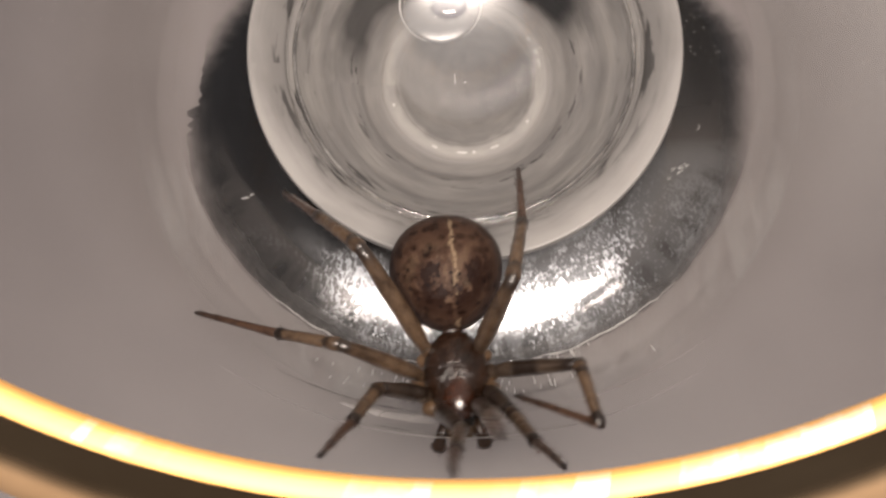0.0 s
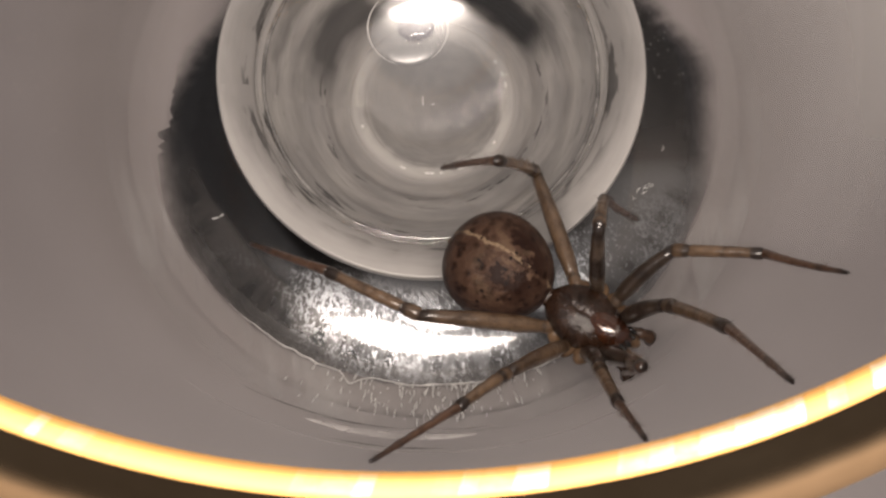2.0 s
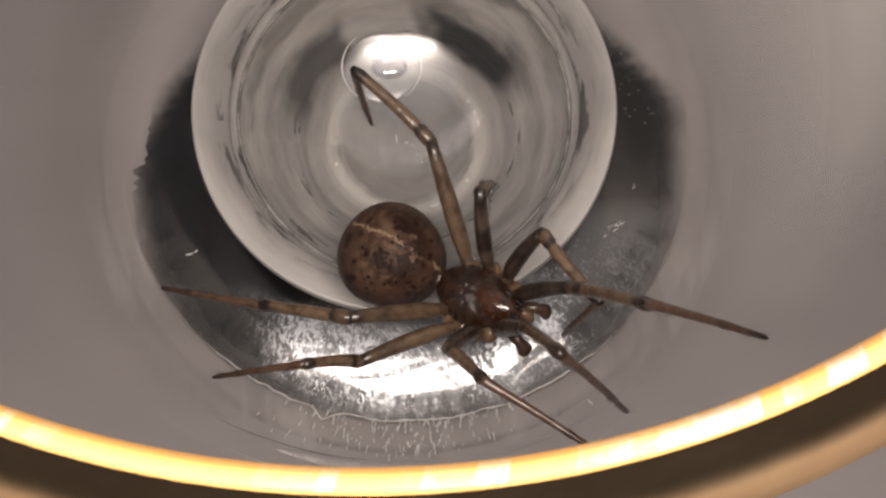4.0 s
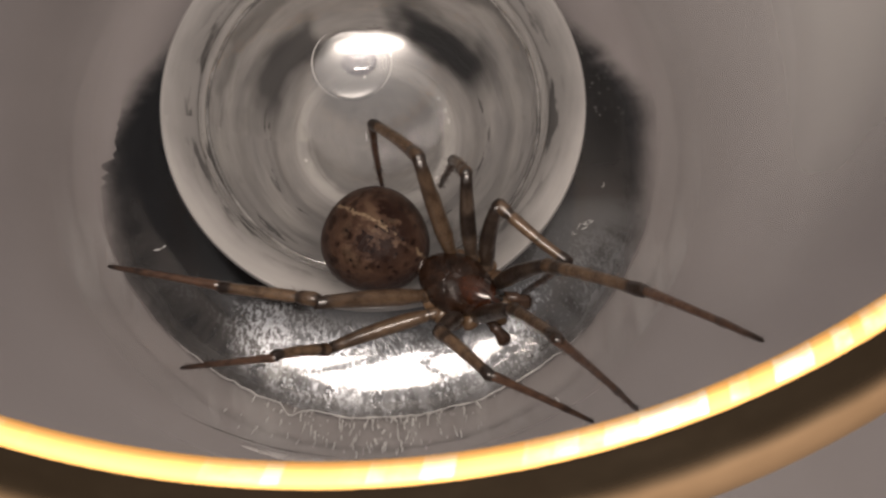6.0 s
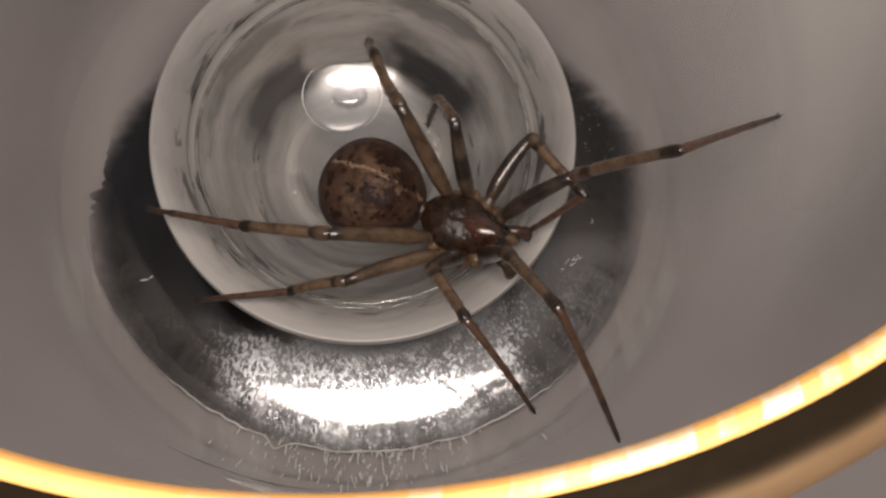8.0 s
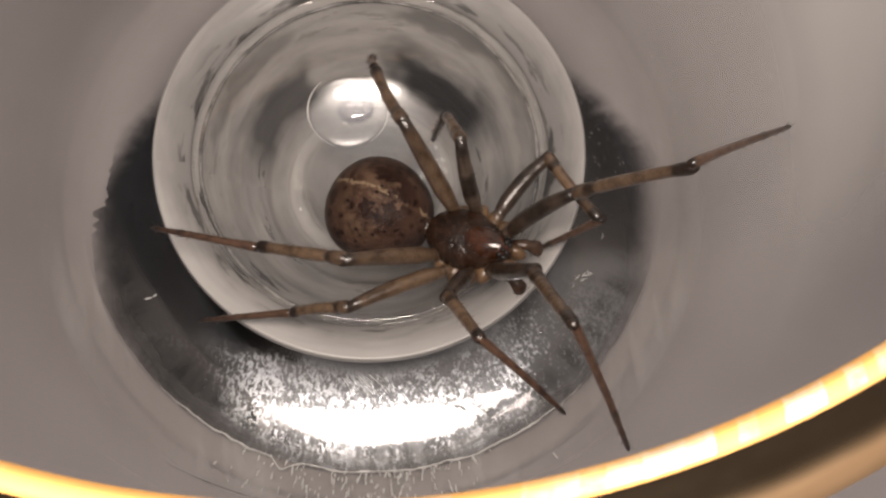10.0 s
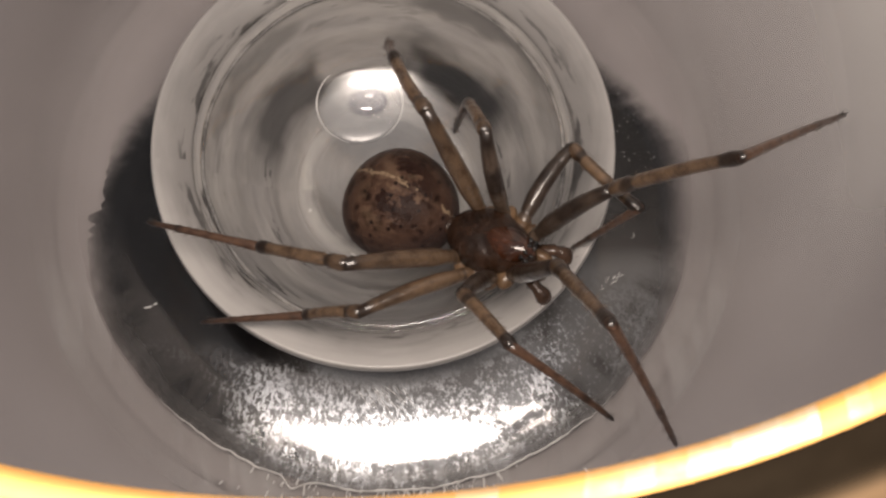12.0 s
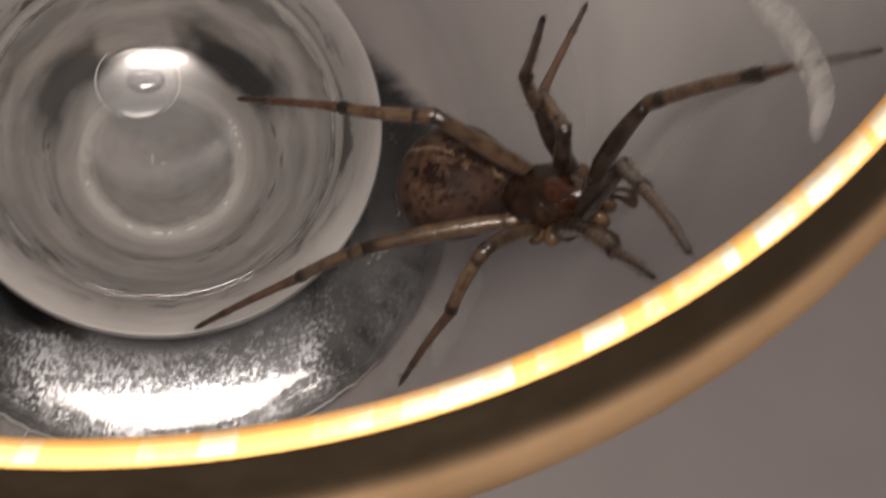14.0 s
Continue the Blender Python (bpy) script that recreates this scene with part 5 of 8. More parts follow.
    walk(legs["L2"][1], [
        (0, mm(1.41, 1.45, 2.44, -0.0, -65.8, 20.6)), (0.250, mm(0.99, 1.25, 2.58, 22.9, -55.7, -5.4)),
        (0.5, mm(0.55, 1.03, 2.65, 33.7, -42.6, -19.6)), (0.6, mm(0.56, 1.27, 2.63, 32.4, -51.6, -17.8)),
        (0.7, mm(0.57, 1.50, 2.59, 30.2, -60.5, -15.2)), (0.8, mm(0.58, 1.73, 2.54, 26.0, -69.4, -10.6)),
        (0.9, mm(0.58, 1.96, 2.47, 15.6, -77.9, 0.3)), (1, mm(0.59, 2.18, 2.37, -29.0, -84.6, 45.3)),
        (1.5, mm(1.24, 2.77, 1.86, 90.2, -73.8, -74.7)), (1.6, mm(1.23, 2.84, 1.81, 46.4, -72.0, -29.0)),
        (1.7, mm(1.22, 2.91, 1.75, 22.1, -63.1, -2.8)), (1.8, mm(1.21, 2.97, 1.69, 11.3, -51.7, 9.9)),
        (1.9, mm(1.20, 3.03, 1.63, 5.9, -39.5, 17.4)), (2, mm(1.18, 3.09, 1.56, 3.1, -27.0, 22.5)),
        (2.1, mm(1.42, 2.91, 1.65, 9.0, -38.3, 11.6)), (2.2, mm(1.64, 2.71, 1.72, 19.0, -48.1, -3.0)),
        (2.3, mm(1.86, 2.48, 1.77, 35.1, -55.4, -23.3)), (2.4, mm(2.05, 2.24, 1.80, 57.1, -58.1, -49.4)),
        (2.5, mm(2.23, 1.98, 1.80, 78.9, -55.2, -75.4)), (2.960, mm(1.96, 2.13, 1.93, 61.4, -41.6, -52.3)),
        (3.420, mm(1.67, 2.26, 2.03, 53.5, -25.1, -38.1)), (3.880, mm(1.37, 2.38, 2.10, 50.4, -7.6, -27.3)),
        (4.340, mm(1.05, 2.48, 2.14, 50.6, 10.2, -17.5)), (4.8, mm(0.72, 2.55, 2.15, 54.3, 27.6, -6.4)),
        (5, mm(0.72, 2.55, 2.15, 54.3, 27.6, -6.4)), (6.5, mm(-0.06, 2.56, 2.11, 53.2, 6.1, -10.0)),
        (6.667, mm(0.09, 3.16, 1.60, 52.9, 7.6, -12.7)), (6.833, mm(0.27, 3.59, 0.95, 52.5, 9.0, -15.5)),
        (7, mm(0.46, 3.81, 0.20, 52.0, 10.4, -18.3)), (7.250, mm(0.52, 3.66, 0.78, 51.9, -2.8, -19.6)),
        (7.5, mm(0.58, 3.39, 1.32, 52.1, -15.9, -20.9)), (8, mm(1.02, 3.67, 0.59, 54.5, -13.7, -30.2)),
        (10.5, mm(1.27, 3.72, -0.02, 54.6, -1.4, -30.7)), (10.750, mm(0.50, 3.85, -0.10, 53.9, -8.6, -23.4)),
        (11, mm(-0.27, 3.76, -0.20, 52.3, -15.7, -15.7)), (11.167, mm(-0.05, 3.63, 0.73, 51.5, 2.5, -8.7)),
        (11.333, mm(0.22, 3.22, 1.54, 53.0, 20.6, -1.5)), (11.5, mm(0.52, 2.55, 2.17, 57.6, 38.3, 7.7)),
        (11.667, mm(0.63, 3.15, 1.63, 51.6, 26.9, -3.2)), (11.833, mm(0.73, 3.57, 0.96, 48.4, 14.8, -12.1)),
        (12, mm(0.80, 3.80, 0.19, 47.2, 2.5, -20.0)), (12.167, mm(0.33, 3.67, 0.76, 47.2, -3.1, -9.6)),
        (12.333, mm(-0.14, 3.35, 1.26, 46.1, -8.6, 0.9)), (12.5, mm(-0.56, 2.88, 1.66, 44.0, -13.8, 11.7)),
        (12.6, mm(-0.12, 3.52, 0.96, 42.5, -30.3, 15.5)), (12.7, mm(0.40, 3.83, 0.10, 39.2, -46.6, 20.8)),
        (12.8, mm(0.36, 3.69, 0.70, 33.6, -26.3, 30.1)), (12.9, mm(0.33, 3.43, 1.25, 31.8, -5.6, 36.4)),
        (13, mm(0.30, 3.06, 1.73, 32.3, 15.2, 42.3)), (13.150, mm(0.15, 3.43, 1.22, 30.9, -0.6, 31.6)),
        (13.3, mm(0.02, 3.68, 0.64, 32.5, -16.3, 20.9)), (13.4, mm(0.07, 3.34, 1.35, 31.8, -23.0, 22.9)),
        (13.5, mm(0.15, 2.82, 1.94, 30.8, -29.8, 25.2)), (13.6, mm(-0.17, 2.90, 1.80, 27.6, -19.5, 32.9)),
        (13.7, mm(-0.47, 2.95, 1.63, 25.9, -8.9, 39.8)), (13.8, mm(-0.77, 2.97, 1.43, 25.5, 1.8, 46.2)),
        (13.967, mm(0.11, 1.46, 2.58, 78.9, -65.9, -30.2)), (14, mm(0.11, 1.46, 2.58, 78.9, -65.9, -30.2)),
    ])
    walk(legs["L2"][2], [
        (0, mm(2.56, 1.88, 5.18, -0.0, -77.2, 18.1)), (0.250, mm(2.67, 1.09, 5.06, 60.8, -70.9, -44.6)),
        (0.5, mm(2.63, 0.29, 4.68, 79.4, -56.0, -65.2)), (0.6, mm(2.33, 0.70, 4.98, 73.0, -29.3, -56.1)),
        (0.7, mm(1.99, 1.11, 5.21, 71.6, -2.2, -51.0)), (0.8, mm(1.61, 1.54, 5.35, 72.6, 24.9, -46.1)),
        (0.9, mm(1.21, 1.96, 5.40, 77.7, 51.8, -38.2)), (1, mm(0.79, 2.38, 5.36, 107.3, 76.4, -6.2)),
        (1.5, mm(1.46, 1.96, 4.74, -18.8, 86.1, -132.6)), (1.6, mm(2.04, 2.39, 4.66, 86.8, 60.8, -26.0)),
        (1.7, mm(2.58, 2.84, 4.42, 90.0, 30.4, -21.7)), (1.8, mm(3.04, 3.29, 4.04, 90.6, -0.1, -19.6)),
        (1.9, mm(3.40, 3.72, 3.54, 90.0, -30.5, -17.5)), (2, mm(3.65, 4.12, 2.93, 86.8, -60.9, -13.1)),
        (2.1, mm(3.73, 3.39, 3.51, 85.4, -31.7, -11.3)), (2.2, mm(3.64, 2.60, 3.96, 85.1, -2.4, -10.4)),
        (2.3, mm(3.42, 1.81, 4.24, 85.3, 26.8, -9.5)), (2.4, mm(3.08, 1.03, 4.34, 86.4, 56.1, -8.0)),
        (2.5, mm(2.66, 0.32, 4.26, 102.3, 85.1, 8.4)), (2.960, mm(3.33, 0.35, 3.92, -38.8, 87.2, -132.8)),
        (3.420, mm(3.81, 0.59, 3.30, -56.9, 80.1, -151.0)), (3.880, mm(4.01, 1.02, 2.50, -59.8, 72.9, -154.0)),
        (4.340, mm(3.86, 1.59, 1.61, -61.0, 65.6, -155.2)), (4.8, mm(3.36, 2.26, 0.76, -61.6, 58.4, -155.9)),
        (5, mm(3.36, 2.26, 0.76, -61.6, 58.4, -155.9)), (6.5, mm(2.88, 2.04, 1.79, -57.1, 68.2, -150.9)),
        (6.667, mm(2.99, 2.50, 1.20, -53.7, 59.3, -147.1)), (6.833, mm(3.12, 2.79, 0.48, -51.9, 50.4, -144.9)),
        (7, mm(3.26, 2.89, -0.34, -50.8, 41.4, -143.4)), (7.250, mm(3.35, 2.65, 0.93, -49.4, 51.7, -141.5)),
        (7.5, mm(3.28, 2.36, 2.14, -46.9, 61.9, -138.5)), (8, mm(3.54, 2.20, 1.29, -53.5, 56.9, -146.1)),
        (10.5, mm(3.85, 2.19, 0.05, -66.4, 49.3, -162.3)), (10.750, mm(3.22, 2.67, 0.35, -59.2, 55.9, -153.1)),
        (11, mm(2.51, 2.98, 0.62, -48.4, 61.4, -140.6)), (11.167, mm(2.91, 3.18, 0.60, -52.0, 60.5, -144.6)),
        (11.333, mm(3.03, 3.14, 0.49, -55.2, 59.4, -148.4)), (11.5, mm(2.85, 2.87, 0.31, -58.2, 58.2, -151.9)),
        (11.667, mm(3.30, 3.00, 0.28, -61.5, 56.2, -155.7)), (11.833, mm(3.56, 2.96, 0.19, -64.3, 54.1, -159.2)),
        (12, mm(3.62, 2.77, 0.06, -66.8, 51.9, -162.3)), (12.167, mm(3.28, 3.17, 0.92, -58.9, 63.4, -153.0)),
        (12.333, mm(2.83, 3.40, 1.71, -39.7, 73.6, -132.5)), (12.5, mm(2.29, 3.47, 2.38, 8.7, 78.1, -82.8)),
        (12.6, mm(2.38, 4.21, 2.48, 73.6, 88.1, -17.7)), (12.7, mm(2.33, 4.56, 2.28, 170.1, 79.1, 79.0)),
        (12.8, mm(2.69, 5.04, 2.03, 109.8, 39.1, 14.1)), (12.9, mm(2.73, 5.20, 1.54, 106.9, -7.0, 4.2)),
        (13, mm(2.44, 5.01, 0.95, 113.8, -52.8, -8.5)), (13.150, mm(2.70, 5.00, 1.25, 116.0, -43.5, -11.5)),
        (13.3, mm(2.71, 4.70, 1.48, 117.3, -34.1, -13.6)), (13.4, mm(2.61, 4.41, 2.53, 111.7, 17.6, 20.4)),
        (13.5, mm(2.51, 3.93, 3.43, 155.6, 58.6, 83.3)), (13.6, mm(2.21, 4.44, 2.80, 117.9, 26.6, 31.5)),
        (13.7, mm(1.80, 4.85, 2.10, 115.0, -14.6, 6.5)), (13.8, mm(1.31, 5.14, 1.34, 137.4, -51.9, -31.3)),
        (13.967, mm(1.17, 0.85, 5.32, 123.4, -55.8, -14.0)), (14, mm(1.17, 0.85, 5.32, 123.4, -55.8, -14.0)),
    ])
    walk(legs["L3"][0], [
        (0, mm(-0.15, 1.00, -0.25, -0.0, -49.0, 82.9)), (0.167, mm(-0.15, 1.00, -0.25, 1.5, -33.9, 80.6)),
        (0.333, mm(-0.15, 1.00, -0.25, 2.2, -18.8, 79.1)), (0.5, mm(-0.15, 1.00, -0.25, 2.4, -3.6, 77.8)),
        (0.6, mm(-0.15, 1.00, -0.25, 1.8, -17.1, 81.5)), (0.7, mm(-0.15, 1.00, -0.25, 0.1, -30.5, 85.7)),
        (0.8, mm(-0.15, 1.00, -0.25, -3.3, -43.7, 91.3)), (0.9, mm(-0.15, 1.00, -0.25, -10.1, -56.4, 100.0)),
        (1, mm(-0.15, 1.00, -0.25, -25.2, -68.0, 117.0)), (1.1, mm(-0.15, 1.00, -0.25, -31.4, -54.6, 124.1)),
        (1.2, mm(-0.15, 1.00, -0.25, -34.0, -41.1, 127.5)), (1.3, mm(-0.15, 1.00, -0.25, -35.3, -27.4, 129.8)),
        (1.4, mm(-0.15, 1.00, -0.25, -36.0, -13.7, 131.6)), (1.5, mm(-0.15, 1.00, -0.25, -36.1, -0.1, 133.1)),
        (1.6, mm(-0.15, 1.00, -0.25, -36.2, -13.8, 133.6)), (1.7, mm(-0.15, 1.00, -0.25, -36.4, -27.6, 134.1)),
        (1.8, mm(-0.15, 1.00, -0.25, -36.8, -41.4, 134.8)), (1.9, mm(-0.15, 1.00, -0.25, -37.6, -55.1, 135.9)),
        (2, mm(-0.15, 1.00, -0.25, -39.5, -68.9, 138.1)), (2.250, mm(-0.15, 1.00, -0.25, -38.9, -70.3, 137.4)),
        (2.5, mm(-0.15, 1.00, -0.25, -38.1, -71.6, 136.6)), (3.267, mm(-0.15, 1.00, -0.25, -27.2, -69.8, 125.0)),
        (4.033, mm(-0.15, 1.00, -0.25, -18.5, -67.4, 115.6)), (4.8, mm(-0.15, 1.00, -0.25, -11.6, -64.6, 108.1)),
        (5, mm(-0.15, 1.00, -0.25, -11.6, -64.6, 108.1)), (6.5, mm(-0.15, 1.00, -0.25, -21.0, -63.1, 118.5)),
        (7, mm(-0.15, 1.00, -0.25, 16.0, -75.7, 79.4)), (7.250, mm(-0.15, 1.00, -0.25, -18.9, -71.7, 115.7)),
        (7.5, mm(-0.15, 1.00, -0.25, -36.8, -63.8, 134.9)), (8, mm(-0.15, 1.00, -0.25, -31.8, -66.4, 129.5)),
        (10.5, mm(-0.15, 1.00, -0.25, -9.2, -75.7, 105.7)), (11, mm(-0.15, 1.00, -0.25, -13.2, -72.8, 109.8)),
        (11.5, mm(-0.15, 1.00, -0.25, -11.2, -73.7, 107.7)), (12, mm(-0.15, 1.00, -0.25, -7.1, -76.9, 103.5)),
        (12.5, mm(-0.15, 1.00, -0.25, -34.9, -62.0, 132.9)), (12.6, mm(-0.15, 1.00, -0.25, -35.1, -65.4, 133.1)),
        (12.7, mm(-0.15, 1.00, -0.25, -35.3, -68.7, 133.3)), (12.850, mm(-0.15, 1.00, -0.25, -33.4, -66.1, 131.2)),
        (13, mm(-0.15, 1.00, -0.25, -31.8, -63.4, 129.5)), (13.1, mm(-0.15, 1.00, -0.25, -28.2, -66.6, 125.5)),
        (13.2, mm(-0.15, 1.00, -0.25, -23.5, -69.5, 120.5)), (13.3, mm(-0.15, 1.00, -0.25, -17.2, -72.3, 113.8)),
        (13.4, mm(-0.15, 1.00, -0.25, -7.6, -69.1, 103.6)), (13.5, mm(-0.15, 1.00, -0.25, -0.8, -65.4, 96.3)),
        (13.6, mm(-0.15, 1.00, -0.25, -18.0, -63.2, 115.3)), (13.7, mm(-0.15, 1.00, -0.25, -31.4, -59.0, 130.6)),
        (13.8, mm(-0.15, 1.00, -0.25, -41.0, -53.4, 142.1)), (13.967, mm(-0.15, 1.00, -0.25, 113.7, -62.0, -16.4)),
        (14, mm(-0.15, 1.00, -0.25, 113.7, -62.0, -16.4)),
    ])
    walk(legs["L3"][1], [
        (0, mm(0.18, 3.60, 2.77, 0.0, -38.7, 6.3)), (0.167, mm(0.39, 4.28, 1.98, 14.7, -49.5, -14.7)),
        (0.333, mm(0.57, 4.72, 1.04, 37.9, -54.9, -43.7)), (0.5, mm(0.69, 4.90, 0.00, 63.1, -52.4, -74.7)),
        (0.6, mm(0.42, 4.78, 0.92, 23.2, -47.1, -24.0)), (0.7, mm(0.11, 4.44, 1.78, 3.6, -26.3, 7.9)),
        (0.8, mm(-0.21, 3.89, 2.51, -1.6, -0.8, 28.9)), (0.9, mm(-0.53, 3.18, 3.08, 2.9, 24.7, 49.7)),
        (1, mm(-0.83, 2.33, 3.46, 21.3, 46.1, 80.5)), (1.1, mm(-1.45, 2.92, 3.01, 19.7, 16.5, 77.4)),
        (1.2, mm(-1.99, 3.39, 2.38, 19.6, -13.2, 75.3)), (1.3, mm(-2.42, 3.73, 1.59, 21.0, -42.8, 72.4)),
        (1.4, mm(-2.73, 3.91, 0.70, 28.9, -72.2, 63.4)), (1.5, mm(-2.88, 3.92, -0.25, 177.1, -77.0, -85.9)),
        (1.6, mm(-2.83, 3.81, 0.71, -27.4, -71.3, 117.8)), (1.7, mm(-2.62, 3.54, 1.60, -21.6, -40.5, 110.9)),
        (1.8, mm(-2.26, 3.13, 2.39, -20.6, -9.6, 108.7)), (1.9, mm(-1.79, 2.59, 3.03, -20.8, 21.4, 106.9)),
        (2, mm(-1.22, 1.96, 3.48, -22.6, 52.3, 104.0)), (2.250, mm(-1.14, 1.91, 3.52, -49.1, 55.3, 71.5)),
        (2.5, mm(-1.06, 1.87, 3.55, -73.5, 49.5, 41.0)), (3.267, mm(-0.94, 2.13, 3.50, -48.4, 62.3, 70.9)),
        (4.033, mm(-0.81, 2.38, 3.44, -6.7, 63.5, 117.3)), (4.8, mm(-0.68, 2.63, 3.36, 21.8, 52.0, 150.5)),
        (5, mm(-0.68, 2.63, 3.36, 21.8, 52.0, 150.5)), (6.5, mm(-1.01, 2.59, 3.32, 20.5, 57.6, 148.9)),
        (7, mm(0.03, 1.97, 3.63, 27.5, 62.8, 157.0)), (7.250, mm(-0.69, 2.13, 3.55, 8.3, 55.6, 134.8)),
        (7.5, mm(-1.40, 2.25, 3.34, -2.9, 45.7, 120.4)), (8, mm(-1.17, 2.24, 3.41, 7.6, 48.0, 134.7)),
        (10.5, mm(-0.42, 1.95, 3.63, 11.9, 39.8, 140.8)), (11, mm(-0.55, 2.11, 3.57, 13.6, 39.1, 143.6)),
        (11.5, mm(-0.49, 2.07, 3.59, 14.9, 39.2, 145.6)), (12, mm(-0.36, 1.88, 3.65, 13.9, 33.4, 143.9)),
        (12.5, mm(-1.43, 2.37, 3.28, 9.0, 45.3, 136.2)), (12.6, mm(-1.29, 2.22, 3.39, 8.6, 56.7, 135.8)),
        (12.7, mm(-1.15, 2.06, 3.48, 7.8, 68.1, 134.9)), (12.850, mm(-1.22, 2.22, 3.41, -21.4, 55.1, 102.1)),
        (13, mm(-1.29, 2.38, 3.33, -32.2, 37.9, 87.4)), (13.1, mm(-1.07, 2.30, 3.42, -19.7, 42.0, 106.8)),
        (13.2, mm(-0.86, 2.21, 3.50, -5.6, 42.6, 127.6)), (13.3, mm(-0.64, 2.11, 3.56, 7.6, 39.4, 147.6)),
        (13.4, mm(-0.49, 2.39, 3.49, -9.6, 39.0, 120.7)), (13.5, mm(-0.33, 2.66, 3.39, -24.1, 32.7, 96.2)),
        (13.6, mm(-0.92, 2.63, 3.32, -2.0, 25.3, 139.9)), (13.7, mm(-1.49, 2.56, 3.18, 8.4, 7.2, 175.7)),
        (13.8, mm(-2.03, 2.47, 2.96, 6.6, -13.3, -151.3)), (13.967, mm(1.65, 0.47, 3.28, 1.6, 20.2, 139.0)),
        (14, mm(1.65, 0.47, 3.28, 1.6, 20.2, 139.0)),
    ])
    walk(legs["L3"][2], [
        (0, mm(2.12, 3.82, 4.33, 0.0, 48.8, -120.9)), (0.167, mm(1.96, 3.86, 3.88, -1.4, 57.6, -122.7)),
        (0.333, mm(1.61, 3.73, 3.08, -4.0, 66.4, -125.6)), (0.5, mm(1.09, 3.43, 1.98, -9.7, 75.0, -131.6)),
        (0.6, mm(1.97, 4.09, 2.76, -6.4, 80.3, -128.3)), (0.7, mm(2.33, 4.75, 2.89, 4.7, 85.5, -117.1)),
        (0.8, mm(1.97, 5.10, 2.55, 110.6, 88.1, -11.1)), (0.9, mm(0.93, 4.91, 2.04, 150.7, 83.3, 29.1)),
        (1, mm(-0.54, 4.04, 1.66, 156.7, 78.0, 35.1)), (1.1, mm(-0.92, 5.26, 2.30, 145.0, 78.6, 23.2)),
        (1.2, mm(-1.37, 5.75, 2.95, 132.5, 78.7, 10.5)), (1.3, mm(-1.87, 5.48, 3.29, 120.5, 78.3, -1.8)),
        (1.4, mm(-2.39, 4.59, 3.08, 109.8, 77.3, -12.7)), (1.5, mm(-2.84, 3.36, 2.19, 100.9, 76.0, -21.9)),
        (1.6, mm(-3.20, 4.52, 3.08, 118.0, 75.4, -4.2)), (1.7, mm(-3.30, 5.32, 3.23, 132.6, 73.7, 10.9)),
        (1.8, mm(-3.06, 5.46, 2.81, 143.8, 71.1, 22.6)), (1.9, mm(-2.47, 4.82, 2.12, 152.0, 67.9, 31.3)),
        (2, mm(-1.59, 3.44, 1.50, 157.9, 64.4, 37.9)), (2.250, mm(-0.69, 3.26, 1.46, 153.3, 70.2, 32.9)),
        (2.5, mm(0.16, 2.93, 1.64, 145.0, 75.7, 24.1)), (3.267, mm(-0.56, 3.23, 1.29, 166.5, 87.0, 45.8)),
        (4.033, mm(-1.33, 3.38, 1.21, -49.5, 81.1, -170.0)), (4.8, mm(-2.02, 3.39, 1.39, -44.5, 69.6, -164.9)),
        (5, mm(-2.02, 3.39, 1.39, -44.5, 69.6, -164.9)), (6.5, mm(-2.16, 3.28, 1.21, -61.5, 74.8, 177.3)),
        (7, mm(-1.02, 2.42, 1.40, -54.7, 72.1, -175.6)), (7.250, mm(-1.69, 3.13, 1.49, -58.0, 81.5, -179.1)),
        (7.5, mm(-2.28, 3.76, 1.55, 174.6, 88.7, 53.6)), (8, mm(-2.34, 3.43, 1.56, -74.8, 80.4, 164.3)),
        (10.5, mm(-1.91, 3.16, 2.03, -71.9, 68.1, 167.3)), (11, mm(-2.11, 3.26, 2.00, -68.8, 67.7, 170.5)),
        (11.5, mm(-2.09, 3.17, 2.01, -68.2, 67.1, 171.2)), (12, mm(-2.05, 3.11, 2.27, -68.8, 64.7, 170.6)),
        (12.5, mm(-2.70, 3.59, 1.51, -81.1, 79.3, 157.8)), (12.6, mm(-2.27, 3.17, 1.30, -65.5, 80.5, 173.6)),
        (12.7, mm(-1.81, 2.72, 1.16, -47.4, 80.7, -168.1)), (12.850, mm(-1.52, 3.62, 1.36, 66.6, 86.7, -53.8)),
        (13, mm(-1.20, 4.35, 1.79, 105.7, 76.6, -14.5)), (13.1, mm(-1.61, 4.07, 1.75, 72.7, 86.6, -47.7)),
        (13.2, mm(-1.98, 3.66, 1.81, -48.3, 81.5, -168.9)), (13.3, mm(-2.27, 3.14, 1.97, -57.0, 70.9, -177.9)),
        (13.4, mm(-1.48, 4.06, 1.91, -113.7, 63.2, 121.5)), (13.5, mm(-0.56, 4.75, 2.03, -132.7, 43.7, 98.4)),
        (13.6, mm(-2.65, 4.09, 2.25, -127.4, 52.4, 105.5)), (13.7, mm(-3.96, 2.75, 2.86, -118.6, 60.6, 115.9)),
        (13.8, mm(-4.17, 1.30, 3.54, -103.6, 67.4, 132.6)), (13.967, mm(-0.12, 2.01, 2.42, -130.5, 11.9, 95.9)),
        (14, mm(-0.12, 2.01, 2.42, -130.5, 11.9, 95.9)),
    ])
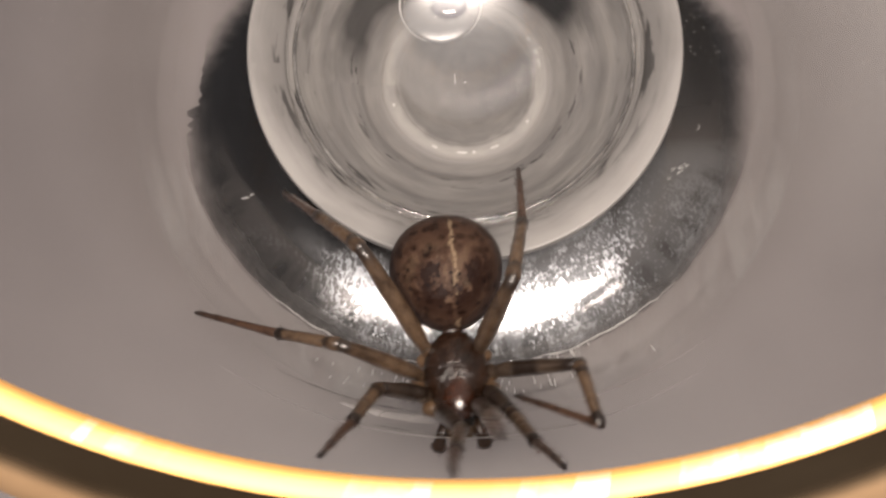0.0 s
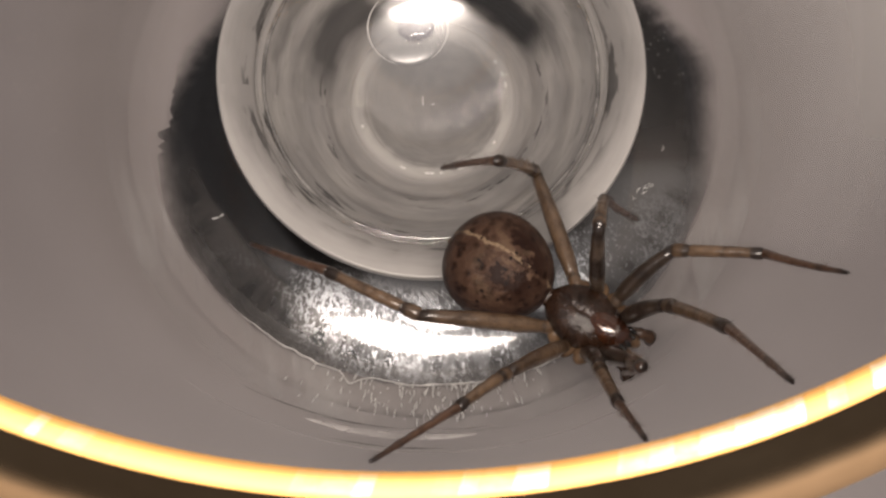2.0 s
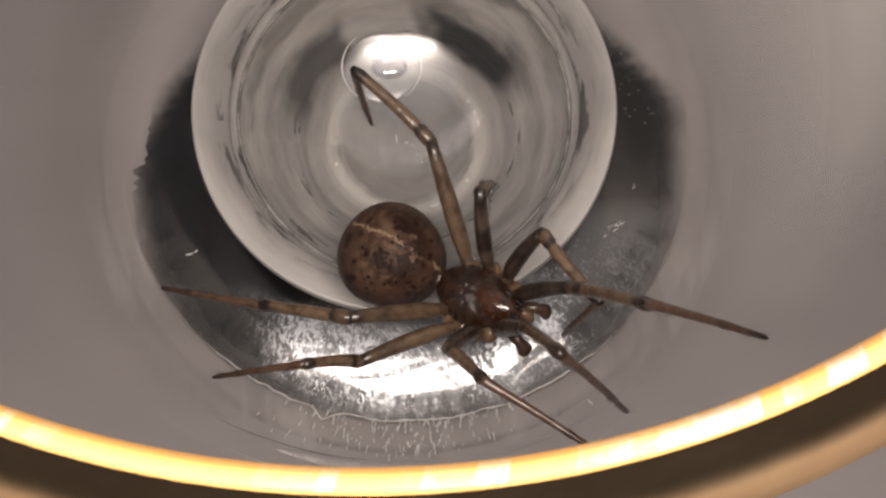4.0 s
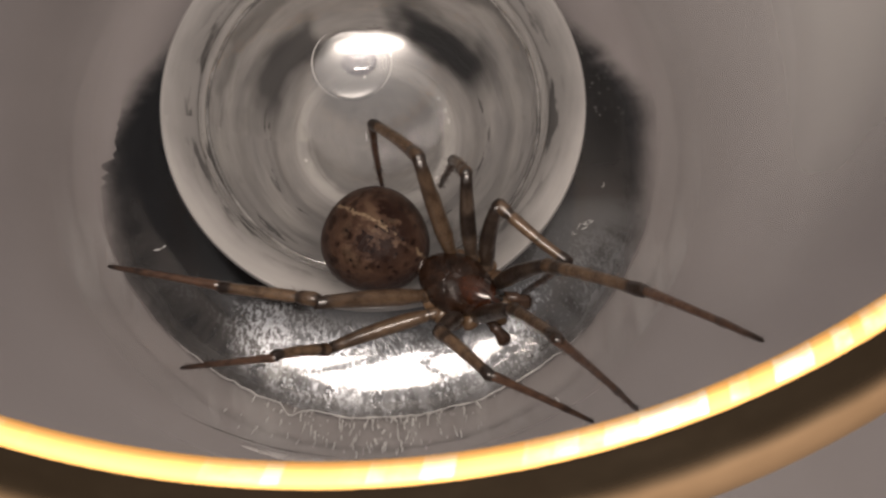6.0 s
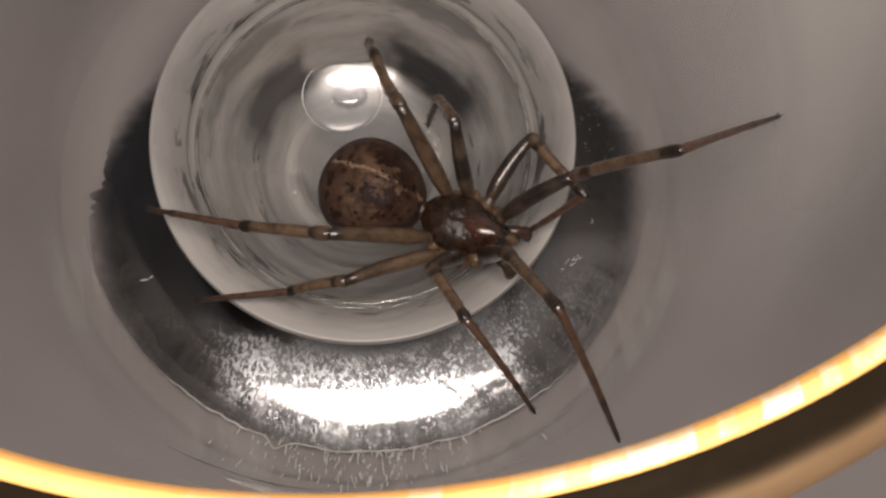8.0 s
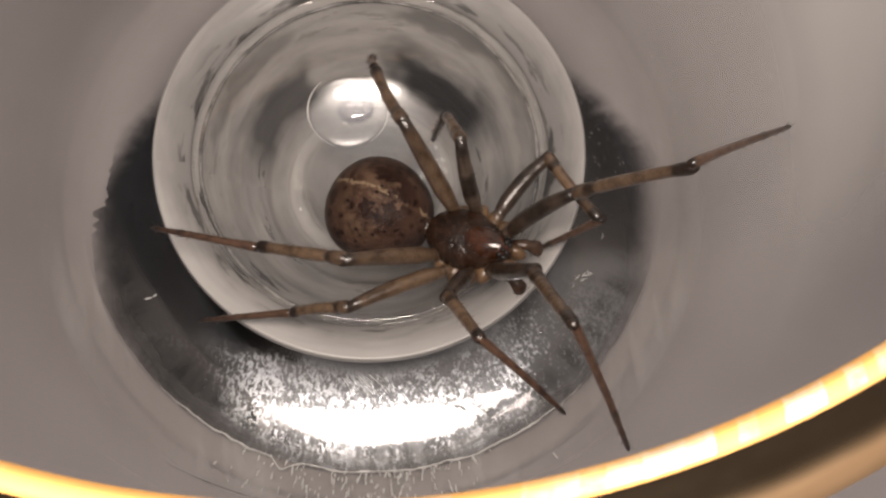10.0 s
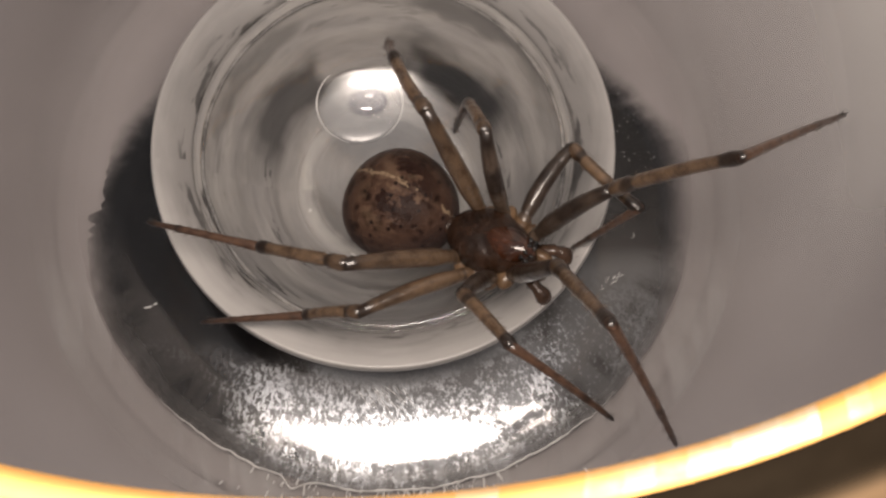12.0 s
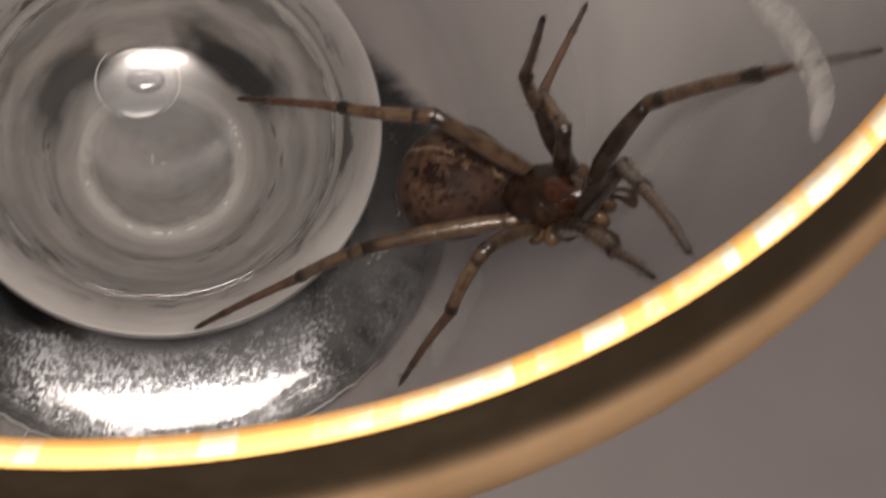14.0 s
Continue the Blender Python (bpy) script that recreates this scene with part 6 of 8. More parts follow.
    walk(legs["L4"][0], [
        (0, mm(-0.75, 0.72, -0.25, 0.0, -66.9, 146.9)), (0.250, mm(-0.75, 0.72, -0.25, -0.8, -61.6, 147.8)),
        (0.5, mm(-0.75, 0.72, -0.25, -1.4, -56.3, 148.4)), (0.6, mm(-0.75, 0.72, -0.25, 0.6, -42.1, 145.8)),
        (0.7, mm(-0.75, 0.72, -0.25, 1.6, -27.9, 144.2)), (0.8, mm(-0.75, 0.72, -0.25, 2.0, -13.6, 142.9)),
        (0.9, mm(-0.75, 0.72, -0.25, 2.2, 0.6, 141.8)), (1, mm(-0.75, 0.72, -0.25, 2.0, 14.8, 140.7)),
        (1.250, mm(-0.75, 0.72, -0.25, 2.0, 13.2, 140.8)), (1.5, mm(-0.75, 0.72, -0.25, 2.1, 11.6, 140.9)),
        (1.750, mm(-0.75, 0.72, -0.25, 1.7, 12.3, 139.3)), (2, mm(-0.75, 0.72, -0.25, 1.4, 12.9, 137.7)),
        (2.250, mm(-0.75, 0.72, -0.25, 0.9, 11.4, 135.3)), (2.5, mm(-0.75, 0.72, -0.25, 0.4, 9.8, 132.8)),
        (2.829, mm(-0.75, 0.72, -0.25, 0.4, -0.9, 133.0)), (3.157, mm(-0.75, 0.72, -0.25, 0.4, -11.7, 133.1)),
        (3.486, mm(-0.75, 0.72, -0.25, 0.4, -22.5, 133.3)), (3.814, mm(-0.75, 0.72, -0.25, 0.3, -33.3, 133.5)),
        (4.143, mm(-0.75, 0.72, -0.25, 0.1, -44.0, 133.8)), (4.471, mm(-0.75, 0.72, -0.25, -0.1, -54.8, 134.1)),
        (4.8, mm(-0.75, 0.72, -0.25, -0.7, -65.6, 134.7)), (5, mm(-0.75, 0.72, -0.25, -0.7, -65.6, 134.7)),
        (6.5, mm(-0.75, 0.72, -0.25, -6.7, -61.3, 141.5)), (6.6, mm(-0.75, 0.72, -0.25, -7.2, -49.4, 142.0)),
        (6.7, mm(-0.75, 0.72, -0.25, -7.4, -37.5, 142.4)), (6.8, mm(-0.75, 0.72, -0.25, -7.6, -25.5, 142.6)),
        (6.9, mm(-0.75, 0.72, -0.25, -7.6, -13.6, 142.8)), (7, mm(-0.75, 0.72, -0.25, -7.6, -1.6, 143.0)),
        (7.1, mm(-0.75, 0.72, -0.25, -7.8, -12.0, 144.3)), (7.2, mm(-0.75, 0.72, -0.25, -8.2, -22.3, 145.8)),
        (7.3, mm(-0.75, 0.72, -0.25, -9.0, -32.6, 147.4)), (7.4, mm(-0.75, 0.72, -0.25, -10.3, -42.9, 149.5)),
        (7.5, mm(-0.75, 0.72, -0.25, -12.4, -53.1, 152.4)), (8, mm(-0.75, 0.72, -0.25, -11.7, -59.0, 151.5)),
        (10.5, mm(-0.75, 0.72, -0.25, -5.8, -67.8, 144.9)), (11, mm(-0.75, 0.72, -0.25, -7.8, -66.9, 147.1)),
        (11.5, mm(-0.75, 0.72, -0.25, -5.9, -69.8, 145.0)), (12, mm(-0.75, 0.72, -0.25, -7.5, -71.6, 146.7)),
        (12.5, mm(-0.75, 0.72, -0.25, -13.8, -55.9, 153.8)), (12.7, mm(-0.75, 0.72, -0.25, -13.5, -47.8, 153.3)),
        (12.850, mm(-0.75, 0.72, -0.25, -15.5, -42.8, 156.1)), (13, mm(-0.75, 0.72, -0.25, -17.0, -37.8, 158.4)),
        (13.3, mm(-0.75, 0.72, -0.25, -15.0, -34.8, 155.1)), (13.4, mm(-0.75, 0.72, -0.25, -14.3, -49.7, 154.0)),
        (13.5, mm(-0.75, 0.72, -0.25, -12.6, -64.5, 152.0)), (13.650, mm(-0.75, 0.72, -0.25, -11.2, -69.2, 150.6)),
        (13.8, mm(-0.75, 0.72, -0.25, -9.1, -73.9, 148.3)), (13.967, mm(-0.75, 0.72, -0.25, -83.2, -73.3, -135.3)),
        (14, mm(-0.75, 0.72, -0.25, -83.2, -73.3, -135.3)),
    ])
    walk(legs["L4"][1], [
        (0, mm(-2.33, 1.75, 4.17, 0.0, 47.6, 162.7)), (0.250, mm(-2.68, 1.94, 3.97, 0.7, 55.5, 163.6)),
        (0.5, mm(-3.02, 2.11, 3.74, 1.9, 63.4, 164.9)), (0.6, mm(-3.70, 2.72, 2.97, 21.0, 41.9, -171.5)),
        (0.7, mm(-4.19, 3.20, 1.99, 26.6, 18.1, -160.7)), (0.8, mm(-4.47, 3.53, 0.88, 27.4, -6.1, -152.6)),
        (0.9, mm(-4.52, 3.69, -0.30, 24.6, -30.2, -143.7)), (1, mm(-4.34, 3.66, -1.48, 14.4, -53.3, -128.8)),
        (1.250, mm(-4.37, 3.67, -1.35, 1.8, -67.5, -114.4)), (1.5, mm(-4.40, 3.69, -1.21, -39.7, -77.4, -71.2)),
        (1.750, mm(-4.31, 3.78, -1.27, -1.3, -71.6, -110.9)), (2, mm(-4.21, 3.87, -1.32, 14.5, -61.8, -128.0)),
        (2.250, mm(-4.09, 4.03, -1.20, -10.0, -75.1, -101.9)), (2.5, mm(-3.97, 4.19, -1.07, -80.1, -77.4, -30.2)),
        (2.829, mm(-4.02, 4.23, -0.17, 60.5, -82.2, -171.3)), (3.157, mm(-3.96, 4.15, 0.73, 77.7, -63.3, 170.9)),
        (3.486, mm(-3.79, 3.95, 1.59, 80.4, -44.0, 167.5)), (3.814, mm(-3.51, 3.63, 2.38, 81.4, -24.7, 165.9)),
        (4.143, mm(-3.14, 3.21, 3.09, 81.7, -5.3, 164.7)), (4.471, mm(-2.68, 2.71, 3.67, 81.6, 14.0, 163.6)),
        (4.8, mm(-2.15, 2.13, 4.12, 81.1, 33.4, 162.3)), (5, mm(-2.15, 2.13, 4.12, 81.1, 33.4, 162.3)),
        (6.5, mm(-2.55, 2.15, 3.96, 83.2, 36.3, 166.0)), (6.6, mm(-3.21, 2.64, 3.39, 98.1, 23.3, -164.7)),
        (6.7, mm(-3.77, 3.05, 2.67, 104.1, 5.9, -141.4)), (6.8, mm(-4.19, 3.35, 1.82, 102.8, -12.4, -119.6)),
        (6.9, mm(-4.47, 3.54, 0.88, 93.9, -28.7, -94.6)), (7, mm(-4.58, 3.61, -0.11, 75.6, -39.1, -62.5)),
        (7.1, mm(-4.56, 3.46, 0.74, 76.7, -49.9, -64.1)), (7.2, mm(-4.42, 3.22, 1.57, 83.6, -68.9, -72.0)),
        (7.3, mm(-4.16, 2.90, 2.33, -124.1, -45.1, 131.9)), (7.4, mm(-3.78, 2.51, 3.01, -122.3, 23.4, 124.0)),
        (7.5, mm(-3.30, 2.06, 3.59, -123.1, 39.1, 122.4)), (8, mm(-2.92, 1.90, 3.87, -116.3, 32.2, 134.0)),
        (10.5, mm(-2.24, 1.76, 4.19, -112.8, 26.2, 141.1)), (11, mm(-2.33, 1.74, 4.17, -112.2, 25.0, 142.7)),
        (11.5, mm(-2.11, 1.67, 4.26, -112.3, 23.5, 142.5)), (12, mm(-2.02, 1.55, 4.31, -111.0, 21.0, 145.7)),
        (12.5, mm(-3.16, 1.91, 3.73, -114.3, 32.9, 138.6)), (12.7, mm(-3.63, 2.17, 3.31, -115.0, 31.7, 137.1)),
        (12.850, mm(-3.97, 2.15, 3.01, -109.7, 33.8, 147.0)), (13, mm(-4.28, 2.12, 2.69, -103.9, 35.0, 157.2)),
        (13.3, mm(-4.32, 2.38, 2.49, -101.8, 27.5, 161.3)), (13.4, mm(-3.54, 2.08, 3.41, -104.7, 37.8, 155.9)),
        (13.5, mm(-2.57, 1.69, 4.08, -109.6, 47.8, 148.8)), (13.650, mm(-2.23, 1.56, 4.24, -112.7, 47.9, 144.6)),
        (13.8, mm(-1.88, 1.42, 4.36, -115.9, 47.8, 140.3)), (13.967, mm(-1.73, -0.25, 4.35, -96.2, 4.0, -179.3)),
        (14, mm(-1.73, -0.25, 4.35, -96.2, 4.0, -179.3)),
    ])
    walk(legs["L4"][2], [
        (0, mm(-4.58, 2.45, 1.58, -0.0, 52.5, 172.2)), (0.250, mm(-4.58, 2.50, 1.09, 13.8, 66.0, -171.8)),
        (0.5, mm(-4.53, 2.52, 0.61, 52.0, 75.0, -131.6)), (0.6, mm(-6.27, 2.34, 0.63, 49.6, 73.9, -134.1)),
        (0.7, mm(-7.33, 2.10, 0.91, 47.5, 72.8, -136.3)), (0.8, mm(-7.56, 1.93, 1.25, 45.7, 71.7, -138.2)),
        (0.9, mm(-6.96, 1.90, 1.46, 44.1, 70.5, -139.9)), (1, mm(-5.65, 2.03, 1.33, 42.7, 69.4, -141.4)),
        (1.250, mm(-4.92, 2.45, 1.89, 21.9, 77.4, -163.0)), (1.5, mm(-4.15, 2.97, 2.20, -29.4, 80.5, 144.8)),
        (1.750, mm(-4.70, 2.74, 2.05, 0.0, 72.3, 175.0)), (2, mm(-5.23, 2.56, 1.76, 9.6, 62.5, -174.6)),
        (2.250, mm(-4.28, 3.15, 2.18, -12.3, 75.0, 162.0)), (2.5, mm(-3.30, 3.80, 2.35, -78.2, 78.6, 94.7)),
        (2.829, mm(-4.50, 4.16, 3.30, -76.7, 81.8, 96.3)), (3.157, mm(-5.52, 4.40, 3.85, -73.0, 85.0, 100.0)),
        (3.486, mm(-6.25, 4.49, 4.02, -56.9, 88.1, 116.1)), (3.814, mm(-6.60, 4.41, 3.84, 70.1, 88.3, -116.9)),
        (4.143, mm(-6.50, 4.13, 3.41, 88.1, 85.1, -98.8)), (4.471, mm(-5.93, 3.67, 2.82, 91.9, 81.9, -95.0)),
        (4.8, mm(-4.93, 3.02, 2.20, 93.6, 78.7, -93.3)), (5, mm(-4.93, 3.02, 2.20, 93.6, 78.7, -93.3)),
        (6.5, mm(-5.29, 2.84, 1.89, 112.9, 79.8, -73.6)), (6.6, mm(-6.32, 1.80, 2.01, 67.2, 82.3, -119.9)),
        (6.7, mm(-6.49, 0.87, 2.31, 26.0, 79.0, -161.6)), (6.8, mm(-5.88, 0.38, 2.57, 8.9, 72.9, -179.2)),
        (6.9, mm(-4.71, 0.48, 2.56, 1.2, 66.1, 172.6)), (7, mm(-3.33, 1.20, 2.09, -3.0, 59.1, 167.9)),
        (7.1, mm(-3.58, 1.43, 3.42, -13.0, 61.8, 156.4)), (7.2, mm(-4.03, 2.02, 4.84, -24.8, 63.3, 143.2)),
        (7.3, mm(-5.81, 4.74, 4.82, -37.3, 63.5, 129.2)), (7.4, mm(-5.58, 5.17, 1.63, -49.4, 62.4, 115.6)),
        (7.5, mm(-4.76, 4.35, 1.38, -60.1, 60.1, 103.5)), (8, mm(-4.98, 4.03, 2.00, -40.5, 59.6, 126.0)),
        (10.5, mm(-4.68, 3.73, 2.65, -30.0, 52.9, 138.6)), (11, mm(-4.85, 3.66, 2.69, -27.6, 51.4, 141.7)),
        (11.5, mm(-4.65, 3.63, 2.86, -28.5, 50.1, 140.5)), (12, mm(-4.71, 3.39, 3.05, -27.1, 47.3, 142.4)),
        (12.5, mm(-5.37, 3.85, 1.82, -38.0, 56.7, 128.6)), (12.7, mm(-5.81, 4.19, 1.47, -37.6, 48.9, 129.1)),
        (12.850, mm(-6.41, 3.73, 1.07, -26.3, 43.0, 144.8)), (13, mm(-6.92, 3.23, 0.68, -18.3, 35.3, 157.4)),
        (13.3, mm(-7.26, 3.37, 0.87, -9.8, 33.2, 172.4)), (13.4, mm(-6.07, 3.21, 1.26, -12.7, 33.4, 167.2)),
        (13.5, mm(-4.58, 2.90, 1.49, -15.6, 33.4, 161.9)), (13.650, mm(-4.14, 2.92, 1.64, -21.6, 41.4, 152.1)),
        (13.8, mm(-3.69, 2.92, 1.77, -30.3, 48.3, 139.7)), (13.967, mm(-5.22, -0.29, 4.10, -10.1, 3.4, -178.8)),
        (14, mm(-5.22, -0.29, 4.10, -10.1, 3.4, -178.8)),
    ])
    walk(legs["R1"][0], [
        (0, mm(0.95, -0.62, -0.25, 0.0, -74.3, 28.6)), (0.1, mm(0.95, -0.62, -0.25, 5.9, -74.7, 22.5)),
        (0.2, mm(0.95, -0.62, -0.25, 12.1, -75.0, 16.1)), (0.3, mm(0.95, -0.62, -0.25, 18.5, -75.1, 9.5)),
        (0.4, mm(0.95, -0.62, -0.25, 24.8, -75.0, 2.9)), (0.5, mm(0.95, -0.62, -0.25, 31.0, -74.8, -3.5)),
        (1, mm(0.95, -0.62, -0.25, 32.1, -73.4, -4.6)), (1.5, mm(0.95, -0.62, -0.25, 29.1, -64.8, -1.4)),
        (2, mm(0.95, -0.62, -0.25, 56.6, -73.7, -30.7)), (2.5, mm(0.95, -0.62, -0.25, 90.2, -68.4, -66.0)),
        (3.650, mm(0.95, -0.62, -0.25, 50.7, -68.3, -23.8)), (4.8, mm(0.95, -0.62, -0.25, 24.1, -59.7, 5.6)),
        (5, mm(0.95, -0.62, -0.25, 24.1, -59.7, 5.6)), (6.5, mm(0.95, -0.62, -0.25, 25.6, -65.2, 3.9)),
        (6.6, mm(0.95, -0.62, -0.25, -7.4, -52.5, 41.9)), (6.7, mm(0.95, -0.62, -0.25, -20.0, -33.6, 60.0)),
        (6.8, mm(0.95, -0.62, -0.25, -24.5, -13.2, 71.2)), (6.9, mm(0.95, -0.62, -0.25, -25.0, 7.7, 80.6)),
        (7, mm(0.95, -0.62, -0.25, -21.7, 28.4, 91.0)), (7.1, mm(0.95, -0.62, -0.25, -23.0, 2.5, 86.3)),
        (7.2, mm(0.95, -0.62, -0.25, -22.1, -23.4, 81.9)), (7.3, mm(0.95, -0.62, -0.25, -18.0, -49.1, 75.1)),
        (7.4, mm(0.95, -0.62, -0.25, 2.2, -73.5, 52.6)), (7.5, mm(0.95, -0.62, -0.25, 110.8, -74.5, -58.2)),
        (8, mm(0.95, -0.62, -0.25, 81.3, -70.9, -27.3)), (10.5, mm(0.95, -0.62, -0.25, 64.5, -51.2, -8.4)),
        (11, mm(0.95, -0.62, -0.25, 61.2, -54.5, -4.2)), (11.5, mm(0.95, -0.62, -0.25, 66.1, -51.0, -10.4)),
        (12, mm(0.95, -0.62, -0.25, 60.5, -52.2, -3.3)), (12.5, mm(0.95, -0.62, -0.25, 57.3, -64.9, 0.4)),
        (12.7, mm(0.95, -0.62, -0.25, 71.7, -63.1, -15.6)), (12.850, mm(0.95, -0.62, -0.25, 44.0, -69.5, 14.5)),
        (13, mm(0.95, -0.62, -0.25, 8.4, -68.4, 52.5)), (13.1, mm(0.95, -0.62, -0.25, 32.7, -70.6, 26.6)),
        (13.2, mm(0.95, -0.62, -0.25, 57.5, -68.7, 0.2)), (13.3, mm(0.95, -0.62, -0.25, 75.2, -63.6, -19.2)),
        (13.4, mm(0.95, -0.62, -0.25, 22.1, -67.1, 38.5)), (13.5, mm(0.95, -0.62, -0.25, -11.6, -52.7, 76.7)),
        (13.6, mm(0.95, -0.62, -0.25, 0.2, -55.7, 62.3)), (13.7, mm(0.95, -0.62, -0.25, 13.5, -56.8, 46.3)),
        (13.8, mm(0.95, -0.62, -0.25, 26.9, -55.8, 30.2)), (13.967, mm(0.95, -0.62, -0.25, 37.6, -48.0, 16.7)),
        (14, mm(0.95, -0.62, -0.25, 37.6, -48.0, 16.7)),
    ])
    walk(legs["R1"][1], [
        (0, mm(1.83, -0.14, 3.31, 0.0, -79.4, -23.4)), (0.1, mm(1.85, -0.25, 3.32, 10.0, -80.0, -33.5)),
        (0.2, mm(1.87, -0.36, 3.32, 20.9, -80.3, -44.5)), (0.3, mm(1.89, -0.46, 3.33, 32.0, -80.2, -55.8)),
        (0.4, mm(1.90, -0.57, 3.32, 42.5, -79.7, -66.5)), (0.5, mm(1.92, -0.68, 3.32, 51.8, -79.0, -76.0)),
        (1, mm(2.00, -0.71, 3.30, 56.2, -74.4, -80.5)), (1.5, mm(2.52, -0.66, 3.10, 26.1, -77.8, -49.6)),
        (2, mm(1.84, -1.15, 3.30, 63.1, -77.0, -87.4)), (2.5, mm(1.50, -1.86, 3.19, 25.1, -72.0, -48.1)),
        (3.650, mm(2.20, -1.17, 3.19, 9.5, -64.9, -31.4)), (4.8, mm(2.81, -0.44, 2.94, 1.4, -56.8, -22.1)),
        (5, mm(2.81, -0.44, 2.94, 1.4, -56.8, -22.1)), (6.5, mm(2.50, -0.51, 3.11, 3.3, -60.0, -24.4)),
        (6.6, mm(2.63, 0.89, 2.68, 4.2, -58.7, -25.4)), (6.7, mm(2.49, 2.05, 1.80, 5.0, -57.5, -26.3)),
        (6.8, mm(2.11, 2.79, 0.59, 5.7, -56.2, -27.1)), (6.9, mm(1.55, 3.00, -0.75, 6.3, -54.9, -27.9)),
        (7, mm(0.90, 2.63, -2.01, 6.9, -53.6, -28.7)), (7.1, mm(1.19, 3.07, -0.41, 10.4, -55.0, -33.0)),
        (7.2, mm(1.43, 2.74, 1.22, 14.2, -56.3, -37.6)), (7.3, mm(1.57, 1.72, 2.55, 18.4, -57.5, -42.5)),
        (7.4, mm(1.59, 0.22, 3.30, 22.8, -58.4, -47.7)), (7.5, mm(1.47, -1.46, 3.32, 27.4, -59.1, -53.1)),
        (8, mm(2.02, -1.18, 3.25, 17.7, -53.1, -41.4)), (10.5, mm(3.24, -0.96, 2.63, 13.8, -47.8, -36.4)),
        (11, mm(3.09, -0.78, 2.76, 10.4, -44.1, -31.7)), (11.5, mm(3.24, -1.04, 2.62, 11.1, -46.6, -32.7)),
        (12, mm(3.21, -0.75, 2.68, 9.9, -42.9, -30.9)), (12.5, mm(2.52, -0.61, 3.10, 17.6, -52.5, -41.3)),
        (12.7, mm(2.56, -1.07, 3.05, 12.5, -55.5, -35.0)), (12.850, mm(2.20, -0.30, 3.22, 24.3, -66.3, -48.4)),
        (13, mm(1.78, 0.46, 3.19, 52.3, -74.5, -78.0)), (13.1, mm(2.05, -0.07, 3.24, 38.8, -70.8, -63.9)),
        (13.2, mm(2.29, -0.61, 3.20, 30.2, -66.4, -54.6)), (13.3, mm(2.50, -1.16, 3.07, 24.4, -61.5, -48.2)),
        (13.4, mm(2.08, 0.28, 3.16, 15.4, -52.3, -37.5)), (13.5, mm(1.47, 1.56, 2.69, 10.2, -42.5, -30.5)),
        (13.6, mm(1.92, 1.23, 2.81, 14.6, -50.5, -36.5)), (13.7, mm(2.35, 0.84, 2.85, 21.4, -58.1, -44.9)),
        (13.8, mm(2.75, 0.43, 2.81, 32.4, -64.8, -57.4)), (13.967, mm(3.32, 0.09, 2.50, 18.3, -44.4, -40.4)),
        (14, mm(3.32, 0.09, 2.50, 18.3, -44.4, -40.4)),
    ])
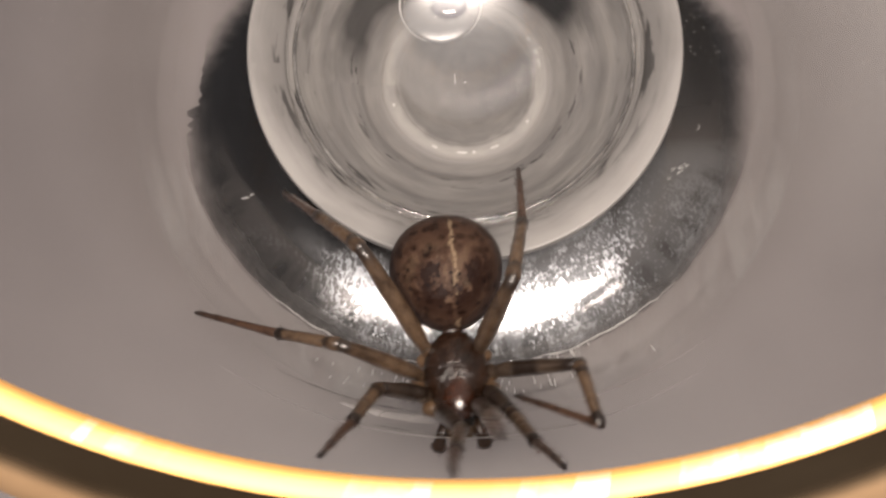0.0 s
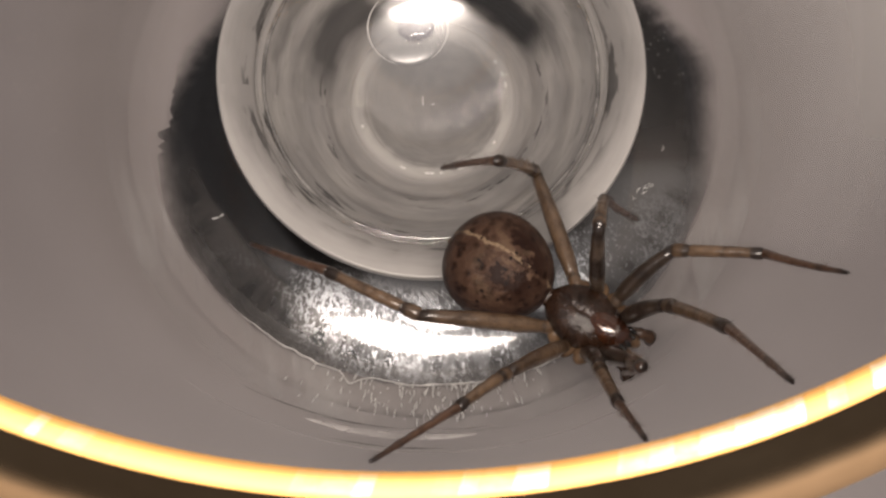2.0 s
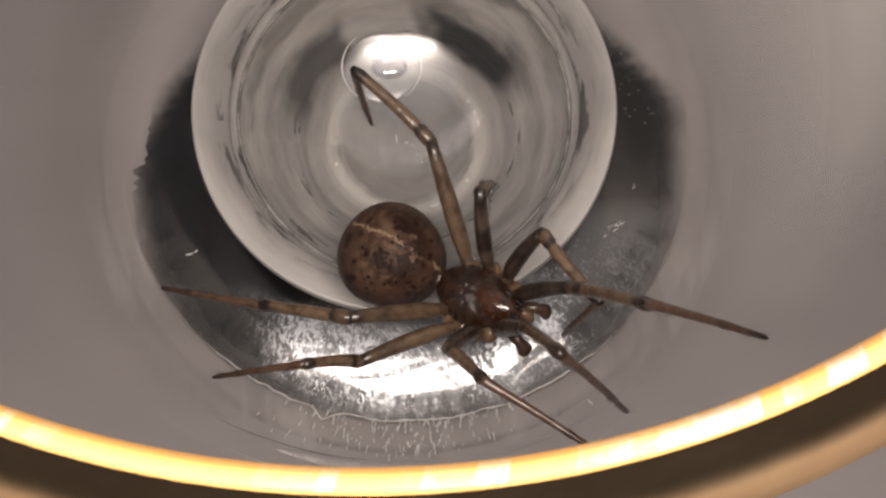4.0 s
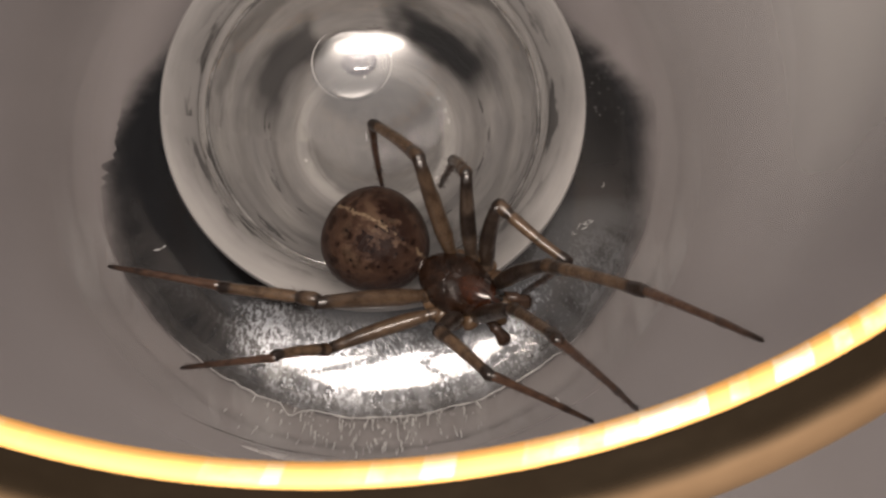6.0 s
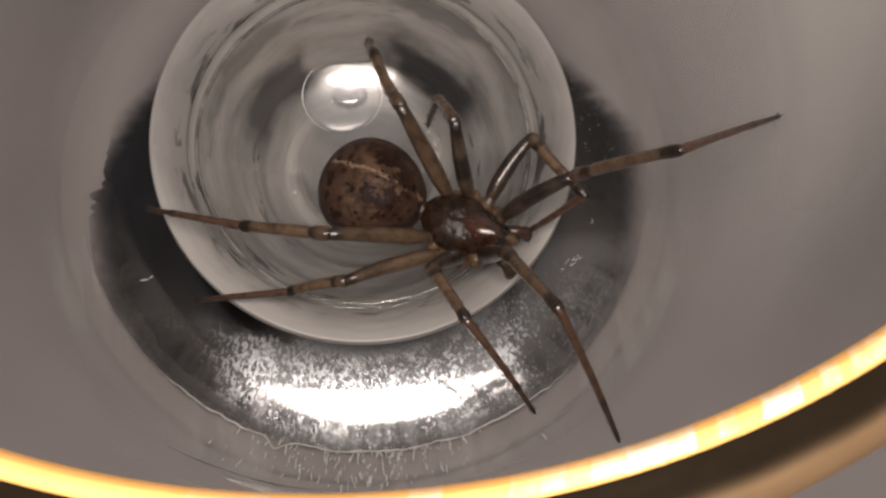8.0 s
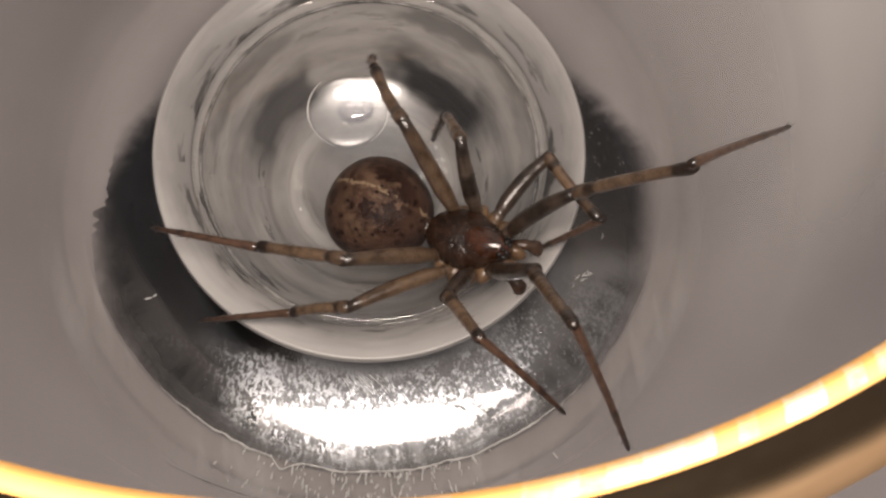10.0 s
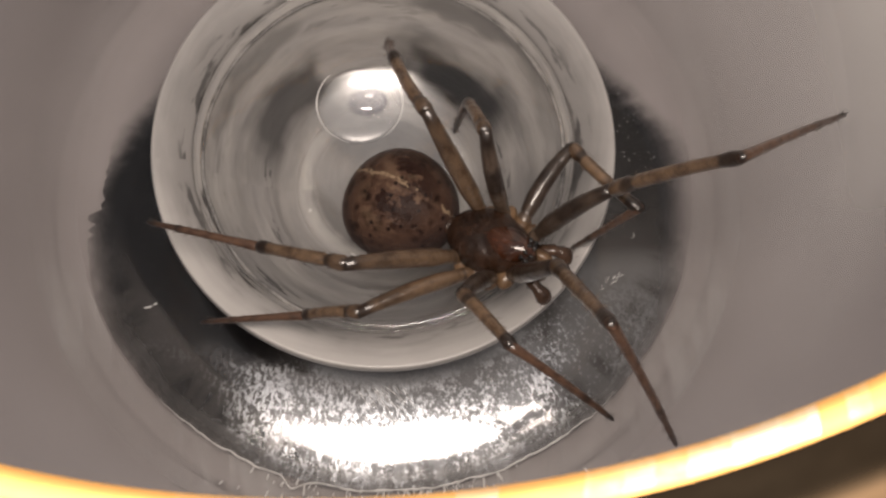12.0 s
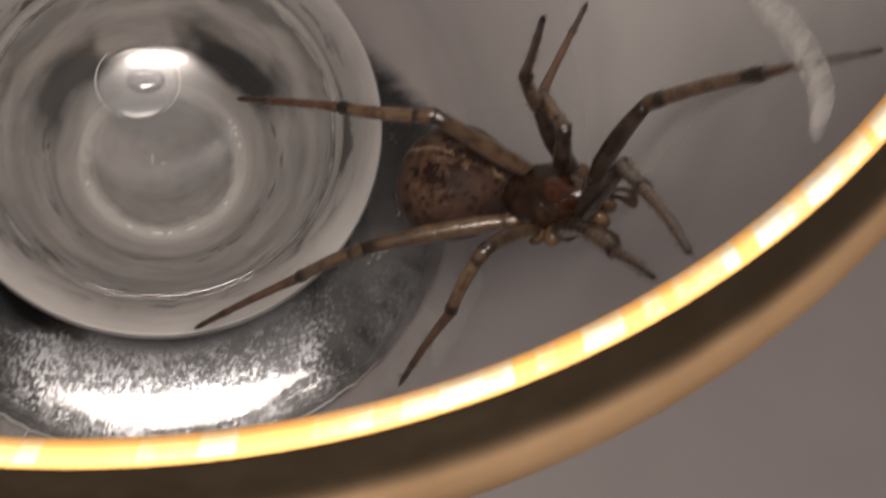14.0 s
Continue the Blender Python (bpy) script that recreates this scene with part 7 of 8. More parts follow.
    walk(legs["R1"][2], [
        (0, mm(2.78, -0.55, 8.82, 0.0, -81.3, -21.0)), (0.1, mm(2.66, -0.79, 8.83, -20.7, -48.9, 0.9)),
        (0.2, mm(2.54, -1.02, 8.84, -22.6, -15.9, 4.3)), (0.3, mm(2.42, -1.25, 8.84, -22.6, 17.2, 6.6)),
        (0.4, mm(2.30, -1.49, 8.83, -20.6, 50.3, 10.1)), (0.5, mm(2.18, -1.72, 8.82, 4.7, 82.5, 36.6)),
        (1, mm(2.25, -2.19, 8.69, -0.0, 79.7, 31.8)), (1.5, mm(3.29, -1.56, 8.57, 22.2, 85.4, 54.2)),
        (2, mm(1.90, -2.41, 8.76, 66.3, 81.5, 98.5)), (2.5, mm(2.66, -3.15, 8.52, -21.3, 72.6, 9.6)),
        (3.650, mm(4.23, -2.41, 8.26, -18.2, 73.1, 12.8)), (4.8, mm(5.65, -1.59, 7.63, -14.9, 73.7, 16.3)),
        (5, mm(5.65, -1.59, 7.63, -14.9, 73.7, 16.3)), (6.5, mm(5.05, -1.67, 7.96, -21.7, 65.2, 9.1)),
        (6.6, mm(5.25, -0.36, 7.47, -13.7, 70.8, 17.7)), (6.7, mm(5.19, 0.71, 6.52, 0.6, 75.8, 32.6)),
        (6.8, mm(4.89, 1.37, 5.24, 26.4, 79.1, 59.0)), (6.9, mm(4.40, 1.49, 3.83, 60.5, 78.9, 93.7)),
        (7, mm(3.81, 1.04, 2.50, 85.6, 75.6, 119.4)), (7.1, mm(3.88, 1.32, 4.18, 32.6, 82.7, 65.6)),
        (7.2, mm(3.89, 0.85, 5.88, -29.6, 77.0, 2.7)), (7.3, mm(3.79, -0.32, 7.27, -45.3, 66.4, -13.8)),
        (7.4, mm(3.57, -1.96, 8.07, -51.0, 55.1, -20.2)), (7.5, mm(3.20, -3.76, 8.12, -53.7, 43.7, -23.8)),
        (8, mm(4.54, -3.40, 7.73, -61.5, 52.0, -34.3)), (10.5, mm(6.27, -3.19, 6.78, -63.0, 69.6, -35.9)),
        (11, mm(6.51, -2.89, 6.66, -55.1, 72.3, -27.6)), (11.5, mm(6.48, -3.12, 6.69, -57.8, 72.5, -30.4)),
        (12, mm(6.73, -2.86, 6.49, -55.2, 74.6, -27.7)), (12.5, mm(5.08, -2.86, 7.54, -48.4, 61.4, -20.4)),
        (12.7, mm(5.16, -2.89, 7.66, -29.9, 64.3, 0.3)), (12.850, mm(3.70, -1.98, 8.34, -26.1, 60.4, 4.6)),
        (13, mm(2.09, -1.00, 8.59, -23.3, 56.3, 7.9)), (13.1, mm(2.86, -1.72, 8.53, -7.5, 70.7, 25.4)),
        (13.2, mm(3.59, -2.45, 8.33, 48.5, 78.6, 83.0)), (13.3, mm(4.28, -3.15, 7.99, 101.0, 69.8, 137.1)),
        (13.4, mm(4.79, -1.81, 7.59, 80.8, 72.1, 115.8)), (13.5, mm(5.02, -0.54, 6.47, 58.4, 71.8, 92.2)),
        (13.6, mm(4.78, -0.90, 7.13, -62.1, 45.6, -34.5)), (13.7, mm(4.45, -1.25, 7.60, -67.3, -9.7, -49.3)),
        (13.8, mm(4.03, -1.58, 7.88, -51.1, -63.9, -73.1)), (13.967, mm(6.37, -2.51, 6.42, -76.8, -37.8, -41.1)),
        (14, mm(6.37, -2.51, 6.42, -76.8, -37.8, -41.1)),
    ])
    walk(legs["R2"][0], [
        (0, mm(0.45, -0.95, -0.25, -0.0, -58.6, -95.2)), (0.250, mm(0.45, -0.95, -0.25, -14.6, -67.8, -78.9)),
        (0.5, mm(0.45, -0.95, -0.25, -44.2, -73.7, -47.6)), (1, mm(0.45, -0.95, -0.25, -10.2, -68.9, -83.4)),
        (1.250, mm(0.45, -0.95, -0.25, -13.4, -66.6, -80.0)), (1.5, mm(0.45, -0.95, -0.25, -16.0, -64.2, -77.2)),
        (2, mm(0.45, -0.95, -0.25, -40.3, -70.9, -51.0)), (2.250, mm(0.45, -0.95, -0.25, 0.5, -60.4, -95.2)),
        (2.5, mm(0.45, -0.95, -0.25, 15.0, -43.2, -113.4)), (2.883, mm(0.45, -0.95, -0.25, 11.9, -48.2, -109.0)),
        (3.267, mm(0.45, -0.95, -0.25, 7.7, -53.0, -103.6)), (3.650, mm(0.45, -0.95, -0.25, 2.2, -57.5, -97.0)),
        (4.033, mm(0.45, -0.95, -0.25, -5.0, -61.5, -88.6)), (4.417, mm(0.45, -0.95, -0.25, -14.6, -64.9, -77.9)),
        (4.8, mm(0.45, -0.95, -0.25, -26.7, -67.3, -64.6)), (5, mm(0.45, -0.95, -0.25, -26.7, -67.3, -64.6)),
        (6.5, mm(0.45, -0.95, -0.25, -16.3, -63.5, -76.1)), (6.667, mm(0.45, -0.95, -0.25, -26.5, -60.7, -64.5)),
        (6.833, mm(0.45, -0.95, -0.25, -34.6, -57.1, -55.1)), (7, mm(0.45, -0.95, -0.25, -40.9, -52.9, -47.4)),
        (7.125, mm(0.45, -0.95, -0.25, -26.4, -58.3, -64.9)), (7.250, mm(0.45, -0.95, -0.25, -7.7, -60.6, -86.6)),
        (7.375, mm(0.45, -0.95, -0.25, 11.6, -59.1, -108.8)), (7.5, mm(0.45, -0.95, -0.25, 27.2, -54.3, -127.4)),
        (8, mm(0.45, -0.95, -0.25, 14.1, -59.1, -111.7)), (10.5, mm(0.45, -0.95, -0.25, -15.2, -54.5, -77.1)),
        (11, mm(0.45, -0.95, -0.25, -13.7, -60.1, -78.9)), (11.5, mm(0.45, -0.95, -0.25, -12.5, -56.2, -80.3)),
        (12, mm(0.45, -0.95, -0.25, -19.0, -56.9, -72.4)), (12.250, mm(0.45, -0.95, -0.25, 5.2, -58.6, -101.0)),
        (12.5, mm(0.45, -0.95, -0.25, 27.3, -54.0, -127.3)), (12.6, mm(0.45, -0.95, -0.25, 17.8, -49.9, -115.3)),
        (12.7, mm(0.45, -0.95, -0.25, 10.5, -44.7, -105.4)), (13, mm(0.45, -0.95, -0.25, 27.2, -54.2, -127.2)),
        (13.1, mm(0.45, -0.95, -0.25, 4.2, -63.8, -100.5)), (13.2, mm(0.45, -0.95, -0.25, -31.3, -65.3, -61.5)),
        (13.3, mm(0.45, -0.95, -0.25, -59.0, -57.7, -30.2)), (13.5, mm(0.45, -0.95, -0.25, -36.0, -68.0, -55.9)),
        (13.6, mm(0.45, -0.95, -0.25, -38.5, -66.0, -53.2)), (13.7, mm(0.45, -0.95, -0.25, -40.6, -64.0, -50.8)),
        (13.8, mm(0.45, -0.95, -0.25, -42.4, -61.9, -48.8)), (13.967, mm(0.45, -0.95, -0.25, -67.5, -40.5, -17.5)),
        (14, mm(0.45, -0.95, -0.25, -67.5, -40.5, -17.5)),
    ])
    walk(legs["R2"][1], [
        (0, mm(0.31, -2.45, 2.23, 0.0, -60.9, -35.5)), (0.250, mm(0.66, -2.03, 2.44, 11.4, -63.1, -48.4)),
        (0.5, mm(1.00, -1.55, 2.53, 24.3, -64.0, -62.8)), (1, mm(0.57, -1.99, 2.45, 29.9, -48.8, -69.5)),
        (1.250, mm(0.65, -2.09, 2.41, 20.3, -58.7, -57.6)), (1.5, mm(0.73, -2.18, 2.36, 2.3, -66.8, -37.5)),
        (2, mm(1.05, -1.69, 2.49, 13.2, -58.8, -49.7)), (2.250, mm(0.32, -2.38, 2.27, 12.5, -65.5, -49.0)),
        (2.5, mm(-0.39, -2.89, 1.74, 11.4, -72.1, -47.7)), (2.883, mm(-0.18, -2.78, 1.91, 0.5, -65.9, -36.1)),
        (3.267, mm(0.04, -2.65, 2.07, -5.7, -59.1, -29.1)), (3.650, mm(0.26, -2.50, 2.20, -9.5, -52.1, -24.5)),
        (4.033, mm(0.48, -2.33, 2.30, -12.1, -45.0, -21.1)), (4.417, mm(0.71, -2.15, 2.38, -13.8, -37.8, -18.5)),
        (4.8, mm(0.93, -1.96, 2.43, -15.0, -30.6, -16.4)), (5, mm(0.93, -1.96, 2.43, -15.0, -30.6, -16.4)),
        (6.5, mm(0.76, -2.21, 2.34, -15.7, -29.6, -15.0)), (6.667, mm(1.06, -2.23, 2.28, -8.8, -33.2, -28.2)),
        (6.833, mm(1.35, -2.24, 2.18, -0.8, -35.3, -42.2)), (7, mm(1.63, -2.24, 2.06, 7.6, -35.8, -56.8)),
        (7.125, mm(1.10, -2.33, 2.22, 6.4, -35.4, -54.6)), (7.250, mm(0.54, -2.37, 2.28, 5.1, -35.0, -52.4)),
        (7.375, mm(-0.03, -2.36, 2.24, 3.9, -34.5, -50.3)), (7.5, mm(-0.58, -2.29, 2.11, 2.7, -34.0, -48.2)),
        (8, mm(-0.10, -2.34, 2.24, -2.6, -34.3, -38.8)), (10.5, mm(0.83, -2.59, 2.11, -7.7, -33.5, -29.5)),
        (11, mm(0.73, -2.37, 2.26, -9.2, -22.1, -26.5)), (11.5, mm(0.72, -2.54, 2.16, -9.0, -23.6, -27.0)),
        (12, mm(0.93, -2.46, 2.18, -10.2, -22.1, -23.9)), (12.250, mm(0.16, -2.44, 2.22, -4.7, -37.6, -34.8)),
        (12.5, mm(-0.58, -2.30, 2.10, 7.0, -51.6, -51.3)), (12.6, mm(-0.35, -2.64, 1.97, 13.5, -39.9, -60.3)),
        (12.7, mm(-0.10, -2.94, 1.79, 17.1, -27.7, -66.7)), (13, mm(-0.57, -2.30, 2.10, 20.0, -34.8, -72.3)),
        (13.1, mm(0.22, -2.21, 2.35, 13.7, -41.0, -61.9)), (13.2, mm(1.03, -2.01, 2.39, 5.2, -46.2, -49.7)),
        (13.3, mm(1.79, -1.73, 2.20, -5.5, -49.8, -35.3)), (13.5, mm(1.06, -1.85, 2.44, -12.5, -41.6, -25.6)),
        (13.6, mm(1.16, -1.89, 2.40, -3.9, -47.8, -37.8)), (13.7, mm(1.25, -1.94, 2.36, 7.7, -52.4, -52.9)),
        (13.8, mm(1.35, -1.98, 2.31, 21.9, -54.8, -70.4)), (13.967, mm(2.55, -1.61, 1.63, -6.5, -35.8, -31.7)),
        (14, mm(2.55, -1.61, 1.63, -6.5, -35.8, -31.7)),
    ])
    walk(legs["R2"][2], [
        (0, mm(1.50, -3.30, 4.85, -0.0, -72.3, -33.6)), (0.250, mm(1.56, -3.04, 5.11, 14.3, -69.9, -48.7)),
        (0.5, mm(1.60, -2.72, 5.23, 24.9, -66.5, -60.2)), (1, mm(1.26, -3.84, 4.71, 53.6, -61.1, -92.0)),
        (1.250, mm(1.48, -3.40, 4.98, 23.6, -65.6, -58.5)), (1.5, mm(1.67, -2.90, 5.12, -7.2, -61.7, -24.4)),
        (2, mm(2.05, -2.87, 5.06, 19.6, -69.0, -53.7)), (2.250, mm(1.14, -3.32, 5.00, 11.2, -67.2, -44.6)),
        (2.5, mm(0.23, -3.57, 4.59, 4.2, -64.9, -37.0)), (2.883, mm(0.81, -3.50, 4.65, -9.4, -46.3, -20.7)),
        (3.267, mm(1.38, -3.39, 4.64, -14.0, -26.5, -13.1)), (3.650, mm(1.94, -3.26, 4.56, -15.6, -6.5, -7.8)),
        (4.033, mm(2.46, -3.10, 4.42, -15.2, 13.6, -3.0)), (4.417, mm(2.96, -2.90, 4.22, -12.9, 33.6, 2.8)),
        (4.8, mm(3.41, -2.69, 3.95, -6.3, 53.2, 12.3)), (5, mm(3.41, -2.69, 3.95, -6.3, 53.2, 12.3)),
        (6.5, mm(3.28, -2.88, 3.83, -3.1, 43.9, 16.6)), (6.667, mm(3.27, -3.42, 3.92, -5.4, 64.1, 13.7)),
        (6.833, mm(3.16, -3.89, 3.92, -24.5, 83.8, -5.9)), (7, mm(2.97, -4.27, 3.82, -169.1, 75.2, -150.9)),
        (7.125, mm(2.51, -4.32, 3.95, -93.7, 77.7, -74.0)), (7.250, mm(2.03, -4.32, 4.00, -59.8, 64.6, -38.5)),
        (7.375, mm(1.55, -4.26, 3.94, -50.7, 48.7, -27.7)), (7.5, mm(1.08, -4.15, 3.79, -47.2, 32.3, -22.3)),
        (8, mm(1.83, -3.89, 3.93, -49.0, 42.3, -25.3)), (10.5, mm(3.00, -3.82, 3.77, -34.9, 54.4, -6.7)),
        (11, mm(3.22, -3.61, 3.39, -30.9, 54.4, -1.7)), (11.5, mm(3.17, -3.79, 3.36, -31.0, 56.3, -1.8)),
        (12, mm(3.47, -3.59, 3.31, -26.1, 56.2, 4.1)), (12.250, mm(2.11, -3.79, 4.05, -12.9, 73.2, 18.5)),
        (12.5, mm(0.58, -3.76, 4.45, 71.1, 82.0, 103.7)), (12.6, mm(0.79, -4.64, 3.89, -118.9, 80.7, -86.2)),
        (12.7, mm(0.95, -5.38, 3.19, -115.9, 63.5, -83.1)), (13, mm(0.18, -4.65, 3.81, -96.8, 69.2, -62.3)),
        (13.1, mm(1.28, -4.21, 4.32, -91.3, 77.2, -56.6)), (13.2, mm(2.37, -3.60, 4.55, -68.7, 84.7, -33.7)),
        (13.3, mm(3.37, -2.85, 4.49, 36.0, 84.9, 71.2)), (13.5, mm(3.08, -2.82, 4.43, 29.0, 83.3, 64.2)),
        (13.6, mm(2.75, -3.13, 4.62, -98.0, 42.8, -65.1)), (13.7, mm(2.36, -3.40, 4.73, -99.7, -8.6, -70.3)),
        (13.8, mm(1.93, -3.61, 4.76, -94.9, -59.9, -78.0)), (13.967, mm(4.62, -2.89, 3.39, -132.1, -41.7, -31.6)),
        (14, mm(4.62, -2.89, 3.39, -132.1, -41.7, -31.6)),
    ])
    walk(legs["R3"][0], [
        (0, mm(-0.15, -1.00, -0.25, -0.0, -48.6, -109.7)), (0.125, mm(-0.15, -1.00, -0.25, 1.3, -48.1, -111.4)),
        (0.250, mm(-0.15, -1.00, -0.25, 2.5, -47.7, -113.1)), (0.375, mm(-0.15, -1.00, -0.25, 3.8, -47.2, -114.8)),
        (0.5, mm(-0.15, -1.00, -0.25, 5.0, -46.7, -116.4)), (0.750, mm(-0.15, -1.00, -0.25, 1.6, -55.1, -112.1)),
        (1, mm(-0.15, -1.00, -0.25, -4.0, -63.3, -105.5)), (1.1, mm(-0.15, -1.00, -0.25, 0.2, -60.0, -110.4)),
        (1.2, mm(-0.15, -1.00, -0.25, 3.6, -56.5, -114.3)), (1.3, mm(-0.15, -1.00, -0.25, 6.2, -52.9, -117.5)),
        (1.4, mm(-0.15, -1.00, -0.25, 8.4, -49.2, -120.3)), (1.5, mm(-0.15, -1.00, -0.25, 10.1, -45.5, -122.7)),
        (1.6, mm(-0.15, -1.00, -0.25, 9.0, -46.3, -121.1)), (1.7, mm(-0.15, -1.00, -0.25, 7.9, -47.0, -119.6)),
        (1.8, mm(-0.15, -1.00, -0.25, 6.7, -47.7, -118.0)), (1.9, mm(-0.15, -1.00, -0.25, 5.4, -48.4, -116.3)),
        (2, mm(-0.15, -1.00, -0.25, 4.2, -49.1, -114.6)), (2.125, mm(-0.15, -1.00, -0.25, 7.7, -44.3, -119.5)),
        (2.250, mm(-0.15, -1.00, -0.25, 10.5, -39.4, -123.6)), (2.375, mm(-0.15, -1.00, -0.25, 12.6, -34.3, -127.2)),
        (2.5, mm(-0.15, -1.00, -0.25, 14.3, -29.1, -130.4)), (3.650, mm(-0.15, -1.00, -0.25, 11.6, -28.8, -124.8)),
        (4.8, mm(-0.15, -1.00, -0.25, 8.9, -28.2, -119.2)), (5, mm(-0.15, -1.00, -0.25, 8.9, -28.2, -119.2)),
        (5.750, mm(-0.15, -1.00, -0.25, 11.6, -11.1, -127.2)), (6.5, mm(-0.15, -1.00, -0.25, 11.9, 6.2, -134.2)),
        (6.625, mm(-0.15, -1.00, -0.25, 11.8, -9.8, -129.4)), (6.750, mm(-0.15, -1.00, -0.25, 10.2, -25.8, -124.2)),
        (6.875, mm(-0.15, -1.00, -0.25, 6.3, -41.5, -117.4)), (7, mm(-0.15, -1.00, -0.25, -2.2, -56.5, -106.1)),
        (7.250, mm(-0.15, -1.00, -0.25, 10.7, -42.6, -123.0)), (7.5, mm(-0.15, -1.00, -0.25, 16.7, -27.2, -133.3)),
        (8, mm(-0.15, -1.00, -0.25, 16.8, -25.1, -133.6)), (10.5, mm(-0.15, -1.00, -0.25, 12.5, -27.1, -123.7)),
        (11, mm(-0.15, -1.00, -0.25, 12.1, -26.9, -122.9)), (11.5, mm(-0.15, -1.00, -0.25, 13.5, -24.4, -126.2)),
        (12, mm(-0.15, -1.00, -0.25, 10.6, -27.7, -119.5)), (12.5, mm(-0.15, -1.00, -0.25, 15.1, -22.0, -130.1)),
        (12.7, mm(-0.15, -1.00, -0.25, 16.2, -14.2, -133.6)), (12.850, mm(-0.15, -1.00, -0.25, 16.2, -23.4, -133.7)),
        (13, mm(-0.15, -1.00, -0.25, 16.2, -32.6, -133.7)), (13.150, mm(-0.15, -1.00, -0.25, 12.0, -44.5, -127.0)),
        (13.3, mm(-0.15, -1.00, -0.25, 4.1, -55.8, -116.9)), (13.4, mm(-0.15, -1.00, -0.25, -0.9, -55.6, -110.7)),
        (13.5, mm(-0.15, -1.00, -0.25, -5.8, -55.1, -104.8)), (13.6, mm(-0.15, -1.00, -0.25, -2.0, -57.2, -109.4)),
        (13.7, mm(-0.15, -1.00, -0.25, 2.4, -59.2, -114.6)), (13.8, mm(-0.15, -1.00, -0.25, 7.5, -61.0, -120.4)),
        (13.967, mm(-0.15, -1.00, -0.25, -35.4, -53.2, -70.4)), (14, mm(-0.15, -1.00, -0.25, -35.4, -53.2, -70.4)),
    ])
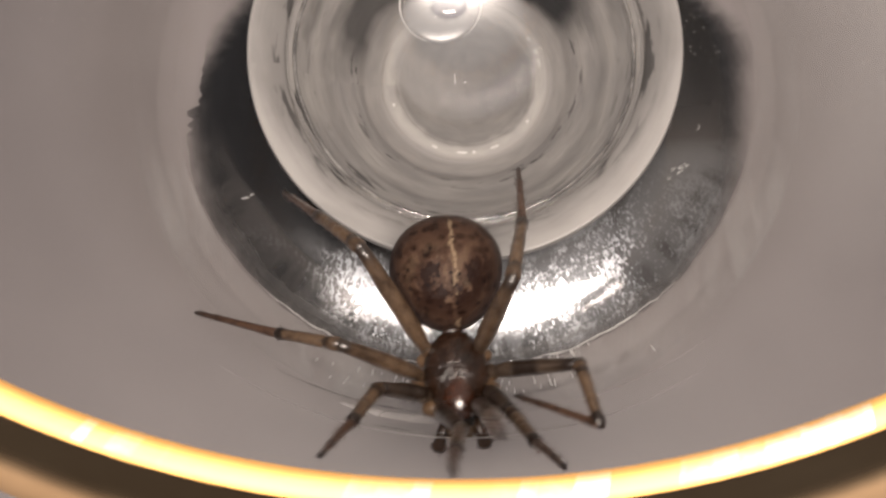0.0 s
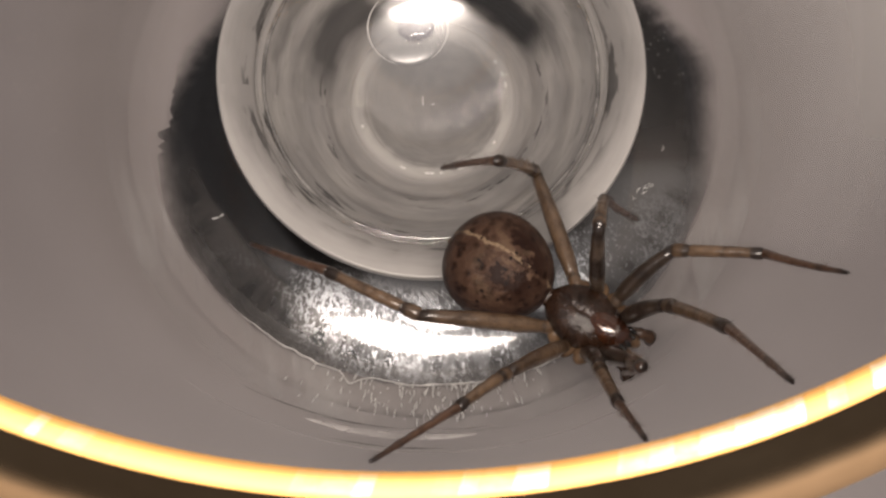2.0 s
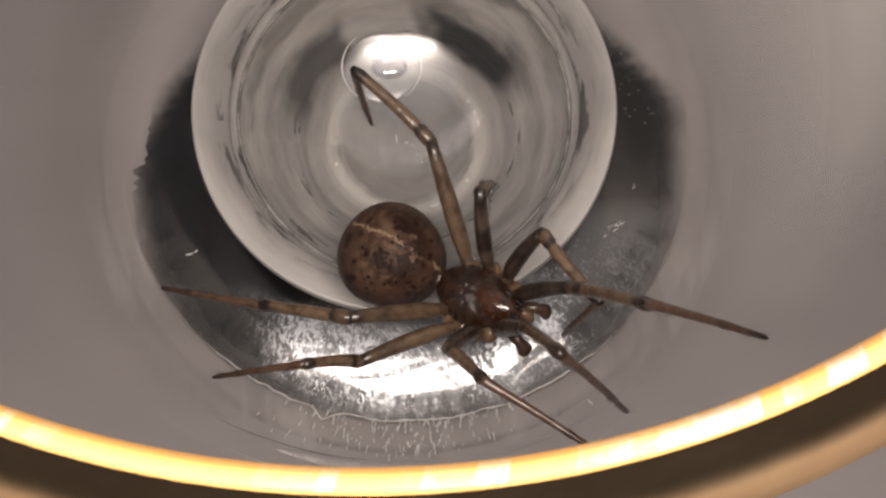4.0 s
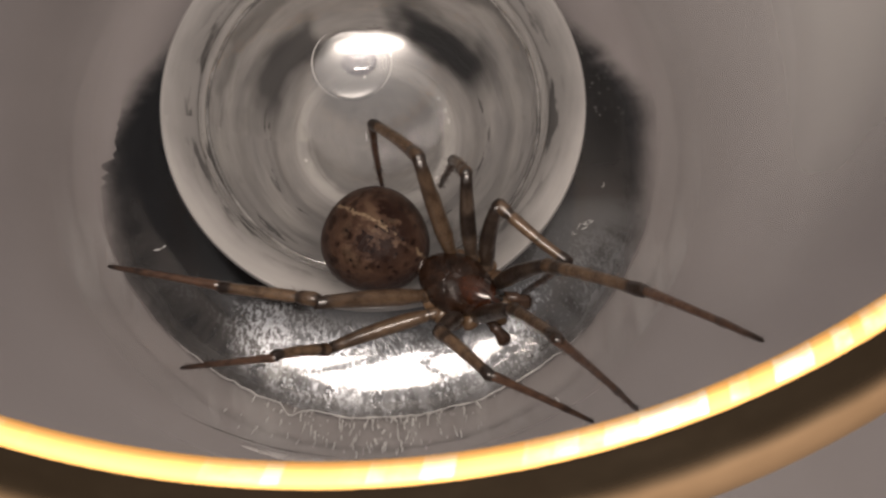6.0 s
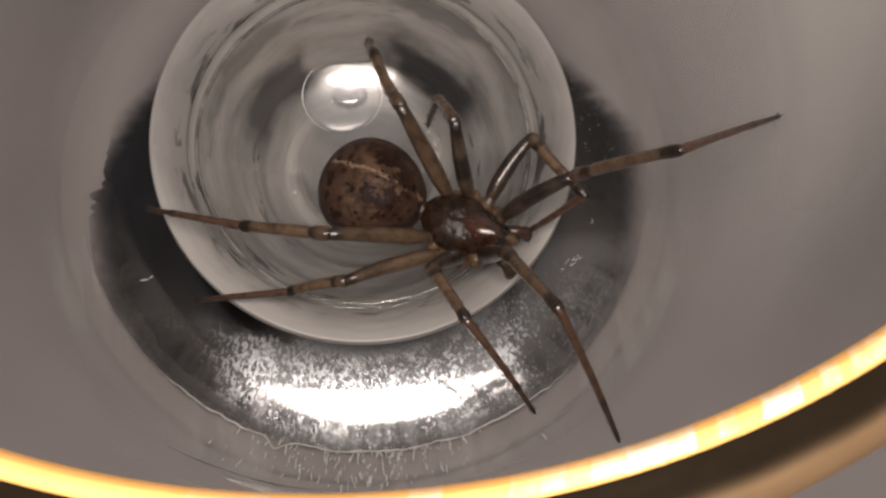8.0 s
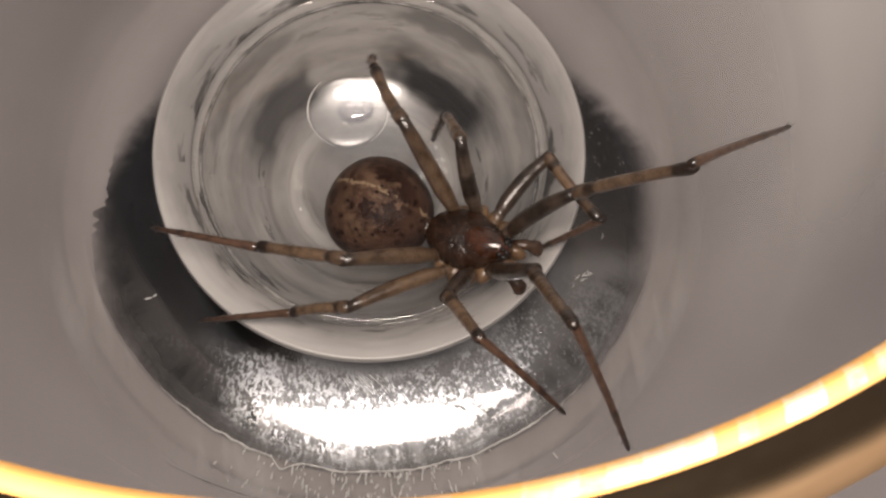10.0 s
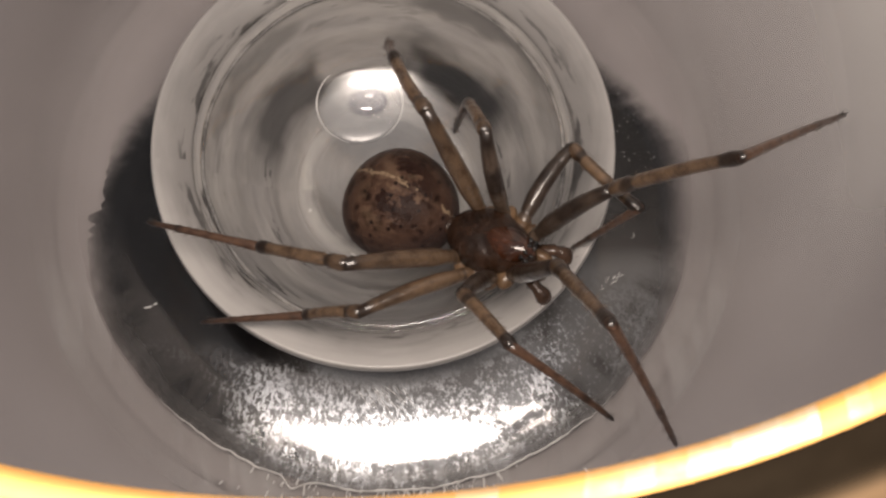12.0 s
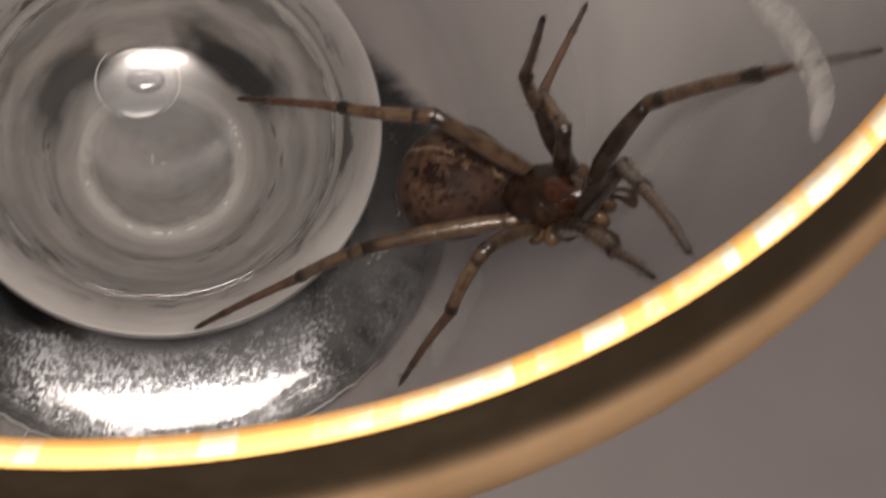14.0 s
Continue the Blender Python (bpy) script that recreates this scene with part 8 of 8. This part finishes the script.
    walk(legs["R3"][1], [
        (0, mm(-1.04, -3.49, 2.75, 0.0, 33.6, -110.0)), (0.125, mm(-1.12, -3.49, 2.73, 1.6, 15.3, -106.2)),
        (0.250, mm(-1.21, -3.48, 2.71, 1.9, -3.1, -103.0)), (0.375, mm(-1.29, -3.47, 2.68, 1.2, -21.4, -99.8)),
        (0.5, mm(-1.37, -3.46, 2.66, -1.0, -39.7, -95.5)), (0.750, mm(-1.01, -3.12, 3.03, -9.0, -35.8, -82.5)),
        (1, mm(-0.63, -2.73, 3.32, -15.4, -30.6, -70.8)), (1.1, mm(-0.85, -2.88, 3.21, -10.5, -38.1, -79.5)),
        (1.2, mm(-1.06, -3.01, 3.09, -3.5, -44.8, -89.9)), (1.3, mm(-1.27, -3.14, 2.94, 6.0, -50.3, -102.8)),
        (1.4, mm(-1.47, -3.26, 2.78, 18.4, -54.0, -118.5)), (1.5, mm(-1.66, -3.36, 2.60, 32.9, -55.4, -136.2)),
        (1.6, mm(-1.58, -3.37, 2.64, 27.2, -51.7, -129.1)), (1.7, mm(-1.50, -3.37, 2.68, 22.6, -47.6, -123.1)),
        (1.8, mm(-1.41, -3.38, 2.71, 19.0, -43.2, -118.0)), (1.9, mm(-1.33, -3.38, 2.74, 16.1, -38.7, -113.6)),
        (2, mm(-1.24, -3.38, 2.77, 13.8, -34.0, -109.7)), (2.125, mm(-1.56, -3.49, 2.54, 18.8, -40.7, -118.0)),
        (2.250, mm(-1.86, -3.58, 2.29, 25.8, -46.7, -128.0)), (2.375, mm(-2.15, -3.63, 2.00, 35.1, -51.6, -140.3)),
        (2.5, mm(-2.41, -3.66, 1.70, 46.9, -55.0, -155.0)), (3.650, mm(-2.15, -3.88, 1.68, 31.9, -54.5, -136.7)),
        (4.8, mm(-1.87, -4.07, 1.64, 18.4, -51.4, -119.8)), (5, mm(-1.87, -4.07, 1.64, 18.4, -51.4, -119.8)),
        (5.750, mm(-2.52, -4.13, 0.52, 21.0, -50.1, -123.1)), (6.5, mm(-2.92, -3.85, -0.68, 23.3, -48.8, -126.3)),
        (6.625, mm(-2.65, -4.04, 0.43, 26.0, -29.3, -130.5)), (6.750, mm(-2.18, -3.98, 1.49, 27.0, -9.8, -133.3)),
        (6.875, mm(-1.53, -3.66, 2.40, 27.0, 9.8, -135.8)), (7, mm(-0.76, -3.12, 3.09, 26.0, 29.3, -138.7)),
        (7.250, mm(-1.75, -3.47, 2.46, 20.8, 30.8, -149.1)), (7.5, mm(-2.59, -3.59, 1.58, 15.3, 31.4, -159.7)),
        (8, mm(-2.64, -3.62, 1.45, 16.8, 33.5, -157.0)), (10.5, mm(-2.13, -3.96, 1.57, 13.4, 23.7, -163.9)),
        (11, mm(-2.09, -4.00, 1.56, 13.8, 27.2, -163.2)), (11.5, mm(-2.30, -3.94, 1.40, 13.7, 26.6, -163.4)),
        (12, mm(-1.89, -4.08, 1.61, 12.8, 27.2, -165.4)), (12.5, mm(-2.54, -3.84, 1.25, 14.2, 35.7, -162.7)),
        (12.7, mm(-2.83, -3.81, 0.73, 11.9, 27.3, -167.1)), (12.850, mm(-2.68, -3.65, 1.34, 18.1, 29.9, -154.1)),
        (13, mm(-2.48, -3.43, 1.91, 25.0, 31.2, -140.5)), (13.150, mm(-1.86, -3.28, 2.56, 26.9, 45.2, -137.6)),
        (13.3, mm(-1.16, -3.00, 3.06, 30.7, 59.0, -132.8)), (13.4, mm(-0.95, -3.11, 3.05, 25.1, 47.0, -139.7)),
        (13.5, mm(-0.73, -3.22, 3.03, 22.3, 34.8, -144.1)), (13.6, mm(-0.87, -3.04, 3.11, 24.1, 45.0, -141.2)),
        (13.7, mm(-1.00, -2.86, 3.19, 27.2, 55.1, -137.2)), (13.8, mm(-1.13, -2.67, 3.25, 33.1, 65.1, -130.4)),
        (13.967, mm(0.65, -3.25, 2.95, 31.6, 39.5, -132.2)), (14, mm(0.65, -3.25, 2.95, 31.6, 39.5, -132.2)),
    ])
    walk(legs["R3"][2], [
        (0, mm(-1.75, -5.45, 1.37, -0.0, 37.0, -114.2)), (0.125, mm(-1.80, -5.80, 2.07, 1.6, 18.0, -110.8)),
        (0.250, mm(-1.77, -5.91, 2.84, 2.0, -0.9, -108.0)), (0.375, mm(-1.68, -5.76, 3.60, 1.5, -19.9, -105.2)),
        (0.5, mm(-1.55, -5.37, 4.26, -0.3, -38.8, -101.7)), (0.750, mm(-0.74, -5.13, 4.49, -8.5, -47.6, -89.7)),
        (1, mm(0.08, -4.76, 4.60, -21.2, -54.7, -73.5)), (1.1, mm(-0.49, -4.81, 4.76, -3.0, -35.6, -98.6)),
        (1.2, mm(-1.06, -4.79, 4.85, 3.2, -13.4, -113.2)), (1.3, mm(-1.62, -4.70, 4.86, 3.6, 9.5, -125.2)),
        (1.4, mm(-2.17, -4.55, 4.80, -1.4, 32.0, -138.9)), (1.5, mm(-2.69, -4.34, 4.66, -16.7, 51.9, -161.3)),
        (1.6, mm(-2.56, -4.57, 4.60, -6.3, 36.0, -146.5)), (1.7, mm(-2.42, -4.79, 4.52, -1.8, 18.9, -136.8)),
        (1.8, mm(-2.27, -4.99, 4.42, -0.4, 1.5, -129.1)), (1.9, mm(-2.11, -5.17, 4.30, -1.3, -16.1, -121.4)),
        (2, mm(-1.94, -5.33, 4.17, -5.2, -33.3, -112.3)), (2.125, mm(-2.45, -5.16, 4.18, 0.1, -14.9, -125.0)),
        (2.250, mm(-2.92, -4.93, 4.11, 1.1, 4.0, -135.6)), (2.375, mm(-3.34, -4.62, 3.96, -1.6, 22.8, -146.7)),
        (2.5, mm(-3.71, -4.27, 3.74, -9.4, 40.6, -161.5)), (3.650, mm(-3.20, -4.87, 3.71, -5.6, 30.6, -155.0)),
        (4.8, mm(-2.65, -5.43, 3.60, -3.4, 20.2, -149.8)), (5, mm(-2.65, -5.43, 3.60, -3.4, 20.2, -149.8)),
        (5.750, mm(-3.40, -5.47, 2.44, -3.5, 20.5, -150.0)), (6.5, mm(-3.90, -5.18, 1.19, -3.6, 20.8, -150.3)),
        (6.625, mm(-4.07, -5.70, 1.65, -2.5, 22.2, -147.3)), (6.750, mm(-3.87, -5.77, 1.91, -1.3, 23.5, -144.2)),
        (6.875, mm(-3.29, -5.38, 1.97, 0.0, 24.7, -141.1)), (7, mm(-2.40, -4.56, 1.86, 1.4, 25.9, -137.9)),
        (7.250, mm(-3.59, -4.57, 1.18, -3.9, 32.2, -148.7)), (7.5, mm(-4.59, -4.33, 0.28, -11.0, 37.5, -161.0)),
        (8, mm(-4.56, -4.44, 0.07, -9.8, 22.4, -158.8)), (10.5, mm(-4.33, -4.60, 0.57, -10.5, 14.9, -160.8)),
        (11, mm(-4.22, -4.64, 0.42, -9.8, 11.7, -157.7)), (11.5, mm(-4.44, -4.58, 0.28, -10.0, 10.9, -158.9)),
        (12, mm(-4.04, -4.65, 0.47, -9.6, 9.8, -156.5)), (12.5, mm(-4.48, -4.44, -0.21, -9.6, 18.6, -156.6)),
        (12.7, mm(-4.99, -4.30, -0.41, -11.0, 9.6, -162.3)), (12.850, mm(-4.63, -4.60, 0.09, -8.7, 25.6, -154.7)),
        (13, mm(-4.13, -4.79, 0.61, -3.1, 41.1, -144.7)), (13.150, mm(-3.17, -4.47, 0.78, 7.8, 35.7, -127.3)),
        (13.3, mm(-2.04, -3.95, 0.92, 15.7, 28.1, -112.4)), (13.4, mm(-2.25, -4.22, 1.22, 7.2, 27.9, -130.4)),
        (13.5, mm(-2.40, -4.42, 1.60, -0.7, 25.3, -148.0)), (13.6, mm(-2.25, -4.15, 1.35, 0.6, 43.4, -145.7)),
        (13.7, mm(-2.05, -3.83, 1.13, 4.1, 61.4, -141.3)), (13.8, mm(-1.82, -3.48, 0.98, 20.0, 78.9, -124.6)),
        (13.967, mm(-0.64, -4.68, 1.36, 0.9, 41.7, -145.4)), (14, mm(-0.64, -4.68, 1.36, 0.9, 41.7, -145.4)),
    ])
    walk(legs["R4"][0], [
        (0, mm(-0.75, -0.72, -0.25, 0.0, -40.1, -149.0)), (0.167, mm(-0.75, -0.72, -0.25, -4.2, -45.7, -142.8)),
        (0.333, mm(-0.75, -0.72, -0.25, -9.9, -50.9, -135.3)), (0.5, mm(-0.75, -0.72, -0.25, -17.3, -55.5, -126.0)),
        (0.750, mm(-0.75, -0.72, -0.25, -13.2, -53.6, -131.0)), (1, mm(-0.75, -0.72, -0.25, -9.6, -51.5, -135.6)),
        (1.250, mm(-0.75, -0.72, -0.25, -11.1, -56.6, -133.7)), (1.5, mm(-0.75, -0.72, -0.25, -13.2, -61.6, -131.2)),
        (1.750, mm(-0.75, -0.72, -0.25, -3.7, -40.9, -143.3)), (2, mm(-0.75, -0.72, -0.25, -0.6, -19.5, -149.3)),
        (2.250, mm(-0.75, -0.72, -0.25, -3.8, -38.3, -142.7)), (2.5, mm(-0.75, -0.72, -0.25, -12.3, -56.4, -131.3)),
        (3.650, mm(-0.75, -0.72, -0.25, -16.1, -53.5, -126.7)), (4.8, mm(-0.75, -0.72, -0.25, -19.2, -50.6, -122.7)),
        (5, mm(-0.75, -0.72, -0.25, -19.2, -50.6, -122.7)), (6.5, mm(-0.75, -0.72, -0.25, -11.4, -43.9, -133.4)),
        (6.750, mm(-0.75, -0.72, -0.25, -8.7, -51.1, -137.0)), (7, mm(-0.75, -0.72, -0.25, -4.6, -58.2, -142.0)),
        (7.250, mm(-0.75, -0.72, -0.25, -2.4, -46.2, -144.8)), (7.5, mm(-0.75, -0.72, -0.25, -1.2, -34.1, -146.6)),
        (8, mm(-0.75, -0.72, -0.25, -3.7, -45.1, -142.8)), (10.5, mm(-0.75, -0.72, -0.25, -20.4, -54.3, -121.0)),
        (11, mm(-0.75, -0.72, -0.25, -19.2, -51.0, -122.5)), (11.5, mm(-0.75, -0.72, -0.25, -19.2, -50.7, -122.6)),
        (12, mm(-0.75, -0.72, -0.25, -23.4, -50.9, -117.1)), (12.5, mm(-0.75, -0.72, -0.25, -10.7, -45.7, -134.0)),
        (12.7, mm(-0.75, -0.72, -0.25, -8.0, -39.9, -138.1)), (12.850, mm(-0.75, -0.72, -0.25, -4.4, -42.1, -143.4)),
        (13, mm(-0.75, -0.72, -0.25, -0.5, -44.1, -149.2)), (13.1, mm(-0.75, -0.72, -0.25, 4.6, -25.7, -157.9)),
        (13.2, mm(-0.75, -0.72, -0.25, 6.4, -6.9, -164.3)), (13.3, mm(-0.75, -0.72, -0.25, 6.1, 11.9, -170.1)),
        (13.4, mm(-0.75, -0.72, -0.25, 7.0, 2.0, -162.5)), (13.5, mm(-0.75, -0.72, -0.25, 6.6, -8.1, -155.0)),
        (13.650, mm(-0.75, -0.72, -0.25, 6.8, -9.5, -156.3)), (13.8, mm(-0.75, -0.72, -0.25, 7.1, -10.9, -157.6)),
        (13.967, mm(-0.75, -0.72, -0.25, 5.9, -10.4, -151.4)), (14, mm(-0.75, -0.72, -0.25, 5.9, -10.4, -151.4)),
    ])
    walk(legs["R4"][1], [
        (0, mm(-3.90, -2.61, 2.84, 0.0, 50.5, -141.3)), (0.167, mm(-3.42, -2.75, 3.18, -5.9, 43.8, -149.4)),
        (0.333, mm(-2.90, -2.85, 3.47, -10.1, 36.6, -155.8)), (0.5, mm(-2.35, -2.92, 3.70, -13.0, 29.2, -161.1)),
        (0.750, mm(-2.62, -2.87, 3.61, -17.3, 33.4, -169.5)), (1, mm(-2.88, -2.81, 3.51, -22.6, 37.0, -178.7)),
        (1.250, mm(-2.58, -2.63, 3.76, -13.6, 37.5, -163.8)), (1.5, mm(-2.26, -2.44, 3.97, -4.7, 36.2, -149.1)),
        (1.750, mm(-3.66, -2.89, 2.89, -12.0, 23.5, -163.6)), (2, mm(-4.64, -3.03, 1.35, -15.5, 9.8, -175.4)),
        (2.250, mm(-3.75, -3.01, 2.72, -14.9, 24.8, -173.6)), (2.5, mm(-2.50, -2.72, 3.75, -13.6, 39.7, -171.2)),
        (3.650, mm(-2.45, -3.01, 3.61, -11.6, 24.7, -167.5)), (4.8, mm(-2.40, -3.29, 3.46, -10.8, 9.7, -164.7)),
        (5, mm(-2.40, -3.29, 3.46, -10.8, 9.7, -164.7)), (6.5, mm(-3.13, -3.23, 3.08, -9.8, 9.3, -158.9)),
        (6.750, mm(-2.95, -2.77, 3.49, -11.0, 23.9, -163.1)), (7, mm(-2.74, -2.27, 3.83, -13.8, 38.3, -168.3)),
        (7.250, mm(-3.47, -2.64, 3.21, -18.3, 40.3, -175.4)), (7.5, mm(-4.07, -2.91, 2.44, -23.1, 41.9, 177.2)),
        (8, mm(-3.45, -2.77, 3.15, -16.4, 23.7, -170.5)), (10.5, mm(-2.19, -3.12, 3.65, -17.6, 16.0, -174.0)),
        (11, mm(-2.37, -3.27, 3.48, -17.4, 17.4, -173.5)), (11.5, mm(-2.39, -3.28, 3.47, -17.8, 15.8, -175.0)),
        (12, mm(-2.13, -3.41, 3.48, -17.5, 15.6, -173.8)), (12.5, mm(-3.08, -3.13, 3.18, -17.7, 26.3, -174.2)),
        (12.7, mm(-3.49, -3.18, 2.83, -18.5, 15.2, -176.7)), (12.850, mm(-3.61, -2.84, 2.97, -14.0, 34.5, -166.0)),
        (13, mm(-3.71, -2.49, 3.09, -2.2, 52.2, -149.1)), (13.1, mm(-4.76, -2.34, 1.83, -1.0, 31.5, -147.3)),
        (13.2, mm(-5.34, -2.01, 0.33, -0.5, 10.8, -146.1)), (13.3, mm(-5.38, -1.53, -1.24, -0.5, -10.0, -145.2)),
        (13.4, mm(-5.33, -2.16, -0.41, 0.8, -2.5, -157.1)), (13.5, mm(-5.06, -2.73, 0.42, 0.5, 5.1, -168.9)),
        (13.650, mm(-5.09, -2.62, 0.54, 2.6, 20.9, -159.4)), (13.8, mm(-5.11, -2.51, 0.65, 8.3, 36.1, -147.8)),
        (13.967, mm(-4.90, -2.98, 0.61, 0.2, 23.7, -163.8)), (14, mm(-4.90, -2.98, 0.61, 0.2, 23.7, -163.8)),
    ])
    walk(legs["R4"][2], [
        (0, mm(-5.64, -4.00, 0.14, 0.0, 59.4, -142.8)), (0.167, mm(-5.60, -4.03, 0.76, -3.0, 42.9, -146.6)),
        (0.333, mm(-5.46, -4.00, 1.39, -4.3, 26.2, -148.8)), (0.5, mm(-5.24, -3.91, 2.00, -4.8, 9.6, -150.4)),
        (0.750, mm(-5.49, -3.40, 1.69, -9.8, 23.3, -167.8)), (1, mm(-5.68, -2.87, 1.40, -20.1, 34.6, 171.1)),
        (1.250, mm(-5.24, -3.41, 1.63, -8.5, 35.6, -168.9)), (1.5, mm(-4.68, -3.89, 1.90, 2.7, 33.4, -149.2)),
        (1.750, mm(-6.74, -3.80, 1.49, -5.1, 36.9, -162.7)), (2, mm(-8.08, -3.30, 0.76, -14.0, 38.7, -177.2)),
        (2.250, mm(-6.91, -3.36, 1.26, -15.5, 41.4, -179.6)), (2.5, mm(-5.16, -3.13, 1.51, -17.3, 43.9, 177.8)),
        (3.650, mm(-5.56, -3.70, 2.15, -10.7, 24.3, -170.7)), (4.8, mm(-5.72, -4.20, 2.87, -8.7, 4.1, -162.5)),
        (5, mm(-5.72, -4.20, 2.87, -8.7, 4.1, -162.5)), (6.5, mm(-6.35, -4.48, 2.51, -8.6, 11.2, -162.1)),
        (6.750, mm(-6.01, -3.70, 2.07, -6.7, 13.4, -153.1)), (7, mm(-5.43, -2.83, 1.66, -4.4, 15.4, -143.9)),
        (7.250, mm(-6.12, -2.85, 0.95, -9.3, 20.2, -159.8)), (7.5, mm(-6.67, -2.78, 0.10, -15.6, 23.5, -176.6)),
        (8, mm(-6.61, -3.30, 1.74, -14.9, 22.8, -174.8)), (10.5, mm(-5.54, -3.47, 2.69, -14.4, 6.0, -172.7)),
        (11, mm(-5.69, -3.65, 2.43, -14.1, 5.6, -170.3)), (11.5, mm(-5.74, -3.58, 2.51, -14.3, 4.1, -171.9)),
        (12, mm(-5.48, -3.78, 2.53, -14.2, 2.7, -170.1)), (12.5, mm(-6.20, -3.45, 1.63, -14.4, 17.7, -171.2)),
        (12.7, mm(-6.86, -3.38, 1.91, -16.8, 20.0, -178.9)), (12.850, mm(-6.41, -3.54, 0.99, -10.9, 29.5, -164.7)),
        (13, mm(-5.55, -3.59, 0.32, -1.6, 37.2, -148.0)), (13.1, mm(-7.27, -3.96, 0.00, -2.8, 25.6, -150.3)),
        (13.2, mm(-8.19, -3.93, -0.33, -3.5, 14.0, -152.1)), (13.3, mm(-8.21, -3.49, -0.64, -3.7, 2.4, -153.8)),
        (13.4, mm(-8.55, -3.52, -0.26, -3.7, -3.0, -158.9)), (13.5, mm(-8.48, -3.40, 0.11, -3.2, -8.4, -164.1)),
        (13.650, mm(-8.15, -3.77, -0.71, -3.1, 8.9, -154.4)), (13.8, mm(-7.50, -4.02, -1.41, 0.1, 25.8, -143.8)),
        (13.967, mm(-7.97, -3.87, -0.80, -0.2, 5.5, -144.8)), (14, mm(-7.97, -3.87, -0.80, -0.2, 5.5, -144.8)),
    ])


motions()
